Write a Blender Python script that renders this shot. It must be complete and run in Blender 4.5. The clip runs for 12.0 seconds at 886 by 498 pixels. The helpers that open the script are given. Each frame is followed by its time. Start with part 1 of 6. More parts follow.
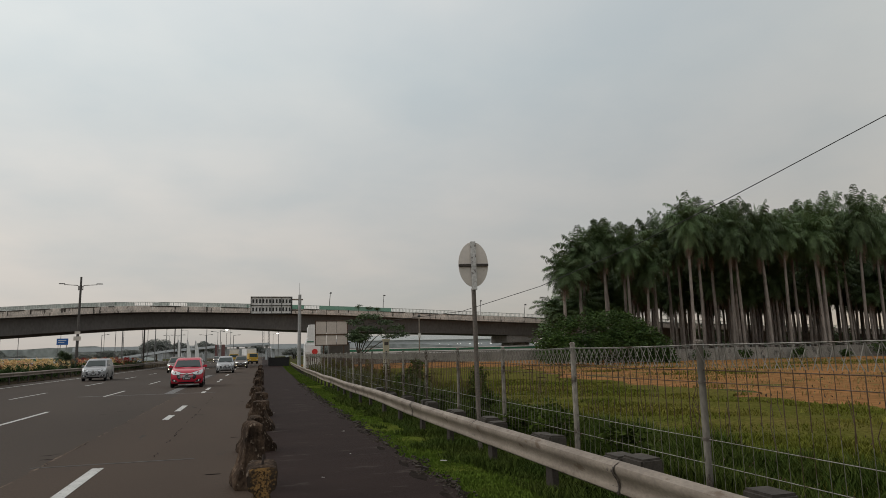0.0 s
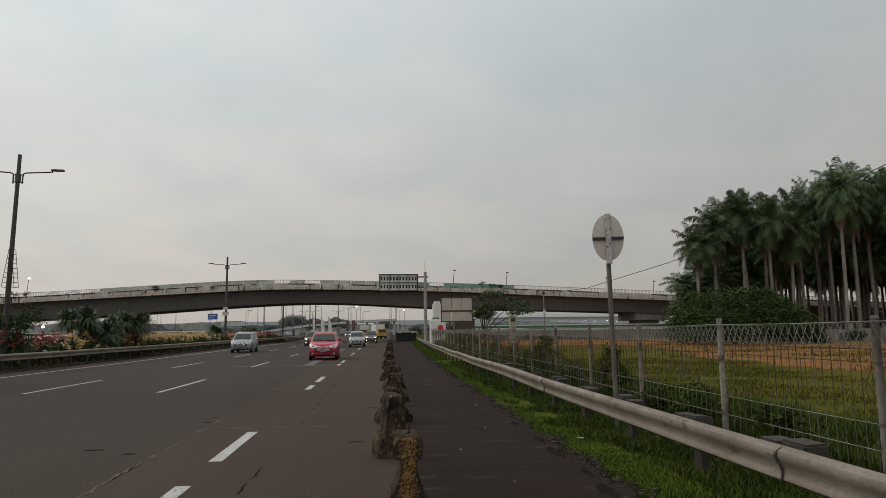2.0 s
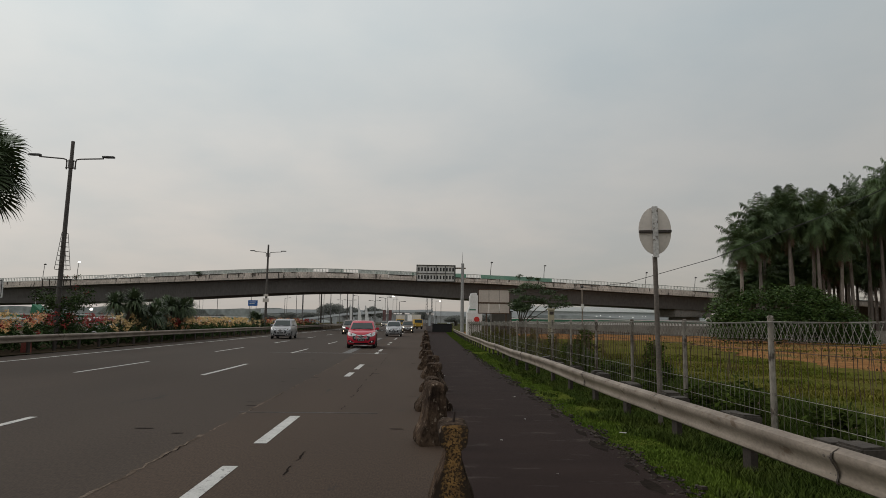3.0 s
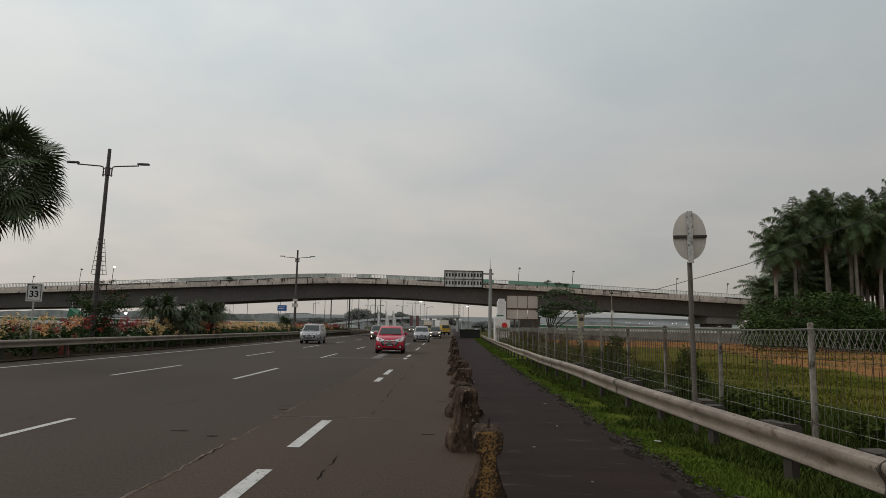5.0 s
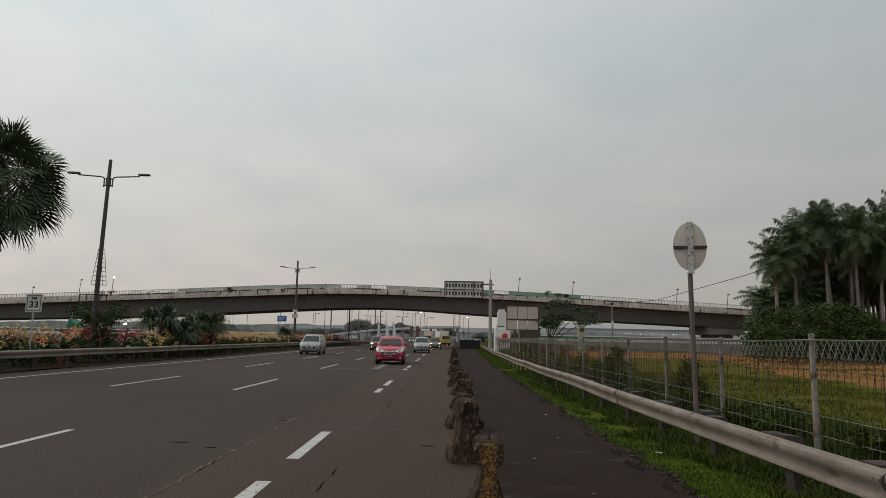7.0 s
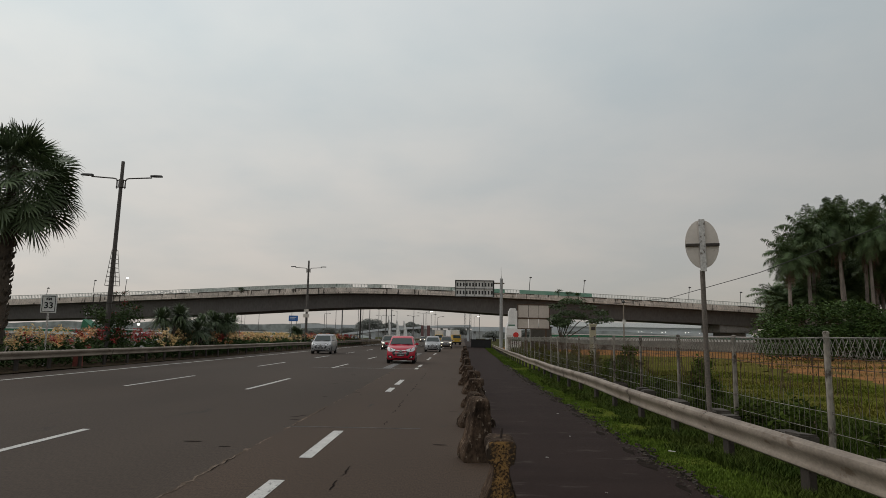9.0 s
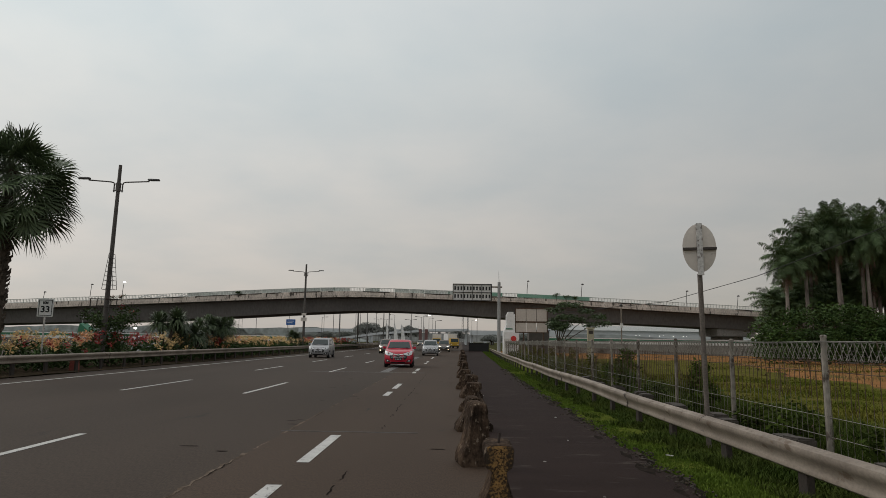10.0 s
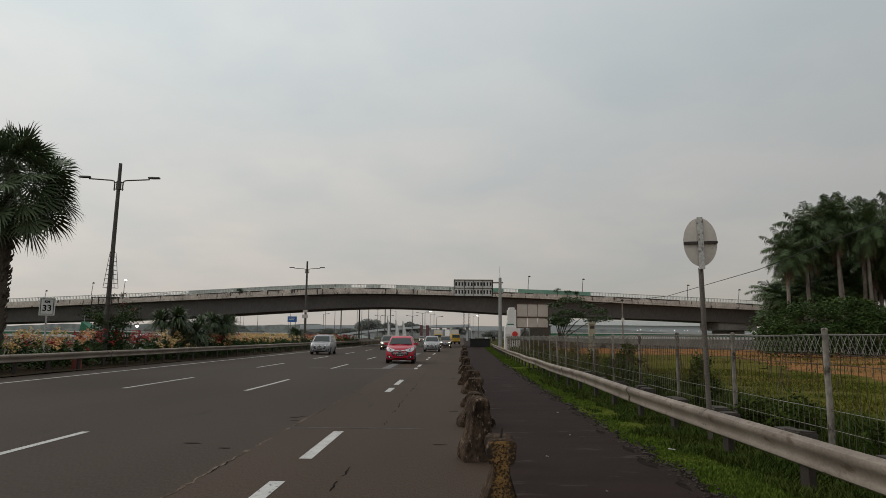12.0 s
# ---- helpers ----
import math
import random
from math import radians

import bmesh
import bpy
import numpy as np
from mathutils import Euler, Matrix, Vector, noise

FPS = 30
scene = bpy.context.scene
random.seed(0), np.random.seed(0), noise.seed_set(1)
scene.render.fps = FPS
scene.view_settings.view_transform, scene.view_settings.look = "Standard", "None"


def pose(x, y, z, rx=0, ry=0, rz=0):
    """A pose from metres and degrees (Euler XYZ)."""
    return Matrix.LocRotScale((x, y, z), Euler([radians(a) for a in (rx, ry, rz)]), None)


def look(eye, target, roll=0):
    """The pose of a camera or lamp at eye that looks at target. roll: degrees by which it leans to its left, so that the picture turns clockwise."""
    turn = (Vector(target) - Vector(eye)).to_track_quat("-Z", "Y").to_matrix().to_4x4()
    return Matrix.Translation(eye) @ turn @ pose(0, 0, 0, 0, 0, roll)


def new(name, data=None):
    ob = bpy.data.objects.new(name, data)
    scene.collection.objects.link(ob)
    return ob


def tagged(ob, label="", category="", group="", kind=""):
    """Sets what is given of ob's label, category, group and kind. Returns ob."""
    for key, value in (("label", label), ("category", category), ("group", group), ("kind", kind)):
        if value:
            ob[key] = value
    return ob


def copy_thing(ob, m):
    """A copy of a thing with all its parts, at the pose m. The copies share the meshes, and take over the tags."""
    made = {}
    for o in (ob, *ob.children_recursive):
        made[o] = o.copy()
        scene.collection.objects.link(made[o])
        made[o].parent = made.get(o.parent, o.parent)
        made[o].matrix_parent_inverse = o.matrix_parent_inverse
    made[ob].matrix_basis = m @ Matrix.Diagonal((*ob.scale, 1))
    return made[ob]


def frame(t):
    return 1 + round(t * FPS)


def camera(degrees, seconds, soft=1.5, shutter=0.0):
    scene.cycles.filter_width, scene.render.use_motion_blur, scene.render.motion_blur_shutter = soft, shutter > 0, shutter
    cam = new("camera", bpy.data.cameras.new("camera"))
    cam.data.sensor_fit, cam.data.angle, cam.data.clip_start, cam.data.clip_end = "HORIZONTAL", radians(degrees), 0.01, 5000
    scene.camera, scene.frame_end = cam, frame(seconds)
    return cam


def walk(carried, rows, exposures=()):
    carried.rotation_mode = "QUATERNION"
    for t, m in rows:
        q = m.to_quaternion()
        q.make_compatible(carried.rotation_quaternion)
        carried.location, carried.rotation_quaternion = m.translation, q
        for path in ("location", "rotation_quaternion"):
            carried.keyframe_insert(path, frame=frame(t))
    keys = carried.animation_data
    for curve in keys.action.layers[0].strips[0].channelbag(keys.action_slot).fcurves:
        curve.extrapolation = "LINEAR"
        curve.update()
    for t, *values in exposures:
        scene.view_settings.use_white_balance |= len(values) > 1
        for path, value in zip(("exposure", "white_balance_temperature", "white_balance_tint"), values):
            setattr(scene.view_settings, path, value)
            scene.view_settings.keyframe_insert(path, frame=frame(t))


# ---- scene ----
cam = camera(67.9, 12.0, soft=0.6)
PATH = [
    (0.0, pose(0.316, -0.200, 1.661, 98.86, 1.21, -15.81)),
    (0.5, pose(0.292, -0.135, 1.658, 98.58, 0.69, -11.73)),
    (1.0, pose(0.278, -0.108, 1.668, 98.65, 1.70, -8.20)),
    (1.5, pose(0.237, -0.081, 1.647, 97.65, 0.87, -8.58)),
    (2.0, pose(0.176, -0.050, 1.632, 97.06, 0.64, -5.24)),
    (2.5, pose(0.120, -0.032, 1.636, 97.40, -0.09, -3.75)),
    (3.0, pose(0.075, -0.011, 1.605, 96.33, -0.81, -2.17)),
    (3.2, pose(0.075, -0.011, 1.605, 96.38, -0.80, -1.35)),
    (4.8, pose(0.011, 0.005, 1.600, 96.69, -1.10, 0.45)),
    (5.0, pose(0.011, 0.005, 1.600, 96.78, -1.11, 0.18)),
    (5.5, pose(0.011, -0.000, 1.599, 97.15, -1.08, 0.40)),
    (6.0, pose(0.012, 0.004, 1.598, 97.55, -0.98, 0.20)),
    (6.5, pose(0.004, -0.002, 1.601, 97.78, -1.13, -0.18)),
    (7.0, pose(0.008, 0.006, 1.599, 97.70, -1.12, 0.19)),
    (7.2, pose(0.008, 0.006, 1.599, 97.68, -1.10, 0.25)),
    (8.8, pose(0.002, 0.001, 1.597, 97.42, -0.93, 1.55)),
    (9.0, pose(0.002, 0.001, 1.597, 97.61, -0.92, 1.13)),
    (9.5, pose(0.001, -0.000, 1.596, 97.70, -0.89, 1.08)),
    (10.0, pose(0.002, 0.004, 1.602, 97.93, -0.89, 0.93)),
    (10.5, pose(0.001, -0.001, 1.601, 98.08, -0.67, 0.87)),
    (11.0, pose(0.002, -0.000, 1.600, 97.84, -0.62, 0.87)),
    (11.5, pose(0.003, 0.005, 1.599, 97.58, -0.57, 0.84)),
    (12.0, pose(-0.000, 0.000, 1.600, 97.58, -0.48, 1.05)),
]
walk(cam, PATH, exposures=((0.0, 0.13), (1.0, 0.09), (2.0, 0.05), (3.2, 0.0), (7.0, 0.0), (12.0, 0.0)))

# world: flat overcast sky with soft cloud banks, and a weak wide sun behind the cloud
SUN_EL, SUN_AZ = radians(24), radians(62)
world = bpy.data.worlds.new("overcast")
scene.world = world
world.use_nodes = True
wn, wl = world.node_tree.nodes, world.node_tree.links
wn.clear()


def wnode(kind, **kw):
    n = wn.new(kind)
    for k, v in kw.items():
        n.inputs[k].default_value = v
    return n


w_out = wn.new("ShaderNodeOutputWorld")
w_bg = wnode("ShaderNodeBackground", Strength=1.0)
w_co = wn.new("ShaderNodeTexCoord")
w_sep = wn.new("ShaderNodeSeparateXYZ")
wl.new(w_co.outputs["Generated"], w_sep.inputs[0])
w_ramp = wn.new("ShaderNodeValToRGB")
for e, (p, c) in zip((w_ramp.color_ramp.elements[0], w_ramp.color_ramp.elements[1], w_ramp.color_ramp.elements.new(0.16), w_ramp.color_ramp.elements.new(0.4)),
                     ((0.0, (0.392, 0.364, 0.346, 1)), (1.0, (0.20, 0.213, 0.226, 1)), (0.16, (0.508, 0.489, 0.457, 1)), (0.4, (0.568, 0.607, 0.605, 1)))):
    e.position, e.color = p, c
wl.new(w_sep.outputs["Z"], w_ramp.inputs[0])
# cloud sheet seen in perspective: direction divided by its height
w_add = wn.new("ShaderNodeMath"); w_add.operation = "ADD"; w_add.inputs[1].default_value = 0.22
wl.new(w_sep.outputs["Z"], w_add.inputs[0])
w_div = wn.new("ShaderNodeVectorMath"); w_div.operation = "DIVIDE"
w_cmb = wn.new("ShaderNodeCombineXYZ")
for k in range(3):
    wl.new(w_add.outputs[0], w_cmb.inputs[k])
wl.new(w_co.outputs["Generated"], w_div.inputs[0])
wl.new(w_cmb.outputs[0], w_div.inputs[1])
w_noise = wnode("ShaderNodeTexNoise", Scale=1.9, Detail=6.0, Roughness=0.5)
wl.new(w_div.outputs[0], w_noise.inputs["Vector"])
w_cl = wn.new("ShaderNodeValToRGB")
w_cl.color_ramp.elements[0].position, w_cl.color_ramp.elements[0].color = 0.36, (0.935, 0.957, 0.972, 1)
w_cl.color_ramp.elements[1].position, w_cl.color_ramp.elements[1].color = 0.64, (1.075, 1.048, 1.03, 1)
wl.new(w_noise.outputs["Fac"], w_cl.inputs[0])
w_mul = wn.new("ShaderNodeMix"); w_mul.data_type = "RGBA"; w_mul.blend_type = "MULTIPLY"; w_mul.inputs[0].default_value = 1.0
wl.new(w_ramp.outputs[0], w_mul.inputs[6])
wl.new(w_cl.outputs[0], w_mul.inputs[7])
w_sky = wn.new("ShaderNodeTexSky")
w_sky.sky_type, w_sky.sun_disc, w_sky.sun_elevation, w_sky.sun_rotation = "NISHITA", False, SUN_EL, SUN_AZ
w_skyc = wn.new("ShaderNodeMix"); w_skyc.data_type = "RGBA"; w_skyc.blend_type = "ADD"; w_skyc.inputs[0].default_value = 0.012
wl.new(w_mul.outputs[2], w_skyc.inputs[6])
wl.new(w_sky.outputs[0], w_skyc.inputs[7])
# the cloud is thinner and brighter towards the hidden sun in the west (-x)
w_side = wn.new("ShaderNodeMapRange")
w_side.inputs["From Min"].default_value, w_side.inputs["From Max"].default_value = -0.6, 0.7
wl.new(w_sep.outputs["X"], w_side.inputs["Value"])
w_tint = wn.new("ShaderNodeValToRGB")
w_tint.color_ramp.elements[0].color, w_tint.color_ramp.elements[1].color = (1.226, 1.208, 1.192, 1), (0.597, 0.610, 0.620, 1)
wl.new(w_side.outputs[0], w_tint.inputs[0])
w_tone = wn.new("ShaderNodeMix"); w_tone.data_type = "RGBA"; w_tone.blend_type = "MULTIPLY"; w_tone.inputs[0].default_value = 1.0
wl.new(w_skyc.outputs[2], w_tone.inputs[6])
wl.new(w_tint.outputs[0], w_tone.inputs[7])
wl.new(w_tone.outputs[2], w_bg.inputs["Color"])
wl.new(w_bg.outputs[0], w_out.inputs[0])

sun = new("sun", bpy.data.lights.new("sun", "SUN"))
sun.data.energy, sun.data.angle, sun.data.color = 0.5, radians(25), (1.0, 0.93, 0.86)
sun.matrix_world = look((-60, 35, 40), (0, 0, 0))
scene.view_settings.exposure = 0.0

# ---- materials ----
def mat(name, c1, c2=None, rough=0.8, scale=2.0, fine=30.0, bump=0.15, metal=0.0, vary=0.0, grain=0.25, c3=None, spots=0.0, spot_scale=6.0, spec=0.4, stretch=(1, 1, 1), bump_dist=0.01, coat=0.0):
    """A surface with broad tone change (c1 to c2), fine grain, optional spots of c3 and a fine relief. vary: change from piece to piece."""
    m = bpy.data.materials.new(name)
    m.use_nodes = True
    n, l = m.node_tree.nodes, m.node_tree.links
    bs = n["Principled BSDF"]
    c2 = c2 or tuple(v * 0.75 for v in c1)
    co = n.new("ShaderNodeTexCoord")
    mp = n.new("ShaderNodeMapping")
    mp.inputs["Scale"].default_value = stretch
    l.new(co.outputs["Object"], mp.inputs[0])
    big = n.new("ShaderNodeTexNoise")
    big.inputs["Scale"].default_value, big.inputs["Detail"].default_value = scale, 4
    l.new(mp.outputs[0], big.inputs["Vector"])
    ramp = n.new("ShaderNodeValToRGB")
    ramp.color_ramp.elements[0].position, ramp.color_ramp.elements[0].color = 0.32, (*c1, 1)
    ramp.color_ramp.elements[1].position, ramp.color_ramp.elements[1].color = 0.68, (*c2, 1)
    l.new(big.outputs["Fac"], ramp.inputs[0])
    col = ramp.outputs[0]
    small = n.new("ShaderNodeTexNoise")
    small.inputs["Scale"].default_value, small.inputs["Detail"].default_value = fine, 3
    l.new(mp.outputs[0], small.inputs["Vector"])
    if c3:
        sp = n.new("ShaderNodeTexNoise")
        sp.inputs["Scale"].default_value, sp.inputs["Detail"].default_value, sp.inputs["Roughness"].default_value = spot_scale, 6, 0.65
        l.new(mp.outputs[0], sp.inputs["Vector"])
        sr = n.new("ShaderNodeValToRGB")
        sr.color_ramp.elements[0].position, sr.color_ramp.elements[1].position = 0.62 - spots * 0.3, 0.68 - spots * 0.3
        l.new(sp.outputs["Fac"], sr.inputs[0])
        mx = n.new("ShaderNodeMix")
        mx.data_type = "RGBA"
        l.new(sr.outputs[0], mx.inputs[0])
        l.new(col, mx.inputs[6])
        mx.inputs[7].default_value = (*c3, 1)
        col = mx.outputs[2]
    hsv = n.new("ShaderNodeHueSaturation")
    l.new(col, hsv.inputs["Color"])
    mr = n.new("ShaderNodeMapRange")
    mr.inputs["From Min"].default_value, mr.inputs["From Max"].default_value = 0.3, 0.7
    mr.inputs["To Min"].default_value, mr.inputs["To Max"].default_value = 1 - grain, 1 + grain
    l.new(small.outputs["Fac"], mr.inputs["Value"])
    val = mr.outputs[0]
    if vary:
        oi = n.new("ShaderNodeObjectInfo")
        gi = n.new("ShaderNodeNewGeometry")
        ad = n.new("ShaderNodeMath")
        l.new(oi.outputs["Random"], ad.inputs[0])
        l.new(gi.outputs["Random Per Island"], ad.inputs[1])
        fr = n.new("ShaderNodeMapRange")
        fr.inputs["From Max"].default_value = 2.0
        fr.inputs["To Min"].default_value, fr.inputs["To Max"].default_value = 1 - vary, 1 + vary
        l.new(ad.outputs[0], fr.inputs["Value"])
        mm = n.new("ShaderNodeMath")
        mm.operation = "MULTIPLY"
        l.new(val, mm.inputs[0])
        l.new(fr.outputs[0], mm.inputs[1])
        val = mm.outputs[0]
    l.new(val, hsv.inputs["Value"])
    l.new(hsv.outputs[0], bs.inputs["Base Color"])
    bs.inputs["Roughness"].default_value, bs.inputs["Metallic"].default_value = rough, metal
    bs.inputs["Specular IOR Level"].default_value = spec
    bs.inputs["Coat Weight"].default_value = coat
    if bump:
        bp = n.new("ShaderNodeBump")
        bp.inputs["Strength"].default_value, bp.inputs["Distance"].default_value = bump, bump_dist
        l.new(small.outputs["Fac"], bp.inputs["Height"])
        l.new(bp.outputs[0], bs.inputs["Normal"])
    return m


def glow(name, color, strength):
    m = bpy.data.materials.new(name)
    m.use_nodes = True
    bs = m.node_tree.nodes["Principled BSDF"]
    bs.inputs["Base Color"].default_value = (*color, 1)
    bs.inputs["Emission Color"].default_value = (*color, 1)
    bs.inputs["Emission Strength"].default_value = strength
    return m


ASPHALT = mat("asphalt", (0.0438, 0.0282, 0.0184), (0.0568, 0.0370, 0.0244), rough=0.85, scale=0.35, fine=60, bump=0.25, grain=0.3, stretch=(1, 0.25, 1), spec=0.19, c3=(0.026, 0.021, 0.017), spots=-0.06, spot_scale=2.2)
LANEASPHALT = mat("lane_asphalt", (0.0366, 0.0254, 0.0179), (0.0467, 0.0328, 0.0234), rough=0.85, scale=0.35, fine=60, bump=0.25, grain=0.3, stretch=(1, 0.2, 1), spec=0.19, c3=(0.028, 0.021, 0.0165), spots=-0.06, spot_scale=1.6)
SHOULDER = mat("shoulder_asphalt", (0.0166, 0.0091, 0.0074), (0.0236, 0.0137, 0.0112), rough=0.85, scale=0.6, fine=50, bump=0.35, grain=0.3, c3=(0.050, 0.038, 0.032), spots=0.10, spot_scale=1.1, stretch=(0.8, 2.6, 1), spec=0.09)
# near-black for seal, tar and bare soil, and for shade painted into pits
SEAL_SHADE = mat("crack_seal_and_shade", (0.013, 0.010, 0.008), (0.024, 0.018, 0.015), rough=0.9, scale=6, spec=0.02)
PATCHED = mat("worn_joint", (0.175, 0.14, 0.11), (0.085, 0.066, 0.052), rough=0.95, scale=5, grain=0.35, spec=0.0)
ROADPAINT = mat("road_paint", (0.50, 0.49, 0.46), (0.40, 0.39, 0.37), rough=0.75, scale=3, fine=45, c3=(0.12, 0.115, 0.11), spots=0.12, spot_scale=14, grain=0.15)
WORNPAINT = mat("worn_road_paint", (0.17, 0.165, 0.16), (0.11, 0.105, 0.1), rough=0.85, scale=2, fine=30, c3=(0.06, 0.057, 0.055), spots=0.35, spot_scale=10)
SOIL = mat("soil_ground", (0.075, 0.058, 0.036), (0.045, 0.048, 0.02), rough=0.95, scale=0.12, fine=8, bump=0.5, grain=0.3, c3=(0.05, 0.075, 0.022), spots=0.3, spot_scale=0.5, bump_dist=0.05, spec=0.0)
BEDSOIL = mat("bed_soil", (0.058, 0.044, 0.031), (0.034, 0.028, 0.019), rough=0.95, scale=0.6, fine=14, bump=0.5, grain=0.35, c3=(0.09, 0.07, 0.045), spots=0.1, spot_scale=5, bump_dist=0.03, spec=0.0)
EARTH = mat("bare_earth", (0.26, 0.125, 0.052), (0.185, 0.098, 0.042), rough=0.95, scale=0.22, fine=3, bump=0.5, grain=0.3, c3=(0.095, 0.085, 0.03), spots=0.12, spot_scale=0.55, stretch=(1, 0.5, 1), bump_dist=0.08, spec=0.0)
TURF = mat("turf", (0.062, 0.088, 0.013), (0.094, 0.104, 0.021), rough=0.95, scale=0.8, fine=14, bump=0.6, grain=0.35, bump_dist=0.04, spec=0.0)
FIELDTURF = mat("field_turf", (0.072, 0.077, 0.016), (0.108, 0.092, 0.026), rough=0.95, scale=0.5, fine=12, bump=0.6, grain=0.35, bump_dist=0.04, spec=0.0)
GRASS = mat("grass_blades", (0.058, 0.101, 0.012), (0.083, 0.113, 0.017), rough=0.7, scale=0.7, fine=5, bump=0, vary=0.4, spec=0.05)
FIELDGRASS = mat("field_grass", (0.064, 0.082, 0.009), (0.122, 0.108, 0.022), rough=0.8, scale=0.3, fine=4, bump=0, vary=0.45, spec=0.05)
DRYGRASS = mat("dry_grass", (0.23, 0.155, 0.062), (0.14, 0.115, 0.045), rough=0.9, scale=0.4, fine=4, bump=0, vary=0.4, spec=0.1)
CONCRETE = mat("concrete", (0.30, 0.28, 0.255), (0.21, 0.195, 0.18), rough=0.9, scale=0.5, fine=12, c3=(0.09, 0.082, 0.075), spots=0.1, spot_scale=1.4)
PARAPET = mat("weathered_parapet", (0.60, 0.52, 0.45), (0.40, 0.345, 0.30), rough=0.9, scale=0.35, fine=5, grain=0.3, c3=(0.075, 0.062, 0.052), spots=0.17, spot_scale=0.8, stretch=(2.2, 1, 0.5))
# darker than CONCRETE: underside shade, lifted a little by haze, is in this colour
GIRDERSHADE = mat("shaded_girder_concrete", (0.158, 0.146, 0.138), (0.12, 0.11, 0.104), rough=0.9, scale=0.15, fine=4, grain=0.14, stretch=(1, 1, 0.3))
GALV = mat("galvanised_steel", (0.285, 0.24, 0.195), (0.175, 0.143, 0.115), rough=0.65, metal=0.1, scale=2.2, fine=40, bump=0.05, c3=(0.13, 0.095, 0.068), spots=0.1, spot_scale=5, grain=0.15, spec=0.25, stretch=(1, 0.5, 1))
GALVDARK = mat("dull_steel", (0.16, 0.135, 0.115), (0.105, 0.088, 0.074), rough=0.6, metal=0.3, scale=2, fine=30, bump=0.05)
POSTSTEEL = mat("fence_post_paint", (0.25, 0.225, 0.19), (0.105, 0.088, 0.07), rough=0.7, scale=3, fine=25, c3=(0.05, 0.036, 0.026), spots=0.30, spot_scale=5, stretch=(1, 1, 0.4), vary=0.55)
WIRE = mat("fence_wire", (0.175, 0.165, 0.13), (0.105, 0.095, 0.072), rough=0.6, metal=0.2, scale=1.2, fine=12, bump=0, c3=(0.060, 0.034, 0.022), spots=0.2, spot_scale=1.4)
PALEWIRE = mat("bare_galvanised_wire", (0.29, 0.272, 0.238), (0.17, 0.157, 0.132), rough=0.55, metal=0.2, scale=1.2, fine=12, bump=0, c3=(0.10, 0.065, 0.04), spots=0.06, spot_scale=1.4)
RUSTWIRE = mat("rusty_wire", (0.055, 0.030, 0.018), (0.11, 0.075, 0.05), rough=0.9, scale=3, fine=20, bump=0, vary=0.3)


# ---- mesh tools ----
class Shape:
    """Collects vertices and faces of one mesh."""

    def __init__(self):
        self.v, self.f = [], []

    def add(self, vs, fs):
        o = len(self.v)
        self.v += [tuple(p) for p in vs]
        self.f += [tuple(i + o for i in q) for q in fs]
        return self

    def box(self, x0, y0, z0, x1, y1, z1, m=None):
        vs = [Vector((x, y, z)) for z in (z0, z1) for x, y in ((x0, y0), (x1, y0), (x1, y1), (x0, y1))]
        if m is not None:
            vs = [m @ p for p in vs]
        return self.add(vs, [(0, 3, 2, 1), (4, 5, 6, 7), (0, 1, 5, 4), (1, 2, 6, 5), (2, 3, 7, 6), (3, 0, 4, 7)])

    def tube(self, pts, radii, n=8, cap=True):
        """A round bar along points."""
        pts = [Vector(p) for p in pts]
        if not hasattr(radii, "__len__"):
            radii = [radii] * len(pts)
        o = len(self.v)
        for i, (p, r) in enumerate(zip(pts, radii)):
            d = (pts[min(i + 1, len(pts) - 1)] - pts[max(i - 1, 0)]).normalized()
            a = d.cross(Vector((0, 0, 1)) if abs(d.z) < 0.9 else Vector((0, 1, 0))).normalized()
            b = d.cross(a)
            for k in range(n):
                w = 2 * math.pi * k / n
                self.v.append(tuple(p + (a * math.cos(w) + b * math.sin(w)) * r))
        for i in range(len(pts) - 1):
            for k in range(n):
                q = (k + 1) % n
                self.f.append((o + i * n + k, o + i * n + q, o + (i + 1) * n + q, o + (i + 1) * n + k))
        if cap:
            self.f.append(tuple(o + k for k in range(n))[::-1])
            self.f.append(tuple(o + (len(pts) - 1) * n + k for k in range(n)))
        return self

    def loft(self, rings, closed=True, cap=True):
        """Skin between rings of equally many points."""
        n, o = len(rings[0]), len(self.v)
        for r in rings:
            self.v += [tuple(p) for p in r]
        for i in range(len(rings) - 1):
            for k in range(n if closed else n - 1):
                q = (k + 1) % n
                self.f.append((o + i * n + k, o + i * n + q, o + (i + 1) * n + q, o + (i + 1) * n + k))
        if cap and closed:
            self.f.append(tuple(o + k for k in range(n))[::-1])
            self.f.append(tuple(o + (len(rings) - 1) * n + k for k in range(n)))
        return self

    def mesh(self, name, material, smooth=False, bevel=0.0):
        me = bpy.data.meshes.new(name)
        me.from_pydata(self.v, [], self.f)
        me.update()
        bm = bmesh.new()
        bm.from_mesh(me)
        if len(self.f) < 60000:
            bmesh.ops.recalc_face_normals(bm, faces=bm.faces)
        if bevel:
            es = [e for e in bm.edges if len(e.link_faces) == 2 and e.calc_face_angle(0) > 0.6]
            bmesh.ops.bevel(bm, geom=es, offset=bevel, segments=2, affect="EDGES", clamp_overlap=True)
        bm.to_mesh(me)
        bm.free()
        if smooth:
            for p in me.polygons:
                p.use_smooth = True
            me.set_sharp_from_angle(angle=radians(38))
        me.materials.append(material)
        return me


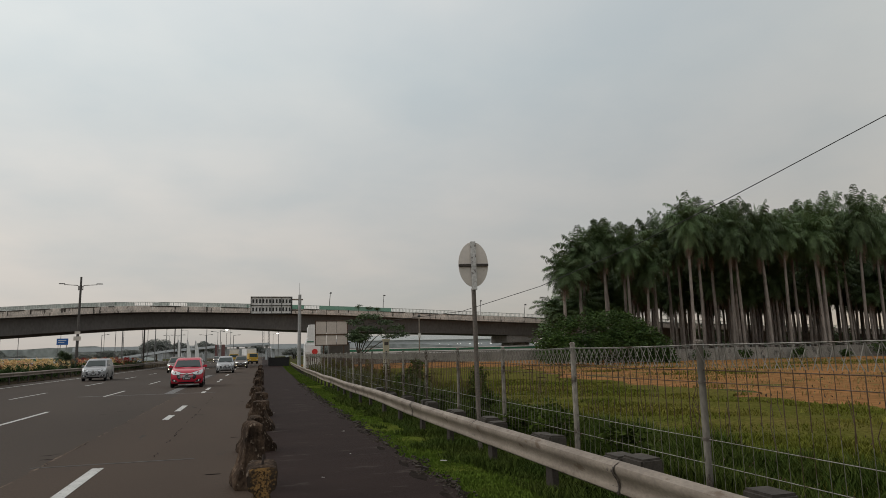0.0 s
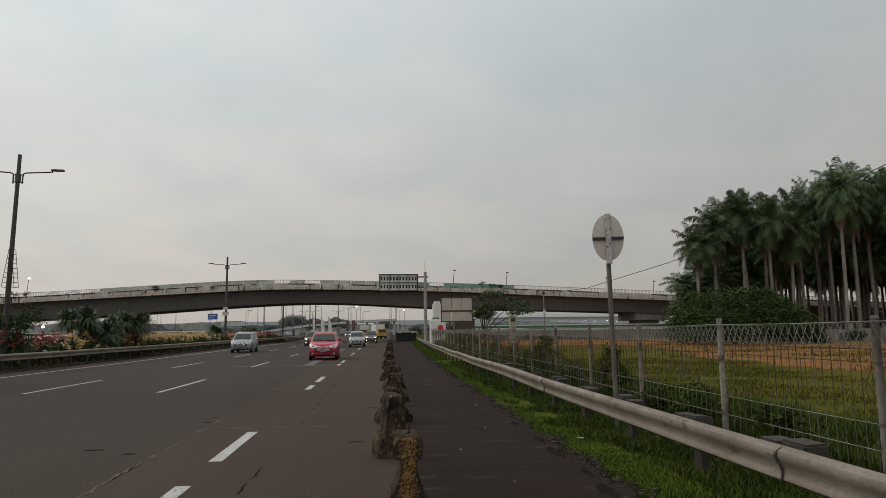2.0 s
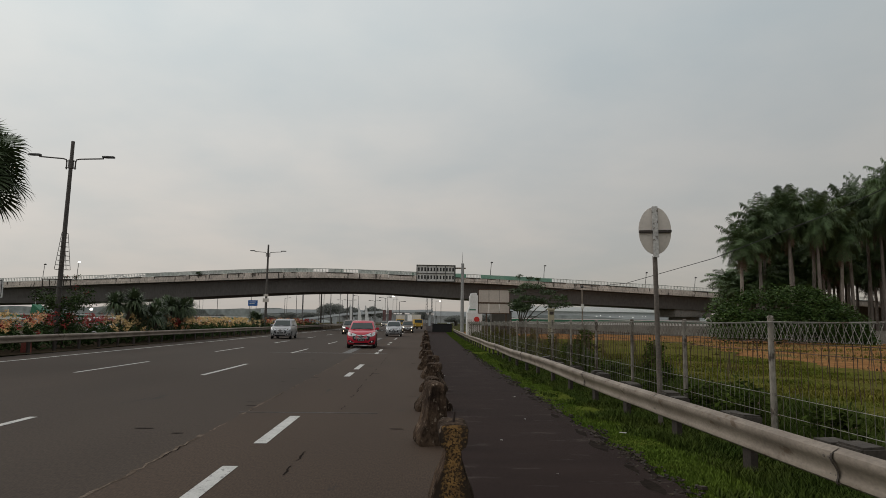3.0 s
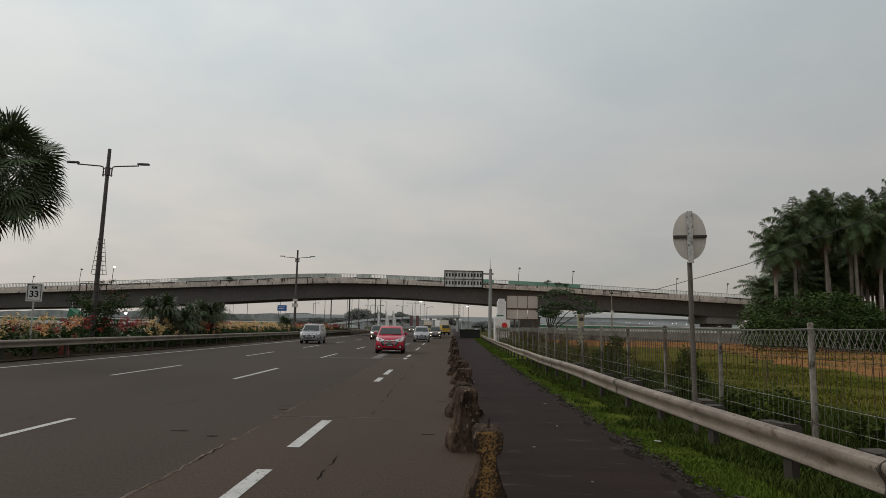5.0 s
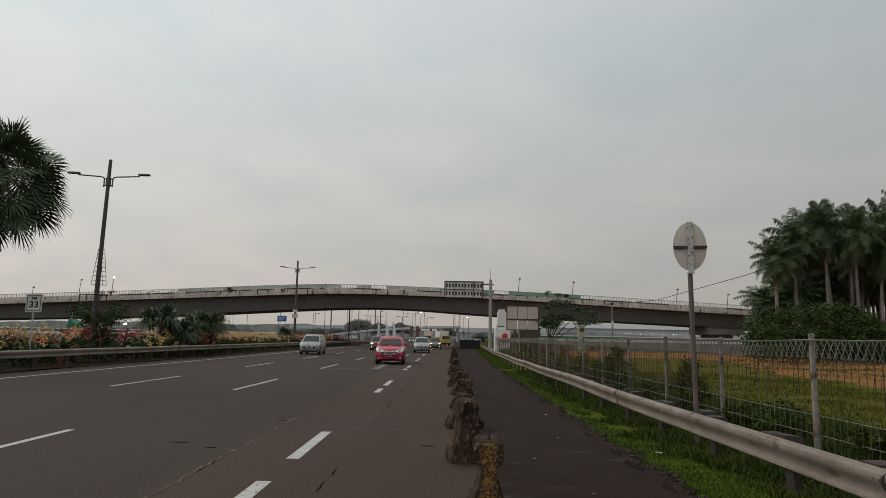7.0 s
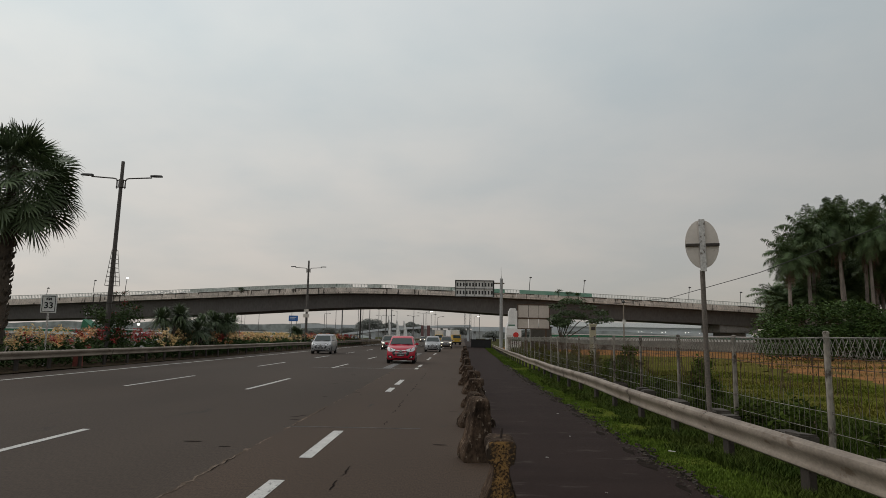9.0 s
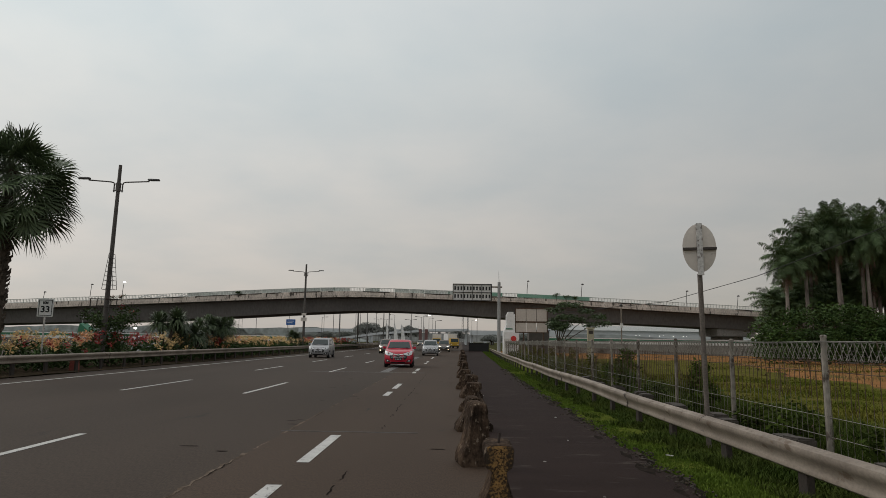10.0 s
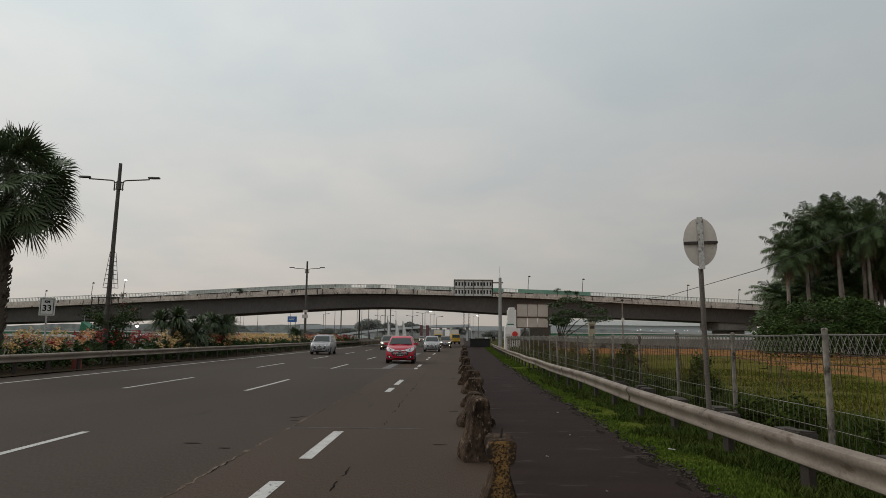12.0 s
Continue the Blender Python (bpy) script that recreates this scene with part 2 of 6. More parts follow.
def part(name, shape, material, parent=None, label="", smooth=False, bevel=0.0):
    me = shape if isinstance(shape, bpy.types.Mesh) else shape.mesh(name, material, smooth, bevel)
    ob = new(name, me)
    if parent is not None:
        ob.parent = parent
    if label:
        tagged(ob, label)
    return ob


def thing(name, m, label, category, group="", kind=""):
    """An empty at a thing's base; its parts are built in local metres."""
    e = new(name)
    e.empty_display_size = 0.2
    e.matrix_world = m
    return tagged(e, label, category, group, kind)


def lerp(a, b, t):
    return a + (b - a) * t


def table(xs, ys, x):
    return float(np.interp(x, xs, ys))


def soft_table(xs, ys, x, r=9.0):
    """The table with its corners rounded off over r metres."""
    return sum(table(xs, ys, x + r * k / 4) * (5 - abs(k)) for k in range(-4, 5)) / 25.0


rnd = random.Random(7)


# ---- ground, road, shoulder, verge, field ----
def edge_x(y):
    """Where the paved shoulder ends."""
    return table([-60, 25, 40, 54, 71, 100, 138, 300, 900], [2.66, 2.68, 2.9, 3.25, 3.6, 4.3, 5.3, 9, 25], y)


def lane_end(y):
    """Where the carriageway meets the shoulder, along the row of barriers."""
    return 0.45 + max(0.0, y - 23) * 0.012


def rail_x(y):
    return table([-60, 25, 40, 60, 71, 100, 124, 150], [3.77, 3.77, 3.97, 4.38, 4.65, 5.55, 6.4, 7.5], y)


def sheet(name, ys, xa, xb, z, material, label, category, kind="structure", n=1, rough_z=0.0, thick=0.0):
    """A ground strip between two lines xa(y) and xb(y)."""
    s = Shape()
    rows = []
    for y in ys:
        row = []
        for k in range(n + 1):
            x = lerp(xa(y), xb(y), k / n)
            zz = z + (noise.noise(Vector((x * 0.35, y * 0.35, 1.3))) * rough_z if rough_z else 0)
            row.append((x, y, zz))
        rows.append(row)
    s.loft(rows, closed=False)
    if thick:
        o = len(s.v)
        s.v += [(r[-1][0] + 0.05, r[-1][1], z - thick) for r in rows]
        for i in range(len(rows) - 1):
            s.f.append(((i + 1) * (n + 1) - 1, o + i, o + i + 1, (i + 2) * (n + 1) - 1))
    return tagged(part(name, s, material), label, category, "", kind)


ground = Shape()
gx = [-3000, -600, -150, -60, -30, 0, 30, 60, 150, 600, 3000]
ground.loft([[(x, y, -0.12) for x in gx] for y in (-3000, -400, -60, 0, 60, 120, 400, 1200, 4000)], closed=False)
tagged(part("ground", ground, SOIL), "brown and green soil reaching the horizon", "ground", "", "structure")

YS = [-60, -20, -5] + [y for y in range(0, 64, 3)] + [70, 80, 95, 110, 140, 180, 240, 300, 420, 600, 900]
sheet("road", YS, lambda y: -16.2, lambda y: -2.88, 0.0, LANEASPHALT, "dark grey worn asphalt motorway carriageway", "road", n=10)
sheet("road_outer_lane", YS, lambda y: -2.88, lane_end, 0.0, ASPHALT, "older brownish asphalt lane beside the concrete barriers", "road", n=4)
# worn uneven edge of the shoulder
jag = lambda y: edge_x(y) + 0.13 * noise.noise(Vector((3.1, y * 1.7, 0))) + 0.07 * noise.noise(Vector((7.1, y * 5.3, 0)))
sheet("hard_shoulder", [-60, -20] + [i * 0.22 for i in range(0, 260)] + [60, 70, 90, 120, 160, 240, 300, 600, 900], lane_end, jag, 0.004, SHOULDER, "darker damp asphalt hard shoulder with a broken edge", "shoulder", n=6, thick=0.12)
sheet("verge", [-60, -20] + [i * 0.5 for i in range(-4, 160)] + [90, 120, 160, 240, 300], lambda y: edge_x(y) - 0.2, lambda y: rail_x(y) + 1.6, -0.045, TURF, "strip of green turf beside the shoulder", "verge", n=8, rough_z=0.05)
sheet("field", [-40] + [i * 1.0 for i in range(-5, 110)], lambda y: rail_x(y) + 1.5, lambda y: 120 if y > -6 else 40, -0.03, EARTH, "open field of bare orange earth with grass patches", "field", n=60, rough_z=0.16)
def turf_edge(y):
    return 15.6 + (2.2 + max(0, y - 20) * 0.09) * noise.noise(Vector((y * 0.16, 3, 0))) + 0.9 * noise.noise(Vector((y * 0.6, 8, 0))) + max(0, y - 26) * 0.25


sheet("field_turf", [-40] + [i * 0.6 for i in range(-8, 110)], lambda y: rail_x(y) + 1.45, turf_edge, 0.05, FIELDTURF, "green grassy part of the field along the fence", "field", n=24, rough_z=0.14)
sheet("median_soil", YS[:-4], lambda y: -24.0, lambda y: -16.2, 0.03, BEDSOIL, "planted soil strip of the central reservation", "median", n=4, rough_z=0.04)
sheet("far_carriageway", YS, lambda y: -44, lambda y: -24.0, 0.0, ASPHALT, "opposite carriageway beyond the planted median", "road", n=4)

# ---- road marking ----
mark = thing("road_marking", pose(0, 0, 0), "worn white painted lane and edge lines", "road marking", "", "structure")


def stripe(name, x, y0, y1, w, material, z=0.005, x1=None):
    s = Shape()
    n = max(1, int((y1 - y0) / 1.2))
    xe = x if x1 is None else x1
    rows = []
    for i in range(n + 1):
        u = i / n
        xx = lerp(x, xe, u)
        wob = 0.012 * noise.noise(Vector((x, lerp(y0, y1, u) * 3, 2)))
        rows.append([(xx - w / 2 + wob, lerp(y0, y1, u), z), (xx + w / 2 + wob, lerp(y0, y1, u), z)])
    s.loft(rows, closed=False)
    return part(name, s, material, mark)


stripe("edge_line", -14.5, -40, 110, 0.15, ROADPAINT)
stripe("edge_line", -14.5, 110, 420, 0.15, ROADPAINT)
for k in range(-2, 26):
    y = 19.3 + 13.3 * k
    stripe("lane_dash", -6.05, y, y + 5.0, 0.13, ROADPAINT)
    stripe("lane_dash", -9.82, y + 0.4, y + 5.7, 0.13, ROADPAINT)
for k in range(-2, 12):
    y = 6.0 + 13.35 * k
    stripe("lane_dash", -1.95, y, y + 1.5, 0.17, ROADPAINT)
    stripe("lane_dash", -1.95, y + 2.85, y + 5.35, 0.17, ROADPAINT)
stripe("gore_line", -3.45, 33, 64, 0.42, WORNPAINT, z=0.0045)
s = Shape().box(-7.2, 33.0, 0, -1.4, 33.16, 0.0042)
part("cross_line", s, WORNPAINT, mark)
s = Shape().box(-3.0, 11.75, 0, -0.6, 11.83, 0.0038)
part("cross_line", s, mat("faint_line", (0.075, 0.068, 0.06), (0.05, 0.045, 0.04), rough=0.9, scale=3, c3=(0.042, 0.037, 0.033), spots=0.5, spot_scale=6), mark)

# sealed cracks and the open longitudinal joint
crack = thing("road_crack", pose(0, 0, 0), "ragged open joint and dark cracks in the asphalt", "crack", "", "structure")


def crack_strip(name, x, y0, y1, w, material, keep, step=0.16, seed=0.0, z=0.0035, freq=0.55):
    s = Shape()
    y = y0
    while y < y1:
        if noise.noise(Vector((x * 3 + seed, y * freq, 0.5))) > keep:
            a = x + 0.045 * noise.noise(Vector((seed, y * 0.9, 3))) + 0.06 * noise.noise(Vector((seed, y * 6, 1)))
            b = x + 0.045 * noise.noise(Vector((seed, (y + step) * 0.9, 3))) + 0.06 * noise.noise(Vector((seed, (y + step) * 6, 1)))
            ww = w * (0.35 + 1.5 * abs(noise.noise(Vector((seed, y * 2.3, 9)))))
            s.add([(a - ww, y, z), (a + ww, y, z), (b + ww, y + step, z), (b - ww, y + step, z)], [(0, 1, 2, 3)])
        y += step
    return part(name, s, material, crack)


crack_strip("joint_edge", -2.88, 2, 46, 0.030, PATCHED, -0.12, seed=1, step=0.11, freq=1.3)
crack_strip("joint_gap", -2.86, 2, 46, 0.009, SEAL_SHADE, 0.27, seed=1, z=0.005, step=0.11, freq=1.1)
crack_strip("sealed_crack", -1.29, 7, 60, 0.016, SEAL_SHADE, 0.20, seed=4, step=0.09, freq=1.7)
rc = random.Random(3)
for k in range(24):
    x, y = rc.uniform(-4.5, 0.1), rc.uniform(5.0, 28)
    s = Shape()
    w = rc.uniform(0.04, 0.17)
    ring = [(x + w * math.cos(a) * rc.uniform(0.6, 1.1), y + 0.035 * math.sin(a) * rc.uniform(0.6, 1.4), 0.0036) for a in (i * 0.7854 for i in range(8))]
    s.add(ring, [tuple(range(8))])
    part("tar_spot", s, SEAL_SHADE, crack)


# ragged pits along the broken shoulder edge: flat patches, the pit's shade painted dark
for x, y, w, ln in ((2.44, 6.7, 0.10, 0.34), (2.50, 7.5, 0.07, 0.26), (2.50, 8.9, 0.11, 0.42), (2.52, 9.9, 0.08, 0.36), (2.50, 11.6, 0.07, 0.3), (2.56, 14.2, 0.08, 0.5), (2.55, 17.5, 0.09, 0.6)):
    ring = [(x + w * math.cos(a) * rc.uniform(0.5, 1.15), y + ln * math.sin(a) * rc.uniform(0.6, 1.2), 0.0062) for a in (i * 0.5236 for i in range(12))]
    part("edge_pit", Shape().add(ring, [tuple(range(12))]), SEAL_SHADE, crack)


# ---- overpass ----
PX = [-150, -112, -75, -52, -27, -17.6, -0.6, 14.7, 25.7, 49.2, 75, 110, 160]
PTOP = [3.9, 5.6, 7.35, 8.46, 9.94, 10.29, 9.89, 9.44, 9.0, 7.94, 6.9, 5.6, 3.8]
PBOT = [2.4, 4.1, 5.75, 6.96, 8.23, 8.70, 8.42, 8.0, 7.39, 6.36, 5.3, 4.0, 2.2]
SX = [-150, -112, -75, -52, -36, -27, -13.3, -4.8, 6.2, 25.7, 40, 49, 75, 110, 160]
SOF = [0.2, 1.9, 3.46, 4.19, 5.24, 5.87, 6.6, 6.38, 5.6, 5.0, 4.61, 4.13, 3.1, 1.8, 0.1]
OY, OW = 110.0, 13.0
over = thing("overpass", pose(0, OY, 0), "long arched concrete road overpass with stained parapet", "overpass", "", "structure")
xs = [-150 + 2.5 * i for i in range(125)]
s = Shape()
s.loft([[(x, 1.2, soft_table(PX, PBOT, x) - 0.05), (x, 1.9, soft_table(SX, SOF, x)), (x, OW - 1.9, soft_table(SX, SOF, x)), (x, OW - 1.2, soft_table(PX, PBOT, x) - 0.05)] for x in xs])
part("girder", s, GIRDERSHADE, over, "concrete box girder coloured dark for its shade", smooth=True)
s = Shape()
s.loft([[(x, 0, soft_table(PX, PBOT, x)), (x, 0.02, soft_table(PX, PBOT, x) + 0.35), (x, OW, soft_table(PX, PBOT, x) + 0.35), (x, OW, soft_table(PX, PBOT, x))] for x in xs])
part("deck", s, CONCRETE, over)
def parapet(y0, y1):
    step = 5.0
    x = -150.0
    k = 0
    while x < 158:
        a, b = x + 0.03, x + step - 0.03
        s = Shape()
        rows = []
        for i in range(3):
            xx = lerp(a, b, i / 2)
            zb, zt = soft_table(PX, PBOT, xx) + 0.36, soft_table(PX, PTOP, xx) - 0.62
            rows.append([(xx, y0, zb), (xx, y0 + 0.06, zt), (xx, y1 - 0.06, zt), (xx, y1, zb)])
        s.loft(rows)
        part("parapet_panel", s, PARAPET, over)
        x += step
        k += 1
parapet(0.0, 0.3)
s = Shape()
s.loft([[(x, OW - 0.3, soft_table(PX, PBOT, x) + 0.36), (x, OW - 0.3, soft_table(PX, PTOP, x) - 0.62), (x, OW, soft_table(PX, PTOP, x) - 0.62), (x, OW, soft_table(PX, PBOT, x) + 0.36)] for x in xs])
part("rear_parapet", s, PARAPET, over)
# outer face lip
s = Shape()
s.loft([[(x, -0.06, soft_table(PX, PBOT, x) + 0.02), (x, -0.06, soft_table(PX, PBOT, x) + 0.34), (x, -0.005, soft_table(PX, PBOT, x) + 0.34), (x, -0.005, soft_table(PX, PBOT, x) + 0.02)] for x in xs])
part("edge_beam", s, PARAPET, over)
for px in (47.5, 80, -92):
    zt = soft_table(SX, SOF, px)
    s = Shape().box(px - 1.6, 3.4, -0.3, px + 1.6, 9.6, zt - 1.2).box(px - 3.2, 2.2, zt - 1.2, px + 3.2, 10.8, zt + 0.15)
    part("pier", s, CONCRETE, over, bevel=0.08)


# ---- right side: guard rail, fence, barriers, sign ----
BARRIERCON = mat("mossy_concrete", (0.082, 0.055, 0.038), (0.019, 0.013, 0.0096), rough=0.95, spec=0.05, scale=5.0, fine=26, bump=0.9, grain=0.5, c3=(0.17, 0.132, 0.10), spots=0.12, spot_scale=18, vary=0.25, bump_dist=0.025, stretch=(1, 1, 0.6))
BARRIERPAINT = mat("peeling_yellow_paint", (0.27, 0.155, 0.055), (0.15, 0.085, 0.034), rough=0.9, spec=0.08, scale=9, fine=36, bump=0.8, c3=(0.034, 0.025, 0.017), spots=0.40, spot_scale=48)
bn, bl = BARRIERPAINT.node_tree.nodes, BARRIERPAINT.node_tree.links
b_co, b_sep, b_abs = bn.new("ShaderNodeTexCoord"), bn.new("ShaderNodeSeparateXYZ"), bn.new("ShaderNodeMath")
b_abs.operation = "ABSOLUTE"
b_no, b_add, b_map, b_mix = bn.new("ShaderNodeTexNoise"), bn.new("ShaderNodeMath"), bn.new("ShaderNodeMapRange"), bn.new("ShaderNodeMix")
b_no.inputs["Scale"].default_value, b_no.inputs["Detail"].default_value = 34, 8
b_add.operation, b_mix.data_type = "MULTIPLY_ADD", "RGBA"
b_add.inputs[1].default_value = 2.9
b_map.inputs["From Min"].default_value, b_map.inputs["From Max"].default_value = 0.55, 0.80
b_mix.inputs[7].default_value = (0.035, 0.026, 0.019, 1)
b_src = bn["Principled BSDF"].inputs["Base Color"].links[0].from_socket
bl.new(b_co.outputs["Object"], b_sep.inputs[0])
bl.new(b_co.outputs["Object"], b_no.inputs["Vector"])
bl.new(b_sep.outputs["X"], b_abs.inputs[0])
bl.new(b_abs.outputs[0], b_add.inputs[0])
bl.new(b_no.outputs["Fac"], b_add.inputs[2])
bl.new(b_add.outputs[0], b_map.inputs["Value"])
bl.new(b_map.outputs[0], b_mix.inputs[0])
bl.new(b_src, b_mix.inputs[6])
bl.new(b_mix.outputs[2], bn["Principled BSDF"].inputs["Base Color"])
STEEL_BAR = mat("rusty_bar", (0.03, 0.02, 0.016), rough=0.9)
SIGNBACK = mat("sign_back_aluminium", (0.58, 0.52, 0.46), (0.50, 0.45, 0.40), rough=0.6, scale=1.5, fine=18, bump=0.02, grain=0.05, c3=(0.33, 0.28, 0.24), spots=-0.08)
PEEL = mat("peeling_white_paint", (0.55, 0.53, 0.50), (0.42, 0.40, 0.38), rough=0.8, scale=5, fine=30, c3=(0.10, 0.075, 0.06), spots=0.22, spot_scale=9)
BROWNSTEEL = mat("brown_steel", (0.055, 0.042, 0.034), (0.035, 0.028, 0.024), rough=0.7, scale=4)
BLOCK = mat("footing_concrete", (0.060, 0.050, 0.041), (0.036, 0.030, 0.024), rough=0.95, scale=4, fine=25, bump=0.5, vary=0.3)
DARKPOST = mat("rail_post_steel", (0.036, 0.027, 0.021), (0.024, 0.019, 0.015), rough=0.85, scale=3, vary=0.2)


def w_profile(face):
    """Cross-section of a corrugated crash barrier: (out, up), 0.31 m high, bulging to the road by face."""
    pts = [(0.0, 0.155), (0.018, 0.150), (0.075, 0.118), (0.083, 0.098), (0.083, 0.066), (0.074, 0.042), (0.054, 0.015), (0.036, -0.015), (0.026, -0.045),
           (0.024, -0.07), (0.030, -0.095), (0.040, -0.115), (0.038, -0.138), (0.012, -0.158), (0.0, -0.163)]
    out = [(face * a, b) for a, b in pts]
    return out + [(face * (a - 0.005), b) for a, b in reversed(pts)]


def guard_rail(name, xf, y0, y1, zc, face, unit, label, sag=0.0, near_sag=0.0):
    top = thing(name, pose(0, 0, 0), label, "guard rail", "", "structure")
    y, k = y0, 0
    prof = w_profile(face)
    while y < y1:
        n = 4 if y < 60 else 2
        s = Shape()
        rows = []
        lift = 0.012 * (k % 2)
        for i in range(n + 1):
            yy = lerp(y, y + unit + 0.14, i / n)
            dz = sag * noise.noise(Vector((2.2, yy * 0.13, 0))) - near_sag * table([4, 8, 18], [1, 0.9, 0], yy)
            rows.append([(xf(yy) + a + face * lift, yy, zc + b + dz) for a, b in prof])
        s.loft(rows)
        beam = part("beam", s, GALV, top, smooth=True)
        if y < 45:
            s = Shape().loft([[(xf(q) + a + face * (0.008 + lift), q, zc + b * 1.01 - near_sag * table([4, 8, 18], [1, 0.9, 0], q)) for a, b in prof[:15]] + [(xf(q) + a + face * (0.004 + lift), q, zc + b - near_sag * table([4, 8, 18], [1, 0.9, 0], q)) for a, b in reversed(prof[:15])] for q in (y - 0.012, y + 0.012)])
            part("splice_edge", s, BROWNSTEEL, beam, "dark seam of the lapped beam")
        # bolts at the lap
        if y < 30:
            s = Shape()
            for b in (0.08, -0.08):
                for q in (0.04, 0.11):
                    c = Vector((xf(y) + face * (0.085 if b > 0 else 0.027), y + q, zc + b - near_sag * table([4, 8, 18], [1, 0.9, 0], y)))
                    s.tube([c, c + Vector((face * 0.014, 0, 0))], 0.014, 6)
            part("bolt_set", s, GALVDARK, beam)
        for q in (0.39, 0.87):
            yy = y + unit * q
            x = xf(yy) - face * 0.045
            s = Shape().box(x - 0.04, yy - 0.1, -0.35, x + 0.04, yy + 0.1, zc + 0.10)
            post = part("post", s, DARKPOST, top, bevel=0.008)
            s = Shape().box(xf(yy) - face * 0.012 - 0.012, yy - 0.05, zc - 0.1, xf(yy) - face * 0.012 + 0.012, yy + 0.05, zc + 0.1)
            part("spacer", s, DARKPOST, post)
        y += unit
        k += 1
    return top


guard_rail("guard_rail_right", rail_x, 5.72 - 4.36 * 3, 104, 0.437, -1, 4.36, "weathered grey corrugated steel crash barrier along the verge", 0.055, 0.035)

# --- mesh fence ---
FX, FTOP, FSTEP = 5.08, 1.69, 3.06


def fence_x(y):
    return FX + max(0.0, y - 30) * 0.022


fence = thing("wire_fence", pose(0, 0, 0), "rusting welded wire mesh fence with roll top and steel posts", "fence", "", "structure")


def fence_panel(k):
    y0 = 6.15 + FSTEP * k
    y1 = y0 + FSTEP
    far = y0 > 28
    r = 0.0040
    s, t, rust = Shape(), Shape(), Shape()
    sagk = 0.06 * noise.noise(Vector((k * 1.7, 0.3, 0)))
    lean = 0.03 * noise.noise(Vector((k * 2.3, 9, 0)))
    step = 0.15 if y0 < 34 else 0.3
    n = int((FSTEP - 0.1) / step)
    zt = FTOP - 0.015

    def drop(u):
        return (sagk * 0.35 - 0.01) * math.sin(math.pi * u)

    for i in range(n + 1):
        u = (i + 0.3) / (n + 0.6)
        y = lerp(y0 + 0.05, y1 - 0.05, u)
        x = fence_x(y) + lean * math.sin(math.pi * u)
        d = drop(u)
        wob = rnd.uniform(-0.012, 0.012)
        split = 0.86 + 0.22 * noise.noise(Vector((y * 0.8, 1.5, 0)))
        s.tube([(x, y, 0.05), (x + wob, y + wob, split)], r, 4, cap=False)
        rust.tube([(x + wob, y + wob, split), (x, y, 1.43 + d)], r * rnd.uniform(1.0, 1.7), 4, cap=False)
        # roll top: zigzag wires folded over the fence head
        t.tube([(x, y, 1.43 + d), (x - 0.07, y + step * 0.4, zt + d), (x, y + step * 0.8, 1.43 + d)], r * 1.45, 4, cap=False)
        t.tube([(x - 0.07, y + step * 0.4, zt + d), (x + 0.10, y + step * 0.45, zt - 0.02 + d), (x + 0.01, y + step * 0.5, 1.43 + d)], r * 1.2, 4, cap=False)
    m = 6
    for z, rr in ((0.40, r * 1.1), (0.66, r * 1.1), (1.27, r * 1.2), (1.40, r * 1.3)):
        (rust if z > 1 else t).tube([(fence_x(lerp(y0, y1, i / m)) + lean * math.sin(math.pi * i / m), lerp(y0, y1, i / m), z + drop(i / m) * (z / 1.4)) for i in range(m + 1)], rr, 4, cap=False)
    t.tube([(fence_x(lerp(y0, y1, i / m)) - 0.07 + lean * math.sin(math.pi * i / m), lerp(y0, y1, i / m), zt + drop(i / m)) for i in range(m + 1)], r * 1.3, 4, cap=False)
    part("mesh_panel", s, WIRE, fence)
    part("roll_top", t, PALEWIRE, fence, "bent roll top wires")
    part("rusty_mesh", rust, RUSTWIRE, fence, "rust-brown upper mesh wires")
    # dead vine stems and rust clinging to the upper mesh
    if y0 < 30 and k >= -2:
        s = Shape()
        for _ in range(14):
            yy = rnd.uniform(y0 + 0.1, y1 - 0.1)
            x = fence_x(yy)
            z0 = rnd.uniform(0.55, 1.1)
            z1 = z0 + rnd.uniform(0.2, 0.6)
            s.tube([(x, yy, z0), (x + rnd.uniform(-0.03, 0.03), yy + rnd.uniform(-0.05, 0.05), (z0 + z1) / 2), (x, yy + rnd.uniform(-0.06, 0.06), min(z1, 1.45))], rnd.uniform(0.003, 0.006), 4, cap=False)
        for _ in range(160):
            yy = rnd.uniform(y0 + 0.1, y1 - 0.1)
            c = Vector((fence_x(yy) + rnd.uniform(-0.02, 0.02), yy, rnd.choice((0.4, 1.2, 1.38)) + rnd.gauss(0, 0.05) if rnd.random() < 0.5 else rnd.uniform(0.4, 1.38)))
            q = rnd.uniform(0.006, 0.015)
            s.add([c + Vector((rnd.uniform(-q, q), rnd.uniform(-q, q), rnd.uniform(-q, q) * 1.6)) for _ in range(4)], [(0, 1, 2), (0, 2, 3), (0, 3, 1), (1, 3, 2)])
        part("dead_vine", s, RUSTWIRE, fence, "dry brown vine stems")


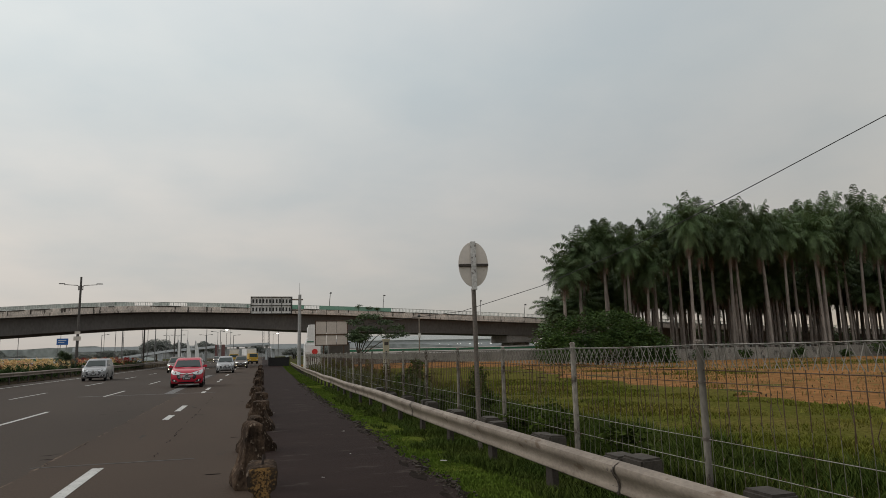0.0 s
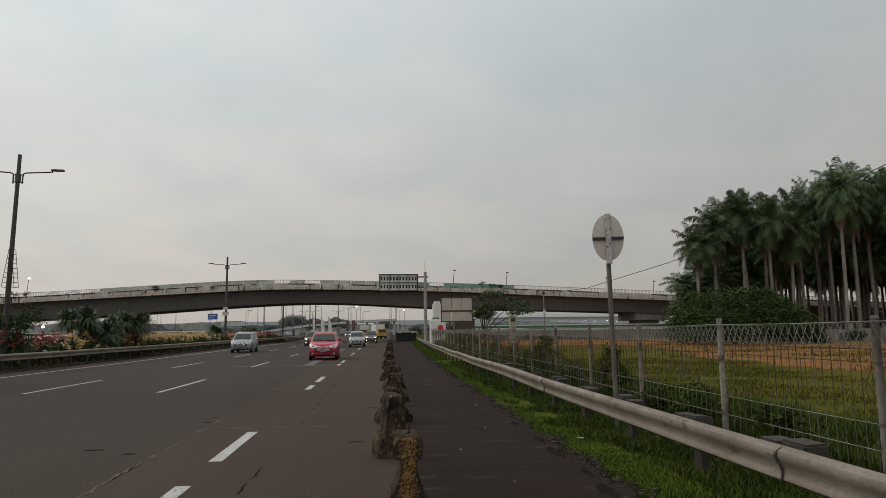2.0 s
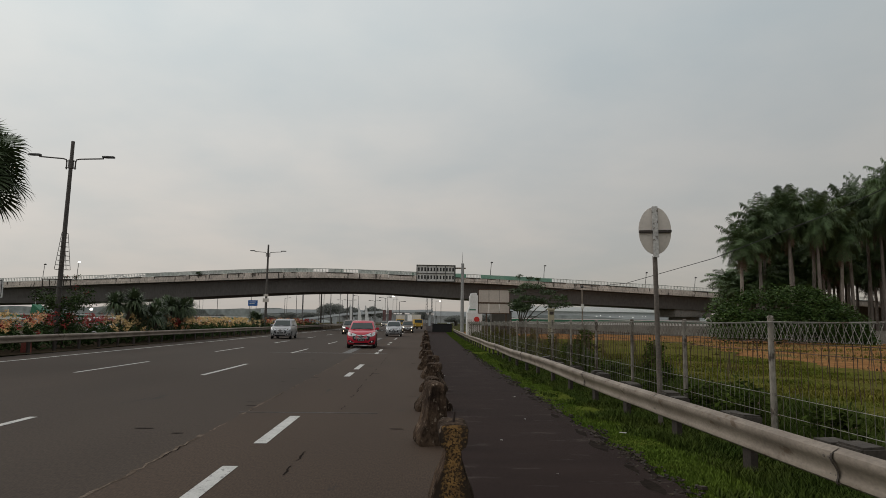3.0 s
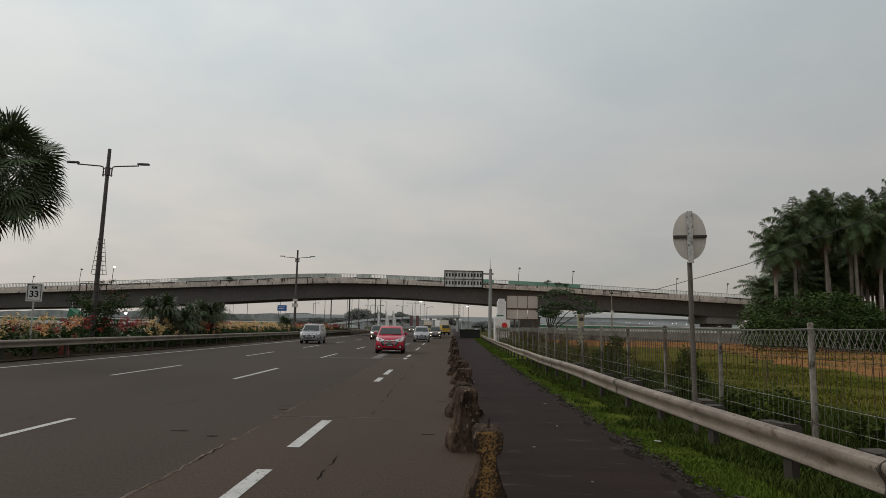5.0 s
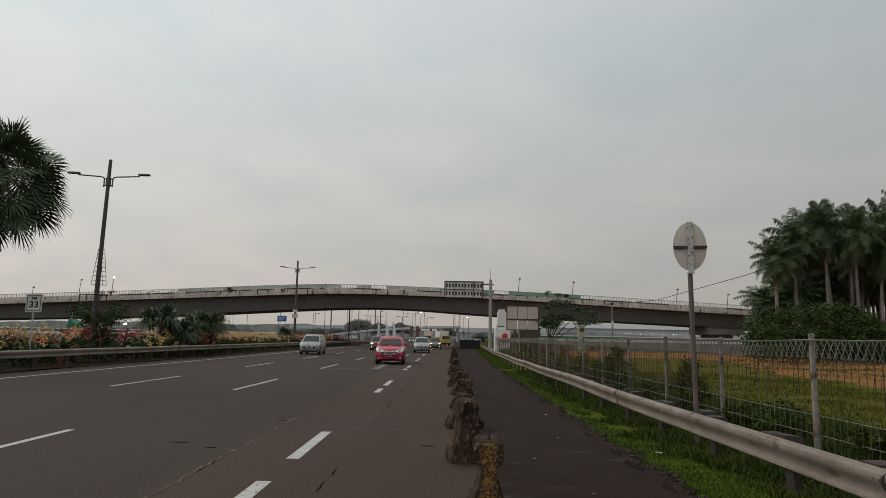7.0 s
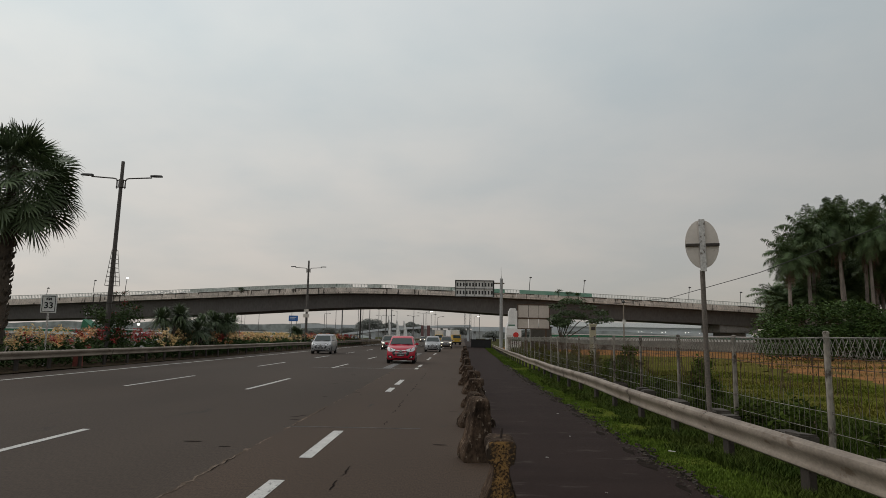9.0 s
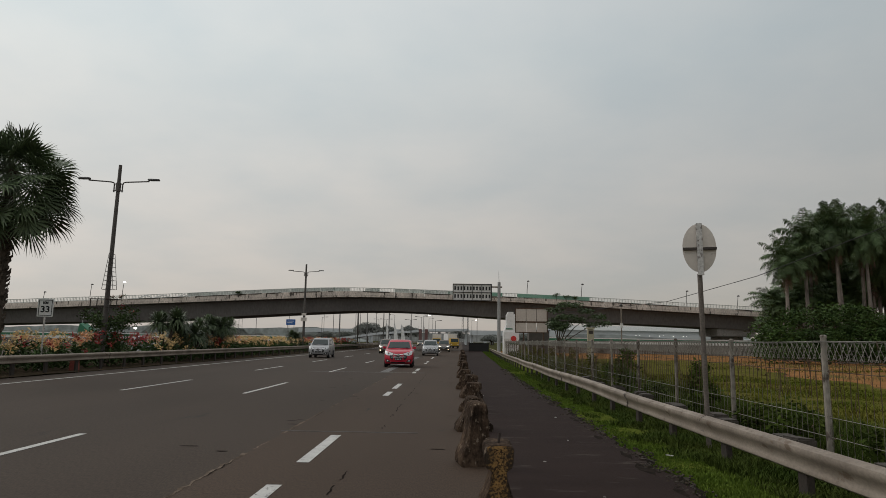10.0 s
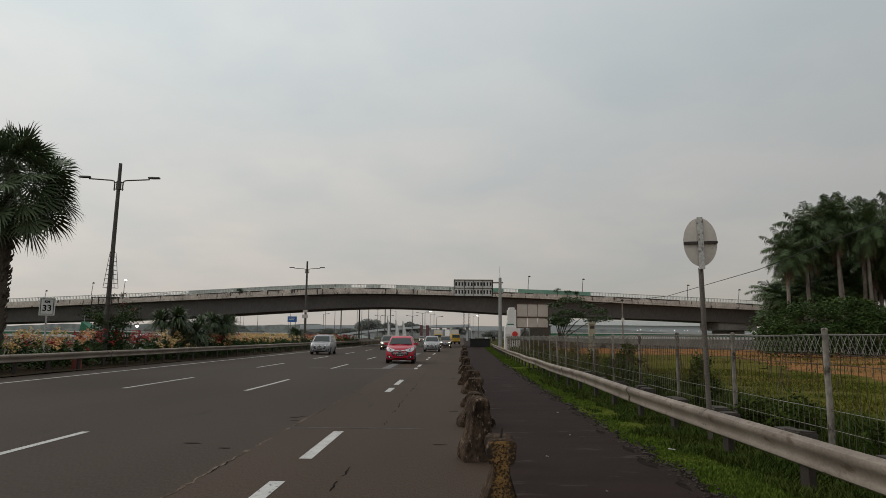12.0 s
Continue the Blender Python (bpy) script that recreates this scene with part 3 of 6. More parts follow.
def fence_post(k):
    y = 6.15 + FSTEP * k
    x = fence_x(y)
    h = FTOP + (0.02 if k in (0, 1) else 0.0) + rnd.uniform(-0.02, 0.02)
    a = rnd.uniform(-0.015, 0.015)
    s = Shape().tube([(x, y, -0.2), (x + a, y + a, h)], 0.039, 10)
    post = part("post", s, POSTSTEEL, fence, smooth=True)
    s = Shape().tube([(x + a, y + a, h), (x + a, y + a, h + 0.025), (x + a, y + a, h + 0.04)], [0.043, 0.043, 0.02], 10)
    part("cap", s, POSTSTEEL, post)
    if y < 34:
        for z in (0.66, 1.27):
            s = Shape().tube([(x, y, z - 0.02), (x, y, z + 0.02)], 0.045, 8)
            part("clip", s, GALVDARK, post)


for k in range(-4, 24):
    fence_post(k)
    fence_panel(k)

# concrete footings, broken blocks beside the posts
for i in range(9):
    yb = 4.1 + 2.43 * i
    for y0, y1 in ((yb, yb + 0.42), (yb + 0.45, yb + 0.84)):
        m = pose(4.66 + rnd.uniform(-0.04, 0.04), (y0 + y1) / 2, -0.1, rnd.uniform(-3, 3), rnd.uniform(-3, 3), rnd.uniform(-5, 5))
        b = thing("concrete_footing", m, "rough grey concrete footing block below the fence", "concrete block", "fence footings")
        part("block", Shape().box(-0.14, -(y1 - y0) / 2, 0, 0.14, (y1 - y0) / 2, 0.50 + rnd.uniform(-0.05, 0.03)), BLOCK, b, bevel=0.025)

# --- row of concrete barriers between road and shoulder ---
HEADED = [(0.31, 0.0), (0.325, 0.05), (0.31, 0.12), (0.255, 0.20), (0.175, 0.29), (0.115, 0.38), (0.09, 0.46), (0.105, 0.485), (0.155, 0.50), (0.168, 0.54), (0.165, 0.61), (0.15, 0.65), (0.10, 0.665)]
SLIM = [(0.19, 0.0), (0.20, 0.05), (0.185, 0.14), (0.145, 0.25), (0.105, 0.35), (0.075, 0.45), (0.070, 0.53), (0.09, 0.555), (0.122, 0.57), (0.13, 0.60), (0.13, 0.685), (0.115, 0.725), (0.075, 0.742)]
BROAD = [(a * 1.35, b * 0.76) for a, b in ((0.235, 0.0), (0.245, 0.06), (0.235, 0.15), (0.19, 0.26), (0.14, 0.38), (0.105, 0.50), (0.09, 0.62), (0.085, 0.72), (0.07, 0.79), (0.04, 0.81))]
FLARED = [(0.215, 0.0), (0.235, 0.05), (0.235, 0.13), (0.205, 0.21), (0.165, 0.28), (0.145, 0.36), (0.132, 0.46), (0.122, 0.58), (0.112, 0.70), (0.102, 0.77), (0.085, 0.805), (0.05, 0.82)]


def barrier_mesh(p, L=0.46, seed=0.0):
    """A cast block with the half-profile p across, its edges chipped and its sides pitted."""
    fine_p = []
    for (a, b), (c, d) in zip(p, p[1:]):
        fine_p += [(a, b), ((a + c) / 2, (b + d) / 2)]
    fine_p.append(p[-1])
    ring = fine_p + [(-a, b) for a, b in reversed(fine_p)]
    s = Shape()
    rows = []
    top = p[-1][1]
    for y, e in ((-L / 2, 0.90), (-L / 2 + 0.012, 0.965), (-L / 2 + 0.035, 1.0), (-0.13, 1.0), (-0.07, 1.0), (0.0, 1.0), (0.07, 1.0), (0.13, 1.0), (L / 2 - 0.035, 1.0), (L / 2 - 0.012, 0.965), (L / 2, 0.90)):
        row = []
        for a, b in ring:
            big = noise.noise(Vector((a * 7 + seed, y * 5, b * 6)))
            chip = noise.noise(Vector((a * 22, y * 19 + seed, b * 23)))
            cut = max(0.0, chip - 0.15) * (0.16 if b > top * 0.72 else 0.07)
            q = e * (1 + 0.07 * big + 0.035 * chip - cut)
            row.append((a * q, y + 0.018 * big, b * (1 - (1 - e) * 0.35 - cut * 0.35) + 0.012 * chip * (b > 0.05)))
        rows.append(row)
    s.loft(rows)
    return s.mesh("barrier_body", BARRIERCON, smooth=True)


KINDS = {k: [barrier_mesh(q, 0.46, 3.7 * i + len(k)) for i in range(3)] for k, q in (("headed", HEADED), ("slim", SLIM), ("flared", FLARED), ("broad", BROAD))}
bar_y = [6.02, 8.98, 12.3, 15.6, 19.2, 22.6, 26.0, 29.4, 32.8, 36.2, 39.7, 43.2, 46.7, 50.3, 54, 58, 62, 66, 70.5, 75]
bar_x = [0.40, 0.30, 0.38, 0.47, 0.51, 0.42, 0.47, 0.46, 0.5]
for i, y in enumerate(bar_y):
    x = bar_x[i] if i < len(bar_x) else lane_end(y) - 0.07 + rnd.uniform(-0.05, 0.05)
    kind = "slim" if i in (0, 9) else "flared" if i in (1, 6, 10, 13) else "broad" if i == 2 else "headed"
    head = kind in ("headed", "slim")
    b = thing("road_barrier", pose(x, y, -0.012, 0, rnd.uniform(-2.0, 2.0), rnd.uniform(-11, 11) if i else 0), "stained old concrete barrier block on the asphalt" + (" with a wide head" if head else " with a flared foot"), "road barrier", "barriers along the road")
    me = KINDS[kind][i % 3]
    top = 0.735 if kind == "slim" else 0.655
    if i == 0:
        # the first block keeps peeling yellow paint on its end face
        me = me.copy()
        me.materials.append(BARRIERPAINT)
        for p in me.polygons:
            if p.normal.y < -0.75:
                p.material_index = 1
    part("body", me, BARRIERCON, b, "peeling yellow paint on the end" if i == 0 else "")
    if head:
        s = Shape().tube([(0.0, -0.08, top - 0.05), (0.006, -0.08, top + 0.035), (0.012, -0.07, top + 0.085)], 0.011, 6)
        part("lifting_bar", s, STEEL_BAR, b)

# --- round road sign seen from behind ---
sg = thing("round_road_sign", pose(4.055, 10.80, 0, 0, -0.8, -8), "round sign seen from behind on a grey steel pole", "road sign")
s = Shape().tube([(0, 0, -0.3), (0, 0, 2.75)], 0.040, 12)
part("pole", s, GALVDARK, sg, smooth=True)
s = Shape().loft([[(0.265 * math.cos(a) * q, -0.06 - d, 3.17 + 0.40 * math.sin(a) * q) for a in (2 * math.pi * i / 40 for i in range(40))] for q, d in ((0.97, 0.0), (1.0, 0.004), (1.0, 0.012), (0.97, 0.016))])
disc = part("disc", s, SIGNBACK, sg, "pale grey back of the round plate", smooth=True)
s = Shape().box(-0.045, -0.125, 2.72, 0.045, -0.078, 3.575)
part("upright_strip", s, PEEL, sg, "peeling white upright channel", bevel=0.004)
s = Shape().box(-0.262, -0.118, 3.135, -0.048, -0.079, 3.175).box(0.048, -0.118, 3.135, 0.262, -0.079, 3.175)
part("cross_bar", s, BROWNSTEEL, sg, "dark steel cross bar")

# bare dark soil where the shoulder has broken away
s = Shape()
rows = []
for i in range(260):
    y = 3.0 + i * 0.22
    wob = noise.noise(Vector((5.5, y * 1.3, 4)))
    rows.append([(jag(y) - 0.02, y, -0.018), (jag(y) + 0.02 + 0.30 * max(0.0, wob + 0.12), y, -0.016 + 0.02 * wob)])
s.loft(rows, closed=False)
tagged(part("bare_edge", s, SEAL_SHADE), "dark bare soil along the broken asphalt edge", "soil", "", "structure")
# crumbled asphalt and leaf litter along the shoulder's edge
DEBRIS = mat("edge_debris", (0.020, 0.015, 0.011), (0.050, 0.037, 0.025), rough=0.95, scale=5, fine=20, bump=0.3, vary=0.5)
s = Shape()
rd = random.Random(9)
for _ in range(2000):
    y = 3.5 + 36 * rd.random() ** 1.6
    if noise.noise(Vector((y * 0.5, 2, 2))) < -0.15 and rd.random() < 0.75:
        continue
    x = jag(y) + rd.gauss(0.02, 0.10)
    q = rd.uniform(0.004, 0.013) * (1 + y / 22) * (2.2 if rd.random() < 0.06 else 1)
    m = pose(x, y, 0.002, rd.uniform(-25, 25), rd.uniform(-25, 25), rd.uniform(0, 360))
    s.box(-q, -q * rd.uniform(0.5, 1.2), -0.005, q, q * rd.uniform(0.5, 1.2), q * rd.uniform(0.3, 0.8), m)
tagged(part("edge_debris", s, DEBRIS), "crumbs of asphalt and dead leaves at the shoulder edge", "debris", "", "stuff")
s = Shape()
for x, y, q in ((1.25, 9.2, 0.02), (1.6, 7.2, 0.012), (3.15, 9.9, 0.05), (2.2, 14.5, 0.03), (0.9, 20, 0.03), (1.9, 11.2, 0.012)):
    s.box(-q, -q * 0.4, 0.0, q, q * 0.4, 0.008, pose(x, y, 0.006, 0, 0, x * 100))
tagged(part("litter", s, PEEL), "scraps of white litter on the ground", "litter", "", "stuff")


# ---- left side: median rail, lamps, kilometre sign ----
guard_rail("guard_rail_left", lambda y: -16.75 - max(0, y - 60) * 0.004, 2.0, 150, 0.64, 1, 4.3, "dull grey corrugated steel crash barrier along the planted median", 0.02)
LAMPSTEEL = mat("lamp_pole_steel", (0.10, 0.088, 0.08), (0.07, 0.062, 0.056), rough=0.6, metal=0.2, scale=1.2, fine=20, bump=0.05)
HEADCASE = mat("lamp_case", (0.06, 0.056, 0.054), (0.045, 0.042, 0.04), rough=0.5)
WHITEPLATE = mat("white_plate", (0.78, 0.78, 0.75), (0.70, 0.70, 0.67), rough=0.6, scale=3, grain=0.08)
BLACKINK = mat("black_ink", (0.012, 0.012, 0.014), rough=0.7)


def street_lamp(m, h=10.75, arm=2.2, r0=0.17):
    e = thing("street_lamp", m, "tall tapered steel street lamp with two arms", "street lamp", "street lamps on the median")
    s = Shape().tube([(0, 0, -0.3), (0, 0, 0.5), (0, 0, h * 0.5), (0, 0, h)], [r0 * 1.15, r0, r0 * 0.8, r0 * 0.62], 12)
    part("pole", s, LAMPSTEEL, e, smooth=True)
    s = Shape().tube([(0, 0, h - 1.45), (0, 0, h - 1.0)], r0 * 0.95, 12).tube([(-0.27, 0, h - 1.42), (0.27, 0, h - 1.42)], 0.03, 6).tube([(-0.27, 0, h - 1.05), (0.27, 0, h - 1.05)], 0.03, 6)
    part("clamp", s, LAMPSTEEL, e)
    for d in (-1, 1):
        s = Shape().tube([(d * 0.22, 0, h - 1.5), (d * 0.23, 0, h - 1.08), (d * 0.27, 0, h - 0.98), (d * 0.42, 0, h - 0.94), (d * (arm - 0.55), 0, h - 0.87)], 0.036, 8)
        a = part("arm", s, LAMPSTEEL, e, smooth=True)
        x0, x1 = sorted((d * (arm - 0.62), d * arm))
        s = Shape().loft([[(x, y * w, h - 0.82 + z) for y, z in ((-0.15, 0), (0.15, 0), (0.12, 0.09), (-0.12, 0.09))] for x, w in ((x0, 0.6), (lerp(x0, x1, 0.3), 1.0), (x1, 0.75))])
        hd = part("lamp_head", s, HEADCASE, a, bevel=0.015)
    return e


street_lamp(pose(-18.34, 34.4, 0, 0, 0.9, 0), r0=0.14)
lamp = street_lamp(pose(-18.45, 81.1, 0))
part("notice_panel", Shape().box(-0.36, -0.22, 3.7, 0.36, -0.17, 4.15).box(-0.28, -0.22, 4.4, 0.28, -0.17, 4.7), SIGNBACK, lamp, "small pale notice panels")
street_lamp(pose(-18.6, 128, 0))
street_lamp(pose(-18.6, 175, 0))

# lattice frame clamped round the nearer pole
s = Shape()
lat = thing("lattice_tower", pose(-18.22, 34.4, 4.0), "dark steel lattice fixed round the lamp pole", "steel lattice")
for sx in (-1, 1):
    for sy in (-1, 1):
        s = Shape().tube([(sx * 0.30, sy * 0.2, 0), (sx * 0.06, sy * 0.19, 1.9)], 0.014, 5)
        part("upright", s, LAMPSTEEL, lat)
for i in range(9):
    w, z = lerp(0.30, 0.06, i / 8), 0.237 * i
    s = Shape()
    for a, b in (((-w, -0.2), (w, -0.2)), ((w, -0.2), (w, 0.2)), ((w, 0.2), (-w, 0.2)), ((-w, 0.2), (-w, -0.2))):
        s.tube([(*a, z), (*b, z)], 0.009, 4)
    part("rung", s, LAMPSTEEL, lat)

# planter frame at the pole
s = Shape()
bk = thing("steel_bracket", pose(-18.4, 34.3, 3.05), "rusty bracket frame on the lamp pole", "bracket")
for z in (0, 0.42):
    part("bar", Shape().box(-0.75, -0.03, z, 0.75, 0.03, z + 0.05), BROWNSTEEL, bk)
for x in (-0.7, -0.35, 0.35, 0.7):
    part("upright", Shape().box(x - 0.02, -0.02, 0.052, x + 0.02, 0.02, 0.418), BROWNSTEEL, bk)

# kilometre sign
km = thing("kilometre_sign", pose(-18.2, 29.1, 0, 0, 0, 20), "white kilometre marker plate reading 33 on a thin post", "road sign")
part("post", Shape().tube([(0, 0.03, -0.3), (0, 0.03, 2.4)], 0.04, 8), PEEL, km)
part("plate", Shape().box(-0.315, -0.015, 2.38, 0.315, 0.015, 3.18), WHITEPLATE, km, bevel=0.014)
s = Shape().box(-0.265, -0.021, 2.43, 0.265, -0.017, 2.455).box(-0.265, -0.021, 3.105, 0.265, -0.017, 3.13).box(-0.265, -0.021, 2.455, -0.24, -0.017, 3.105).box(0.24, -0.021, 2.455, 0.265, -0.017, 3.105)
part("border", s, BLACKINK, km)


def letters(text, size, m, material, parent, name="lettering"):
    cu = bpy.data.curves.new(name, "FONT")
    cu.body, cu.size, cu.align_x, cu.align_y, cu.extrude = text, size, "CENTER", "CENTER", 0.002
    cu.offset = 0.008
    tmp = bpy.data.objects.new("tmp", cu)
    scene.collection.objects.link(tmp)
    bpy.context.view_layer.update()
    me = bpy.data.meshes.new_from_object(tmp.evaluated_get(bpy.context.evaluated_depsgraph_get()))
    bpy.data.objects.remove(tmp)
    me.transform(m)
    me.materials.clear()
    me.materials.append(material)
    return part(name, me, material, parent)


letters("33", 0.38, pose(0, -0.022, 2.70, 90, 0, 0), BLACKINK, km)
letters("KM", 0.15, pose(0, -0.022, 2.99, 90, 0, 0), BLACKINK, km)

# small terracotta marker at the foot of the median rail
mk = thing("marker_block", pose(-16.95, 29.6, 0), "faded red marker block beside a rail post", "marker")
part("block", Shape().loft([[(-w, -w, z), (w, -w, z), (w, w, z), (-w, w, z)] for z, w in ((-0.05, 0.16), (0.45, 0.14), (0.52, 0.10))]), mat("faded_red_paint", (0.22, 0.05, 0.035), (0.15, 0.045, 0.035), rough=0.85, scale=5), mk)


# ---- plants ----
PALMLEAF = mat("palm_leaflets", (0.058, 0.098, 0.033), (0.084, 0.122, 0.046), rough=0.6, scale=0.6, fine=3, bump=0, vary=0.55, spec=0.35)
PALMDEAD = mat("dead_palm_leaflets", (0.16, 0.105, 0.07), (0.10, 0.065, 0.045), rough=0.9, scale=1, fine=4, bump=0, vary=0.35)
PALMTRUNK = mat("palm_bark", (0.205, 0.178, 0.155), (0.095, 0.080, 0.070), rough=0.9, scale=1.0, fine=8, bump=0.3, stretch=(1, 1, 0.3), vary=0.8, c3=(0.06, 0.052, 0.046), spots=0.16, spot_scale=1.5)
CROWNSHAFT = mat("crownshaft", (0.06, 0.095, 0.035), (0.10, 0.12, 0.06), rough=0.6, scale=2, bump=0.05, vary=0.2)
BARK = mat("bark", (0.09, 0.07, 0.052), (0.05, 0.04, 0.03), rough=0.95, scale=4, fine=20, bump=0.6, bump_dist=0.02)
BUSHLEAF = mat("bush_leaves", (0.052, 0.086, 0.021), (0.028, 0.052, 0.014), rough=0.55, scale=0.5, fine=3, bump=0, vary=0.55, spec=0.12)
TREELEAF = mat("tree_leaves", (0.082, 0.120, 0.045), (0.055, 0.088, 0.033), rough=0.7, scale=0.6, fine=3, bump=0, vary=0.45)
FANLEAF = mat("fan_palm_leaves", (0.072, 0.106, 0.048), (0.098, 0.130, 0.064), rough=0.5, scale=1.0, fine=6, bump=0, vary=0.5, spec=0.35)
CANNALEAF = mat("canna_leaves", (0.036, 0.070, 0.019), (0.058, 0.094, 0.028), rough=0.75, scale=0.8, fine=4, bump=0, vary=0.5, spec=0.15)
FLOWER_Y = mat("yellow_petals", (0.68, 0.44, 0.16), (0.74, 0.55, 0.29), rough=0.7, scale=0.7, fine=5, bump=0, vary=0.3)
FLOWER_R = mat("red_petals", (0.30, 0.022, 0.022), (0.36, 0.05, 0.04), rough=0.7, scale=0.7, fine=5, bump=0, vary=0.35)
FLOWER_O = mat("orange_petals", (0.60, 0.25, 0.10), (0.62, 0.33, 0.17), rough=0.7, scale=0.7, fine=5, bump=0, vary=0.3)
# weed green, kept dark so it also carries the shade under the rail
WEED = mat("weed_leaves", (0.040, 0.064, 0.012), (0.064, 0.080, 0.017), rough=0.8, scale=1, fine=5, bump=0, vary=0.5, spec=0.04)


def frond(s, base, az, el, length, droop, rr, leaf=0.62, pairs=42, hang=0.5):
    """A feather leaf: a bending rib with two rows of narrow leaflets."""
    d = Vector((math.cos(az) * math.cos(el), math.sin(az) * math.cos(el), math.sin(el)))
    side = Vector((-math.sin(az), math.cos(az), 0))
    p = Vector(base)
    pts = [p.copy()]
    n = 10
    for i in range(n):
        d = (d + Vector((0, 0, -droop * (0.4 + i / n)))).normalized()
        p = p + d * (length / n)
        pts.append(p.copy())
    s.tube(pts, [0.045 * (1 - 0.85 * i / n) for i in range(n + 1)], 4, cap=False)
    for i in range(pairs):
        u = 0.10 + 0.9 * i / (pairs - 1)
        k = min(int(u * n), n - 1)
        q = pts[k].lerp(pts[k + 1], u * n - k)
        t = (pts[k + 1] - pts[k]).normalized()
        ln = leaf * (0.55 + 0.75 * math.sin(math.pi * min(1, u * 0.85 + 0.12))) * rr.uniform(0.85, 1.15)
        for sg_ in (-1, 1):
            o = (side * sg_ * rr.uniform(0.6, 1.0) + t * rr.uniform(0.25, 0.6) + Vector((0, 0, rr.uniform(-hang * 1.7, hang * 0.5)))).normalized()
            w = t * 0.038
            a = q + o * ln * 0.55
            b = q + o * ln + Vector((0, 0, -ln * rr.uniform(0.25, 0.65)))
            s.add([q - w * 0.6, q + w * 0.6, a + w, a - w, b], [(0, 1, 2, 3), (3, 2, 4)])


def royal_palm_meshes(seed, h):
    rr = random.Random(seed)
    t = Shape()
    bend = rr.uniform(-0.25, 0.25), rr.uniform(-0.25, 0.25)
    zs = [-0.4, 0.3, 1.5, h * 0.3, h * 0.5, h * 0.75, h]
    rs = [0.31, 0.24, 0.20, 0.19, 0.20, 0.17, 0.13]
    t.tube([(bend[0] * (z / h) ** 2, bend[1] * (z / h) ** 2, z) for z in zs], rs, 10)
    top = Vector((bend[0], bend[1], h))
    c = Shape().tube([top, top + Vector((0, 0, 0.5)), top + Vector((0, 0, 1.5))], [0.21, 0.22, 0.09], 8)
    g = Shape()
    nf = 40
    for i in range(nf):
        az = i * 2.399 + rr.uniform(-0.2, 0.2)
        el = lerp(1.4, -1.3, (i / (nf - 1)) ** 1.05) + rr.uniform(-0.14, 0.14)
        frond(g, top + Vector((0, 0, 1.45)), az, el, rr.uniform(2.9, 4.0), lerp(0.06, 0.22, i / nf) + 0.10 * rr.random(), rr, leaf=0.74, pairs=46)
    d = Shape()
    for i in range(rr.randint(3, 6)):
        frond(d, top + Vector((0, 0, 0.1)), rr.uniform(0, 6.28), rr.uniform(-1.3, -0.8), rr.uniform(2.4, 3.6), 0.35, rr, leaf=0.36, pairs=20)
    return (t.mesh("palm_trunk", PALMTRUNK, smooth=True), c.mesh("palm_shaft", CROWNSHAFT, smooth=True), g.mesh("palm_crown", PALMLEAF), d.mesh("palm_dead", PALMDEAD))


PALMS = []
for i, h in enumerate((13.2, 14.6, 15.8, 12.0)):
    tm, cm, gm, dm = royal_palm_meshes(40 + i, h)
    e = thing("royal_palm", pose(0, 0, 0), "tall royal palm with pale trunk and dense dark green crown", "palm tree", "palm grove")
    part("trunk", tm, None, e)
    part("crownshaft", cm, None, e)
    part("crown", gm, None, e)
    part("dead_frond", dm, None, e, "hanging dry brown frond")
    PALMS.append((e, h))
spots = []
rp = random.Random(21)
# front row as it stands, then the ranks behind it
front = [(36.8, 73.5, 11.0), (38.8, 73, 12.8), (43.6, 74.5, 14.7), (38.6, 78, 6.8), (40.4, 77, 7.6), (40.2, 80, 5.6), (41.6, 81, 6.2), (46.5, 79, 8.0), (48.5, 82, 7.2), (47.5, 86, 6.0), (42.4, 79, 8.0), (43.6, 76, 6.0), (44.8, 80, 8.8), (45.0, 83, 7.0), (42.0, 72.5, 14.1), (45.0, 72, 13.5), (48.6, 74, 12.0), (51.6, 69, 16.6), (54.6, 71, 15.4), (58.2, 70, 15.8), (61.5, 72, 16.4), (64.0, 70, 15.6), (68.0, 71, 16.2), (72.5, 70, 15.9),
         (75.2, 72, 15.4), (79.5, 70, 17.6), (84.0, 71, 16.8), (89.0, 70, 16.0), (94, 71, 16.5), (99, 70, 16), (104, 71, 16.4), (109, 70, 16)]
spots += front
for row in range(1, 7):
    for col in range(21):
        x = 40.0 + row * 1.7 + col * 4.4 + rp.uniform(-1.4, 1.4)
        y = 71 + row * 4.8 + rp.uniform(-1.3, 1.3)
        h = table([36, 44, 52, 65, 80, 110], [9.8, 12.6, 14.9, 15.8, 16.8, 16.2], x) * (1.03 if row < 2 or rp.random() < 0.3 else rp.uniform(0.58, 0.98)) + rp.uniform(-0.6, 0.6)
        spots.append((x, y, h))
for k in range(16):
    spots.append((rp.uniform(39, 50), rp.uniform(80, 92), rp.uniform(5.0, 8.2)))
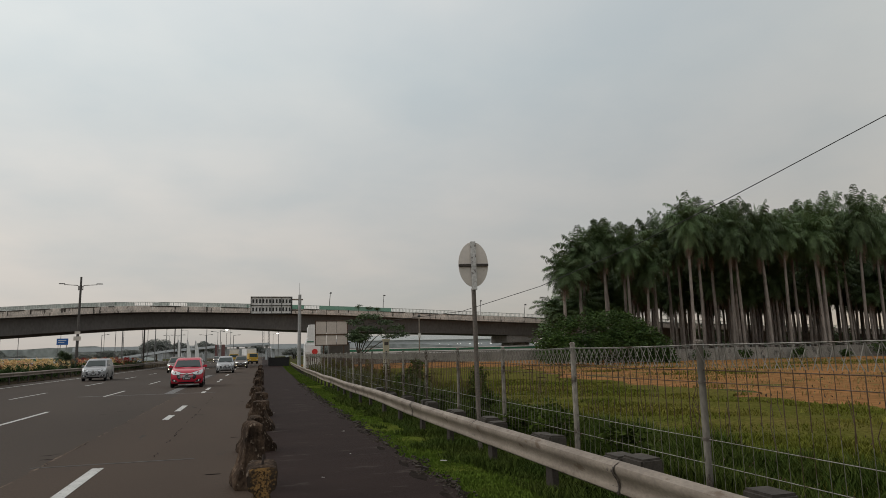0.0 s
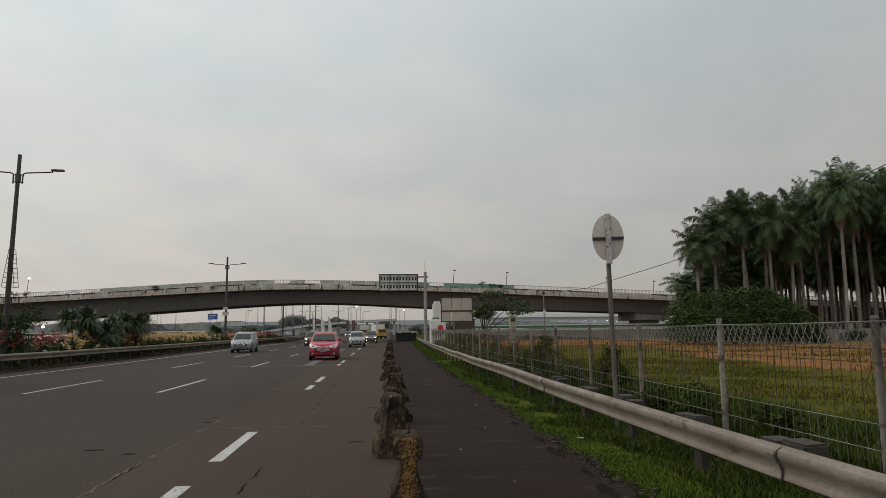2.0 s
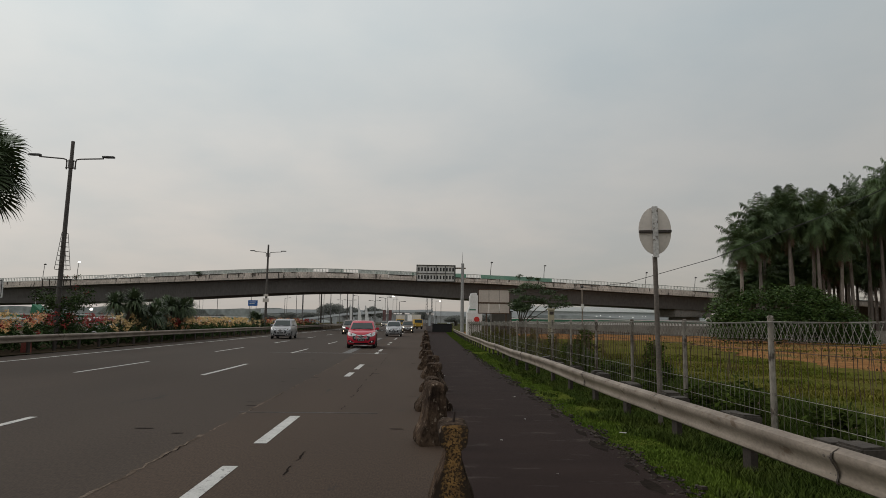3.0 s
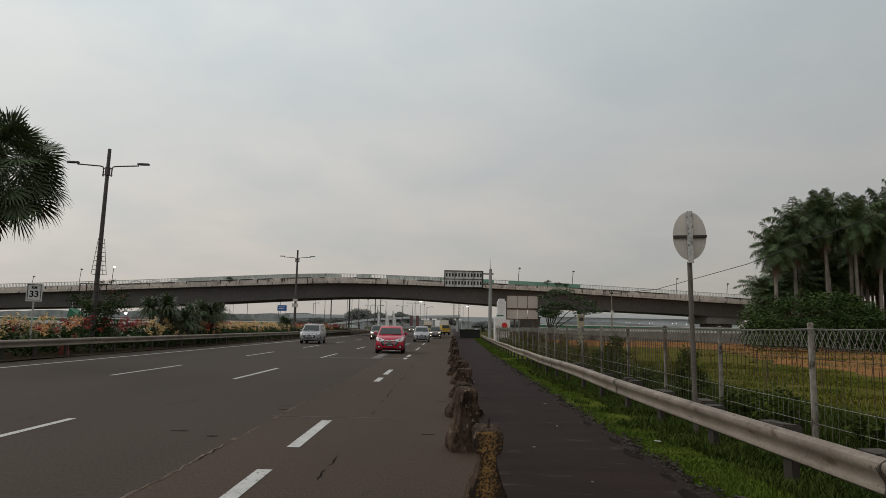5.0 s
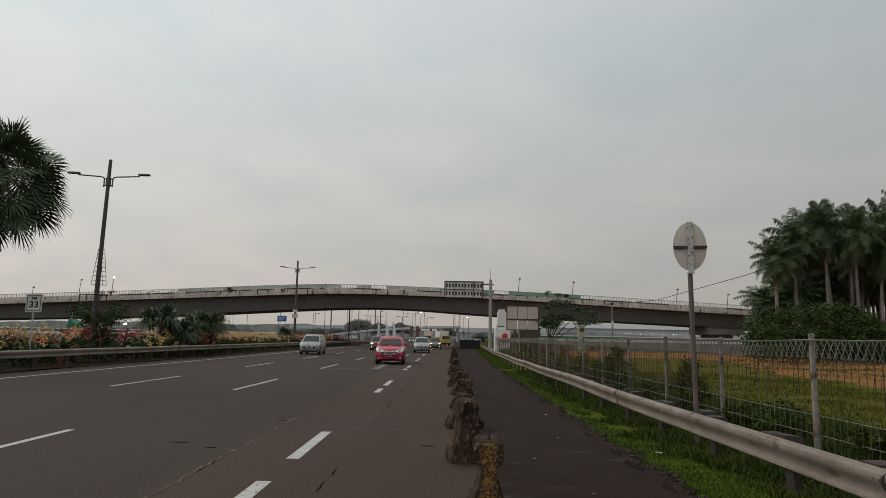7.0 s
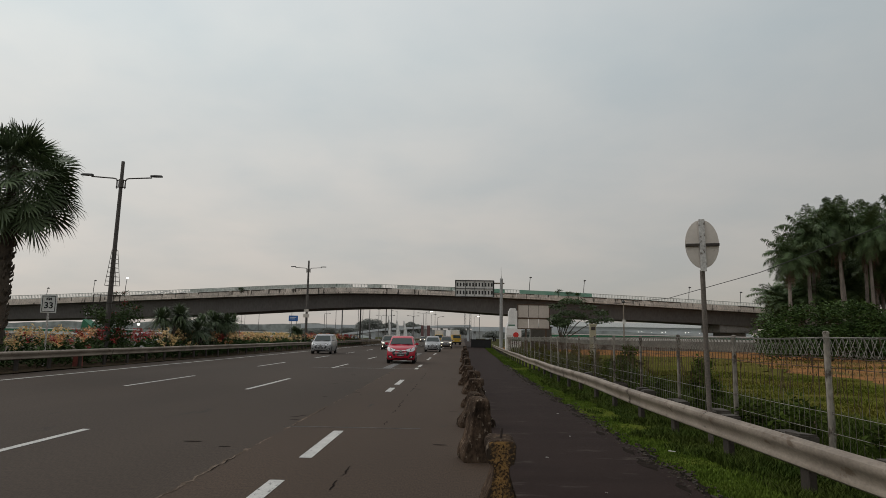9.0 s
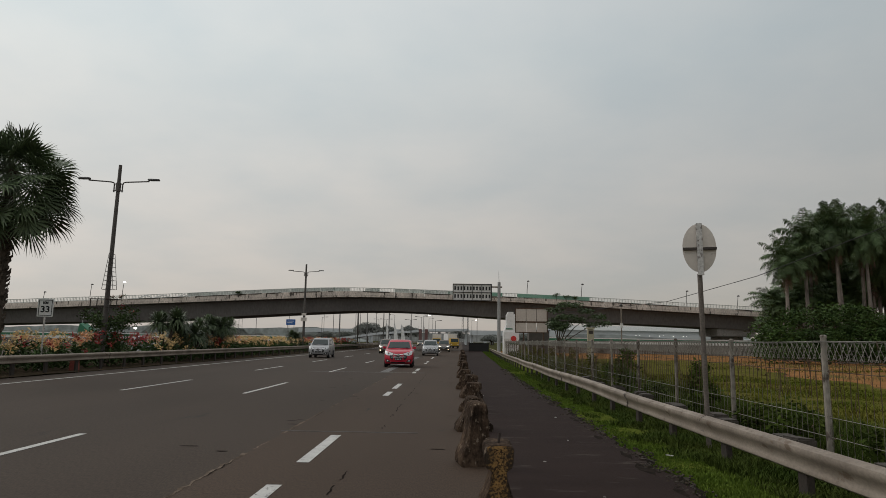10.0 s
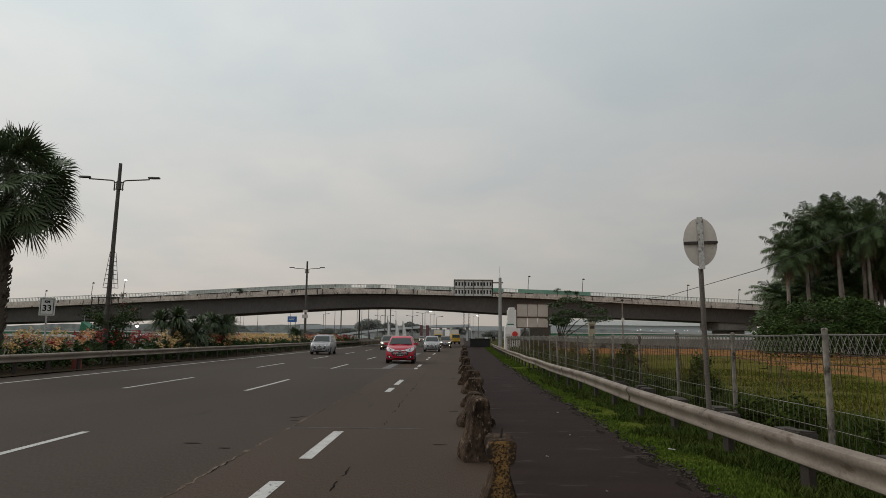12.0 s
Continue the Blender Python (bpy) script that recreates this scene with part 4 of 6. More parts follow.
# young and leaning palms fill the shade between the tall ones
for k in range(120):
    x = 48 + 74 * rp.random()
    y = rp.uniform(75, 101)
    spots.append((x + (y - 75) * 0.3, y, rp.uniform(8.6, 13.2)))
for i, (x, y, h) in enumerate(spots):
    src, h0 = PALMS[(i * 7 + i // 5) % 4]
    h = h - 0.85
    k = h / h0
    m = pose(x, y, -0.05, rp.uniform(-1.5, 1.5), rp.uniform(-1.5, 1.5), rp.uniform(0, 360)) @ Matrix.Diagonal((1.0, 1.0, k, 1))
    c = copy_thing(src, m)
    c.matrix_basis = m
for src, _ in PALMS:
    for o in list(src.children_recursive):
        bpy.data.objects.remove(o)
    bpy.data.objects.remove(src)


def leaf_mass(s, c, rad, n, size, rr, shell=0.45, flat=0.0):
    """Leaves strewn through the outer part of a lump."""
    for _ in range(n):
        v = Vector((rr.gauss(0, 1), rr.gauss(0, 1), rr.gauss(0, 1))).normalized()
        q = lerp(shell, 1.0, rr.random() ** 0.6)
        bumpy = 1 + 0.22 * noise.noise(v * 2.3 + Vector(c))
        p = Vector((c[0] + v.x * rad[0] * q * bumpy, c[1] + v.y * rad[1] * q * bumpy, c[2] + v.z * rad[2] * q * bumpy))
        a = Vector((rr.gauss(0, 1), rr.gauss(0, 1), rr.gauss(0, 0.6 - flat * 0.4))).normalized()
        b = a.cross(Vector((rr.gauss(0, 1), rr.gauss(0, 1), rr.gauss(0, 1)))).normalized()
        L = size * rr.uniform(0.6, 1.3)
        s.add([p, p + a * L * 0.5 + b * L * 0.24, p + a * L, p + a * L * 0.5 - b * L * 0.24], [(0, 1, 2, 3)])


def limbs(s, base, height, spread, n, rr, r0):
    fork = Vector(base) + Vector((rr.uniform(-0.1, 0.1), rr.uniform(-0.1, 0.1), height * 0.38))
    s.tube([base, Vector(base).lerp(fork, 0.5) + Vector((0.05, 0, 0)), fork], [r0 * 1.2, r0, r0 * 0.85], 8)
    ends = []
    for i in range(n):
        a = 2 * math.pi * i / n + rr.uniform(-0.4, 0.4)
        e = fork + Vector((math.cos(a) * spread * rr.uniform(0.5, 1), math.sin(a) * spread * rr.uniform(0.5, 1), height * rr.uniform(0.35, 0.6)))
        mid = fork.lerp(e, 0.5) + Vector((0, 0, height * 0.08))
        s.tube([fork, mid, e], [r0 * 0.6, r0 * 0.35, r0 * 0.12], 6)
        ends.append(e)
        for _ in range(2):
            t = mid + Vector((rr.uniform(-1, 1), rr.uniform(-1, 1), rr.uniform(0.1, 0.6))) * spread * 0.4
            s.tube([mid, t], [r0 * 0.22, r0 * 0.06], 5)
            ends.append(t)
    return ends


# large leafy shrub tree in front of the grove
rr = random.Random(5)
bush = thing("broadleaf_tree", pose(35, 63, 0), "low wide tree with dense mid green foliage", "tree")
s = Shape()
limbs(s, (0, 0, -0.2), 5, 4, 6, rr, 0.22)
part("trunk", s, BARK, bush)
s = Shape()
lumps = [(-5.2, 0, 2.6, 2.2, 2.3), (-3.0, -1, 3.2, 2.4, 2.2), (-0.3, -0.5, 3.5, 2.6, 2.3), (2.5, -1, 3.2, 2.5, 2.1), (5.0, 0, 2.5, 2.4, 2.0), (6.6, 0.5, 1.8, 1.8, 1.5), (0.8, -1.6, 1.6, 3.4, 1.6), (-4, -1.6, 1.4, 2.6, 1.5), (4, -1.5, 1.3, 2.8, 1.3), (-6.0, -1, 1.2, 1.5, 1.2)]
for x, y, z, r, rz in lumps:
    leaf_mass(s, (x, y, z), (r, r, rz), int(900 * r * r / 6), 0.30, rr)
# leafy clumps that stand out of the crown
for k in range(64):
    u = rr.uniform(-1, 1)
    top = 5.7 * (1 - u * u) ** 0.38
    q = rr.uniform(0.12, 0.92)
    r = rr.uniform(0.75, 1.35)
    leaf_mass(s, (u * 6.9, -3.4 * (1 - q * q) ** 0.5 + rr.uniform(-0.3, 0.3), top * q), (r, r * 0.8, r * 0.62), 260, 0.30, rr, shell=0.55, flat=0.5)
part("crown", s, BUSHLEAF, bush)

# dark undergrowth at the back of the grove
s = Shape()
ru = random.Random(41)
for i in range(22):
    x = lerp(47, 138, i / 21) + ru.uniform(-1, 1)
    z = ru.uniform(0.8, 3.2)
    leaf_mass(s, (x, ru.uniform(99.5, 105), z), (2.3, 1.4, ru.uniform(1.6, 2.8)), 420, 0.5, ru, shell=0.15)
tagged(part("grove_undergrowth", s, PALMLEAF), "dark undergrowth behind the palm trunks", "undergrowth", "", "stuff")

# low shrubs along the grove wall
for i, (x, h) in enumerate(((50, 1.6), (55.5, 1.2), (63, 1.5), (70.5, 1.1), (76.5, 2.2), (79, 1.7), (86, 1.4), (92, 1.8))):
    e = thing("wall_shrub", pose(x, 65.4, -0.05), "dark green shrub in front of the low wall", "shrub", "shrubs at the grove wall")
    s = Shape()
    limbs(s, (0, 0, -0.05), h, h * 0.4, 5, rr, 0.04)
    part("stem", s, BARK, e)
    s = Shape()
    for _ in range(5):
        leaf_mass(s, (rr.uniform(-h, h) * 0.5, rr.uniform(-0.4, 0.2), h * rr.uniform(0.3, 0.7)), (h * 0.45, h * 0.4, h * 0.35), 130, 0.24, rr, shell=0.2)
    part("foliage", s, BUSHLEAF, e)

# thin spreading tree behind the fence
tree = thing("spreading_tree", pose(8.25, 52, 0), "slender tree with a flat open crown", "tree")
s = Shape()
ends = [q for q in limbs(s, (0, 0, -0.2), 4.2, 1.1, 6, rr, 0.08)]
for q in ((2.4, 0.2, 3.7), (3.2, -0.3, 3.3), (1.6, 0.4, 4.2)):
    s.tube([(0.0, 0, 1.4), (q[0] * 0.5, q[1], q[2] * 0.75), q], [0.05, 0.035, 0.012], 6)
part("trunk", s, BARK, tree)
s = Shape()
for e in ends:
    leaf_mass(s, tuple(e), (0.5, 0.6, 0.2), 150, 0.19, rr, shell=0.1, flat=0.8)
for x, z in ((0.3, 4.5), (1.2, 4.5), (2.1, 4.1), (2.9, 3.6), (-0.3, 4.1), (1.7, 3.4), (3.3, 3.1), (0.8, 3.6), (2.6, 3.0)):
    leaf_mass(s, (x, rr.uniform(-0.8, 0.8), z), (0.74, 0.85, 0.28), 260, 0.18, rr, shell=0.1, flat=0.8)
part("crown", s, TREELEAF, tree)

# fan palm on the median
fp = thing("fan_palm", pose(-19.0, 27, 0), "fan palm with ragged trunk and dense crown of stiff fans", "palm tree")
s = Shape().tube([(0, 0, -0.3), (0.03, 0, 2.5), (0.08, 0, 5.2), (0.12, 0, 8.5)], [0.30, 0.26, 0.25, 0.22], 12)
part("trunk", s, BARK, fp, smooth=True)
rr = random.Random(11)
s = Shape()
for i in range(150):
    a, z = rr.uniform(0, 6.28), rr.uniform(0.4, 6.2)
    o = Vector((math.cos(a), math.sin(a), 0))
    p = o * 0.23 + Vector((0.08 * z / 5, 0, z))
    s.tube([p, p + o * 0.12 + Vector((0, 0, 0.10)), p + o * 0.14 + Vector((0, 0, 0.22))], [0.06, 0.045, 0.015], 5)
part("leaf_stub", s, BARK, fp, "broken leaf stubs on the bark")


def fan(rr, az, el, stem, R):
    d = Vector((math.cos(az) * math.cos(el), math.sin(az) * math.cos(el), math.sin(el)))
    side = Vector((-math.sin(az), math.cos(az), 0))
    up = side.cross(d) * -1
    roll = rr.uniform(-1.1, 1.1)
    side, up = side * math.cos(roll) + up * math.sin(roll), up * math.cos(roll) - side * math.sin(roll)
    base = Vector((0.12, 0, 8.5))
    hub = base + d * stem + Vector((0, 0, -0.12 * stem * stem))
    s = Shape().tube([base, base.lerp(hub, 0.5) + Vector((0, 0, 0.08)), hub], [0.035, 0.025, 0.02], 5, cap=False)
    n = 34
    d2 = (d + Vector((0, 0, -0.25))).normalized()
    prev = None
    for i in range(n):
        th = lerp(-2.35, 2.35, i / (n - 1))
        o = (d2 * math.cos(th) + side * math.sin(th)).normalized()
        L = R * (1.0 - 0.16 * abs(th) / 2.35) * rr.uniform(0.92, 1.05)
        fold = up * (0.03 if i % 2 else -0.03)
        mid = hub + o * L * 0.55 + fold + Vector((0, 0, -0.05))
        t = side * math.cos(th) - d2 * math.sin(th)
        w = L * 0.55 * 0.075
        tip = hub + o * L + Vector((0, 0, -0.16 * L * rr.uniform(0.5, 1.8)))
        q = hub + o * L * 0.80 + Vector((0, 0, -0.07 * L)) + fold
        s.add([hub, mid - t * w, mid + t * w, q - t * w * 0.45, q + t * w * 0.45, tip], [(0, 1, 2), (1, 3, 4, 2), (3, 5, 4)])
    return s


nf = 72
for i in range(nf):
    u = i / (nf - 1)
    el = math.asin(lerp(0.98, -0.93, u)) + rr.uniform(-0.12, 0.12)
    part("frond", fan(rr, i * 2.399 + rr.uniform(-0.2, 0.2), el, lerp(1.25, 1.95, min(1.0, u * 1.8)) * rr.uniform(0.7, 1.12), rr.uniform(1.15, 1.42)), FANLEAF, fp)


# spiky screw-pine clumps on the median
def spiky(m, trunks, h, seed, label):
    rr = random.Random(seed)
    e = thing("screw_pine", m, label, "shrub", "spiky shrubs on the median")
    s, g = Shape(), Shape()
    for i in range(trunks):
        a = rr.uniform(0, 6.28)
        q = rr.uniform(0.2, 1.0) * (0.4 + 0.25 * trunks ** 0.5)
        tip = Vector((math.cos(a) * q, math.sin(a) * q, h * rr.uniform(0.55, 0.78)))
        s.tube([(0, 0, -0.1), (tip.x * 0.4, tip.y * 0.4, tip.z * 0.55), tip], [0.11, 0.08, 0.06], 6)
        for k in range(210):
            az, el = rr.uniform(0, 6.28), rr.uniform(-0.75, 1.4)
            L = rr.uniform(0.8, 1.2)
            o = Vector((math.cos(az) * math.cos(el), math.sin(az) * math.cos(el), math.sin(el)))
            t = Vector((-math.sin(az), math.cos(az), 0)) * 0.034
            b = tip + o * L * 0.6
            c = tip + o * L + Vector((0, 0, -0.22 * L))
            g.add([tip - t, tip + t, b + t, b - t, c], [(0, 1, 2, 3), (3, 2, 4)])
    part("stem", s, BARK, e)
    part("crown", g, FANLEAF, e)


spiky(pose(-18.6, 42.5, 0), 4, 3.6, 1, "spiky screw pine with bare forked stems")
spiky(pose(-18.5, 45.0, 0), 6, 3.1, 2, "dense spiky screw pine clump in the flower bed")
spiky(pose(-18.4, 46.8, 0), 5, 2.9, 8, "dense spiky screw pine clump in the flower bed")
spiky(pose(-18.5, 50.2, 0), 8, 3.6, 3, "rounded dense screw pine clump")
spiky(pose(-18.8, 52.2, 0), 7, 3.4, 4, "rounded dense screw pine clump")
spiky(pose(-18.9, 79.5, 0), 4, 2.6, 5, "spiky screw pine at a lamp foot")
spiky(pose(-18.9, 17.5, 0), 4, 3.0, 6, "spiky screw pine with bare forked stems")

# shrub at the lamp foot
sh = thing("flowering_shrub", pose(-18.3, 35.0, 0), "loose green shrub with red blossom at the lamp foot", "shrub")
s = Shape()
rr = random.Random(17)
ends = limbs(s, (0, 0, -0.1), 3.1, 1.45, 8, rr, 0.05)
part("stem", s, BARK, sh)
s = Shape()
leaf_mass(s, (0, 0, 1.3), (1.1, 0.9, 1.1), 1700, 0.14, rr, shell=0.2)
for e in ends:
    leaf_mass(s, tuple(e), (0.45, 0.45, 0.4), 110, 0.13, rr, shell=0.1)
part("crown", s, BUSHLEAF, sh)
s = Shape()
for e in ends[::7]:
    leaf_mass(s, tuple(e + Vector((0, 0, 0.2))), (0.25, 0.25, 0.16), 16, 0.09, rr)
part("blossom", s, FLOWER_R, sh)

# canna bed along the median
lv, fy, fr, fo = Shape(), Shape(), Shape(), Shape()
rr = random.Random(23)
y = 8.0
while y < 120:
    dens = 1.0 if y < 70 else 0.6
    for _ in range(int(14 * dens)):
        x, yy = rr.uniform(-20.6, -17.15), y + rr.uniform(0, 0.8)
        h = rr.uniform(0.9, 1.55) if x < -17.7 else rr.uniform(0.5, 1.0)
        for k in range(13):
            az, z = rr.uniform(0, 6.28), h * rr.uniform(0.05, 0.85)
            o = Vector((math.cos(az), math.sin(az), rr.uniform(0.4, 1.4))).normalized()
            t = Vector((-math.sin(az), math.cos(az), 0)) * 0.05
            p = Vector((x, yy, z))
            L = rr.uniform(0.25, 0.5)
            lv.add([p, p + o * L * 0.5 + t, p + o * L + Vector((0, 0, -0.08)), p + o * L * 0.5 - t], [(0, 1, 2, 3)])
        if rr.random() < 0.66 and x < -17.6:
            zone = noise.noise(Vector((yy * 0.16, x * 0.25, 4.4))) + rr.uniform(-0.12, 0.12) + (0.26 if 1.82 < yy / -x < 2.15 else -0.25 if yy / -x < 2.4 else -0.02)
            tgt = fr if zone > 0.22 else (fo if zone > 0.12 else fy)
            leaf_mass(tgt, (x, yy, h + 0.18), (0.19, 0.19, 0.19), 30, 0.12, rr, shell=0.1)
    y += 0.8
tagged(part("flower_bed_foliage", lv, CANNALEAF), "dense green leaves of the flower bed", "flower bed", "", "stuff")
tagged(part("yellow_flowers", fy, FLOWER_Y), "yellow blossoms in the median flower bed", "flowers", "", "stuff")
tagged(part("red_flowers", fr, FLOWER_R), "red blossoms in the median flower bed", "flowers", "", "stuff")
tagged(part("orange_flowers", fo, FLOWER_O), "orange blossoms in the median flower bed", "flowers", "", "stuff")


# ---- grass ----
def blades(name, area, n, h, material, label, seed, lean=0.5, w=0.006, z0=-0.06, mask=None, power=1.0):
    r = np.random.default_rng(seed)
    (xa, xb), (ya, yb) = area
    u = r.random(n) ** power
    yv = ya + (yb - ya) * u
    base = np.array([(rail_x(q)) - 3.77 for q in yv])
    xv = xa + (xb - xa) * r.random(n) + base
    keep = np.ones(n, bool)
    if mask:
        keep = np.array([mask(a, b) for a, b in zip(xv, yv)]) > r.random(n)
    xv, yv = xv[keep], yv[keep]
    n = len(xv)
    hh = h * (0.5 + r.random(n)) * np.array([0.75 + 0.6 * noise.noise(Vector((a * 0.9, b * 0.9, seed))) for a, b in zip(xv, yv)])
    hh = np.maximum(hh, h * 0.2)
    az = r.random(n) * 6.283
    ln = lean * hh * r.random(n)
    ww = w * (0.7 + 0.6 * r.random(n)) * (1 + yv / 14)
    tx, ty = np.cos(az + 1.57) * ww, np.sin(az + 1.57) * ww
    dx, dy = np.cos(az) * ln, np.sin(az) * ln
    z = np.full(n, z0)
    V = np.empty((n, 5, 3))
    V[:, 0] = np.stack([xv - tx, yv - ty, z], 1)
    V[:, 1] = np.stack([xv + tx, yv + ty, z], 1)
    V[:, 2] = np.stack([xv + dx * 0.35 + tx * 0.8, yv + dy * 0.35 + ty * 0.8, z + hh * 0.6], 1)
    V[:, 3] = np.stack([xv + dx * 0.35 - tx * 0.8, yv + dy * 0.35 - ty * 0.8, z + hh * 0.6], 1)
    V[:, 4] = np.stack([xv + dx, yv + dy, z + hh], 1)
    me = bpy.data.meshes.new(name)
    o = np.arange(n)[:, None] * 5
    faces = [tuple(q) for q in (o + np.array([0, 1, 2, 3])).tolist()] + [tuple(q) for q in (o + np.array([3, 2, 4])).tolist()]
    me.from_pydata(V.reshape(-1, 3).tolist(), [], faces)
    me.update()
    me.materials.append(material)
    return tagged(part(name, me, material), label, "grass", "", "stuff")


blades("verge_grass", ((2.62, 3.9), (3.5, 30)), 75000, 0.058, GRASS, "short bright green verge grass", 1, mask=lambda x, y: 1.0 if x > edge_x(y) + 0.05 else 0.15, power=1.5)
blades("verge_grass_far", ((2.7, 3.9), (28, 110)), 26000, 0.055, GRASS, "short bright green verge grass farther along", 2, w=0.012)
blades("rail_weeds", ((3.52, 5.1), (3.5, 34)), 70000, 0.13, WEED, "unkempt weeds under the crash barrier", 3, lean=1.0, w=0.0055, power=1.4)
def field_mask(x, y):
    # grass lies along the fence and thins out towards the bare earth
    q = (turf_edge(y) - x) * 0.6 + 0.9 * noise.noise(Vector((x * 0.5, y * 0.5, 2)))
    return max(0.0, min(1.0, q))
blades("field_grass", ((5.2, 18.5), (3, 34)), 230000, 0.12, FIELDGRASS, "rough green grass on the field", 4, lean=0.9, w=0.0065, z0=0.0, mask=field_mask, power=1.3)
blades("tall_field_grass", ((5.2, 7.4), (3, 26)), 45000, 0.29, WEED, "tall dark grass along the fence", 14, lean=1.0, w=0.005, z0=0.0, power=1.3)
blades("fence_line_grass", ((5.15, 8.0), (20, 75)), 34000, 0.55, FIELDGRASS, "tall olive grass along the fence", 24, lean=0.9, w=0.004, z0=-0.02)
# dark tufts, made denser towards the rail to stand in for its shade
blades("verge_tufts", ((2.95, 4.3), (3.5, 26)), 24000, 0.13, WEED, "darker tufts in the verge grass, thickened at the rail for its shade", 34, lean=1.1, w=0.006, mask=lambda x, y: 1.0 if noise.noise(Vector((x * 1.6, y * 0.9, 5))) + (x - 3.3) * 0.7 > 0.10 else 0.0, power=1.4)
blades("dry_field_grass", ((13, 60), (8, 62)), 70000, 0.16, DRYGRASS, "dry yellow grass tufts on the earth", 5, lean=1.0, w=0.005, mask=lambda x, y: 0.35 + 0.9 * noise.noise(Vector((x * 0.15, y * 0.3, 7))))
blades("field_tufts", ((8, 70), (22, 64)), 60000, 0.22, FIELDGRASS, "green grass patches on the bare earth", 6, lean=1.0, w=0.005, mask=lambda x, y: 1.0 if noise.noise(Vector((x * 0.09, y * 0.22, 11))) > 0.22 else 0.0)

# weeds and creepers at the fence
rr = random.Random(31)
for k, (yy, h, w) in enumerate(((10.6, 0.75, 0.5), (14.2, 1.2, 0.35), (14.8, 1.05, 0.4), (17.6, 0.6, 0.3), (20.2, 1.35, 0.35), (23.0, 0.9, 0.5), (27.5, 0.9, 0.6), (34, 0.9, 0.8), (40, 0.8, 1.0), (8.0, 0.5, 0.5), (12.0, 0.5, 0.4), (18.8, 0.45, 0.5), (21.2, 1.2, 0.35), (25.2, 1.1, 0.6), (30, 1.2, 0.7), (32, 0.9, 0.9), (36.5, 1.2, 0.8), (43, 1.1, 1.0), (46, 1.2, 1.2), (50, 1.0, 1.2), (55, 1.2, 1.4))):
    e = thing("fence_weed", pose(fence_x(yy) + 0.25, yy, -0.05), "leafy green weed growing at the wire fence", "weed", "weeds at the fence")
    g = Shape()
    for i in range(6):
        s = Shape()
        a, b = rr.uniform(-w, w), rr.uniform(-0.2, 0.2)
        hh = h * rr.uniform(0.6, 1.1)
        s.tube([(b * 0.3, a * 0.3, 0), (b * 0.7, a * 0.7, hh * 0.5), (b, a, hh)], [0.012, 0.008, 0.004], 4, cap=False)
        part("stem", s, BARK, e)
        for q in range(4):
            leaf_mass(g, (b * (0.3 + 0.2 * q), a * (0.3 + 0.2 * q), hh * (0.25 + 0.25 * q)), (0.15, 0.20, 0.17), 62, 0.10, rr, shell=0.1)
    # weeds beyond 24 m take the paler grass colour in place of haze
    part("foliage", g, WEED if yy < 24 else FIELDGRASS, e)


# ---- gantry, boards and far things ----
GREYPANEL = mat("grey_panel", (0.62, 0.60, 0.57), (0.52, 0.50, 0.47), rough=0.7, scale=1.2, fine=10, grain=0.1)
DARKFRAME = mat("dark_frame", (0.03, 0.028, 0.027), (0.022, 0.02, 0.02), rough=0.7)
BOARDBACK = mat("weathered_board", (0.56, 0.48, 0.42), (0.48, 0.405, 0.35), rough=0.85, scale=0.6, fine=6, grain=0.06, bump=0.02)
RUSTFRAME = mat("rusty_frame", (0.12, 0.075, 0.05), (0.08, 0.05, 0.036), rough=0.9, scale=2)
WHITEPAINT = mat("white_paint", (0.74, 0.73, 0.71), (0.62, 0.61, 0.59), rough=0.6, scale=0.8, fine=8, grain=0.06)
GREENPAINT = mat("green_paint", (0.03, 0.16, 0.085), (0.04, 0.125, 0.075), rough=0.65, scale=0.5, fine=6, grain=0.15)
GREENNET = mat("green_netting", (0.15, 0.31, 0.23), (0.21, 0.35, 0.27), rough=0.8, scale=0.8, fine=10, grain=0.2)
RAILPAINT = mat("pale_green_rail", (0.44, 0.47, 0.43), (0.52, 0.53, 0.49), rough=0.7, scale=0.3, fine=5, c3=(0.14, 0.22, 0.175), spots=0.12, spot_scale=0.9, stretch=(1.6, 1, 0.5), vary=0.3)
REDPAINT = mat("red_paint", (0.55, 0.03, 0.025), (0.42, 0.025, 0.02), rough=0.5)
BLUEPAINT = mat("blue_sign_paint", (0.02, 0.10, 0.36), (0.03, 0.12, 0.33), rough=0.5)
GREYWALL = mat("grey_block_wall", (0.27, 0.25, 0.22), (0.15, 0.138, 0.12), rough=0.9, scale=0.5, fine=7, c3=(0.085, 0.08, 0.07), spots=0.2, spot_scale=0.8)
DARKWALL = mat("dark_wall", (0.011, 0.010, 0.010), (0.016, 0.015, 0.014), rough=0.85, scale=1)
# distance haze is mixed into the pale base colours of the next four
HAZEGREEN = mat("hazed_woods", (0.215, 0.235, 0.225), (0.265, 0.28, 0.265), rough=1.0, scale=0.03, fine=0.3, bump=0, spec=0)
HAZEHILL = mat("hazed_hill", (0.235, 0.24, 0.232), (0.27, 0.272, 0.262), rough=1.0, scale=0.02, fine=0.2, bump=0, spec=0)
HAZEBUILD = mat("hazed_building", (0.52, 0.54, 0.545), (0.45, 0.47, 0.48), rough=0.9, scale=0.05, fine=0.5, grain=0.05, bump=0)
HAZETREE = mat("hazed_tree_leaves", (0.225, 0.235, 0.215), (0.26, 0.268, 0.245), rough=1.0, scale=0.3, fine=2, bump=0, vary=0.12, spec=0.0)
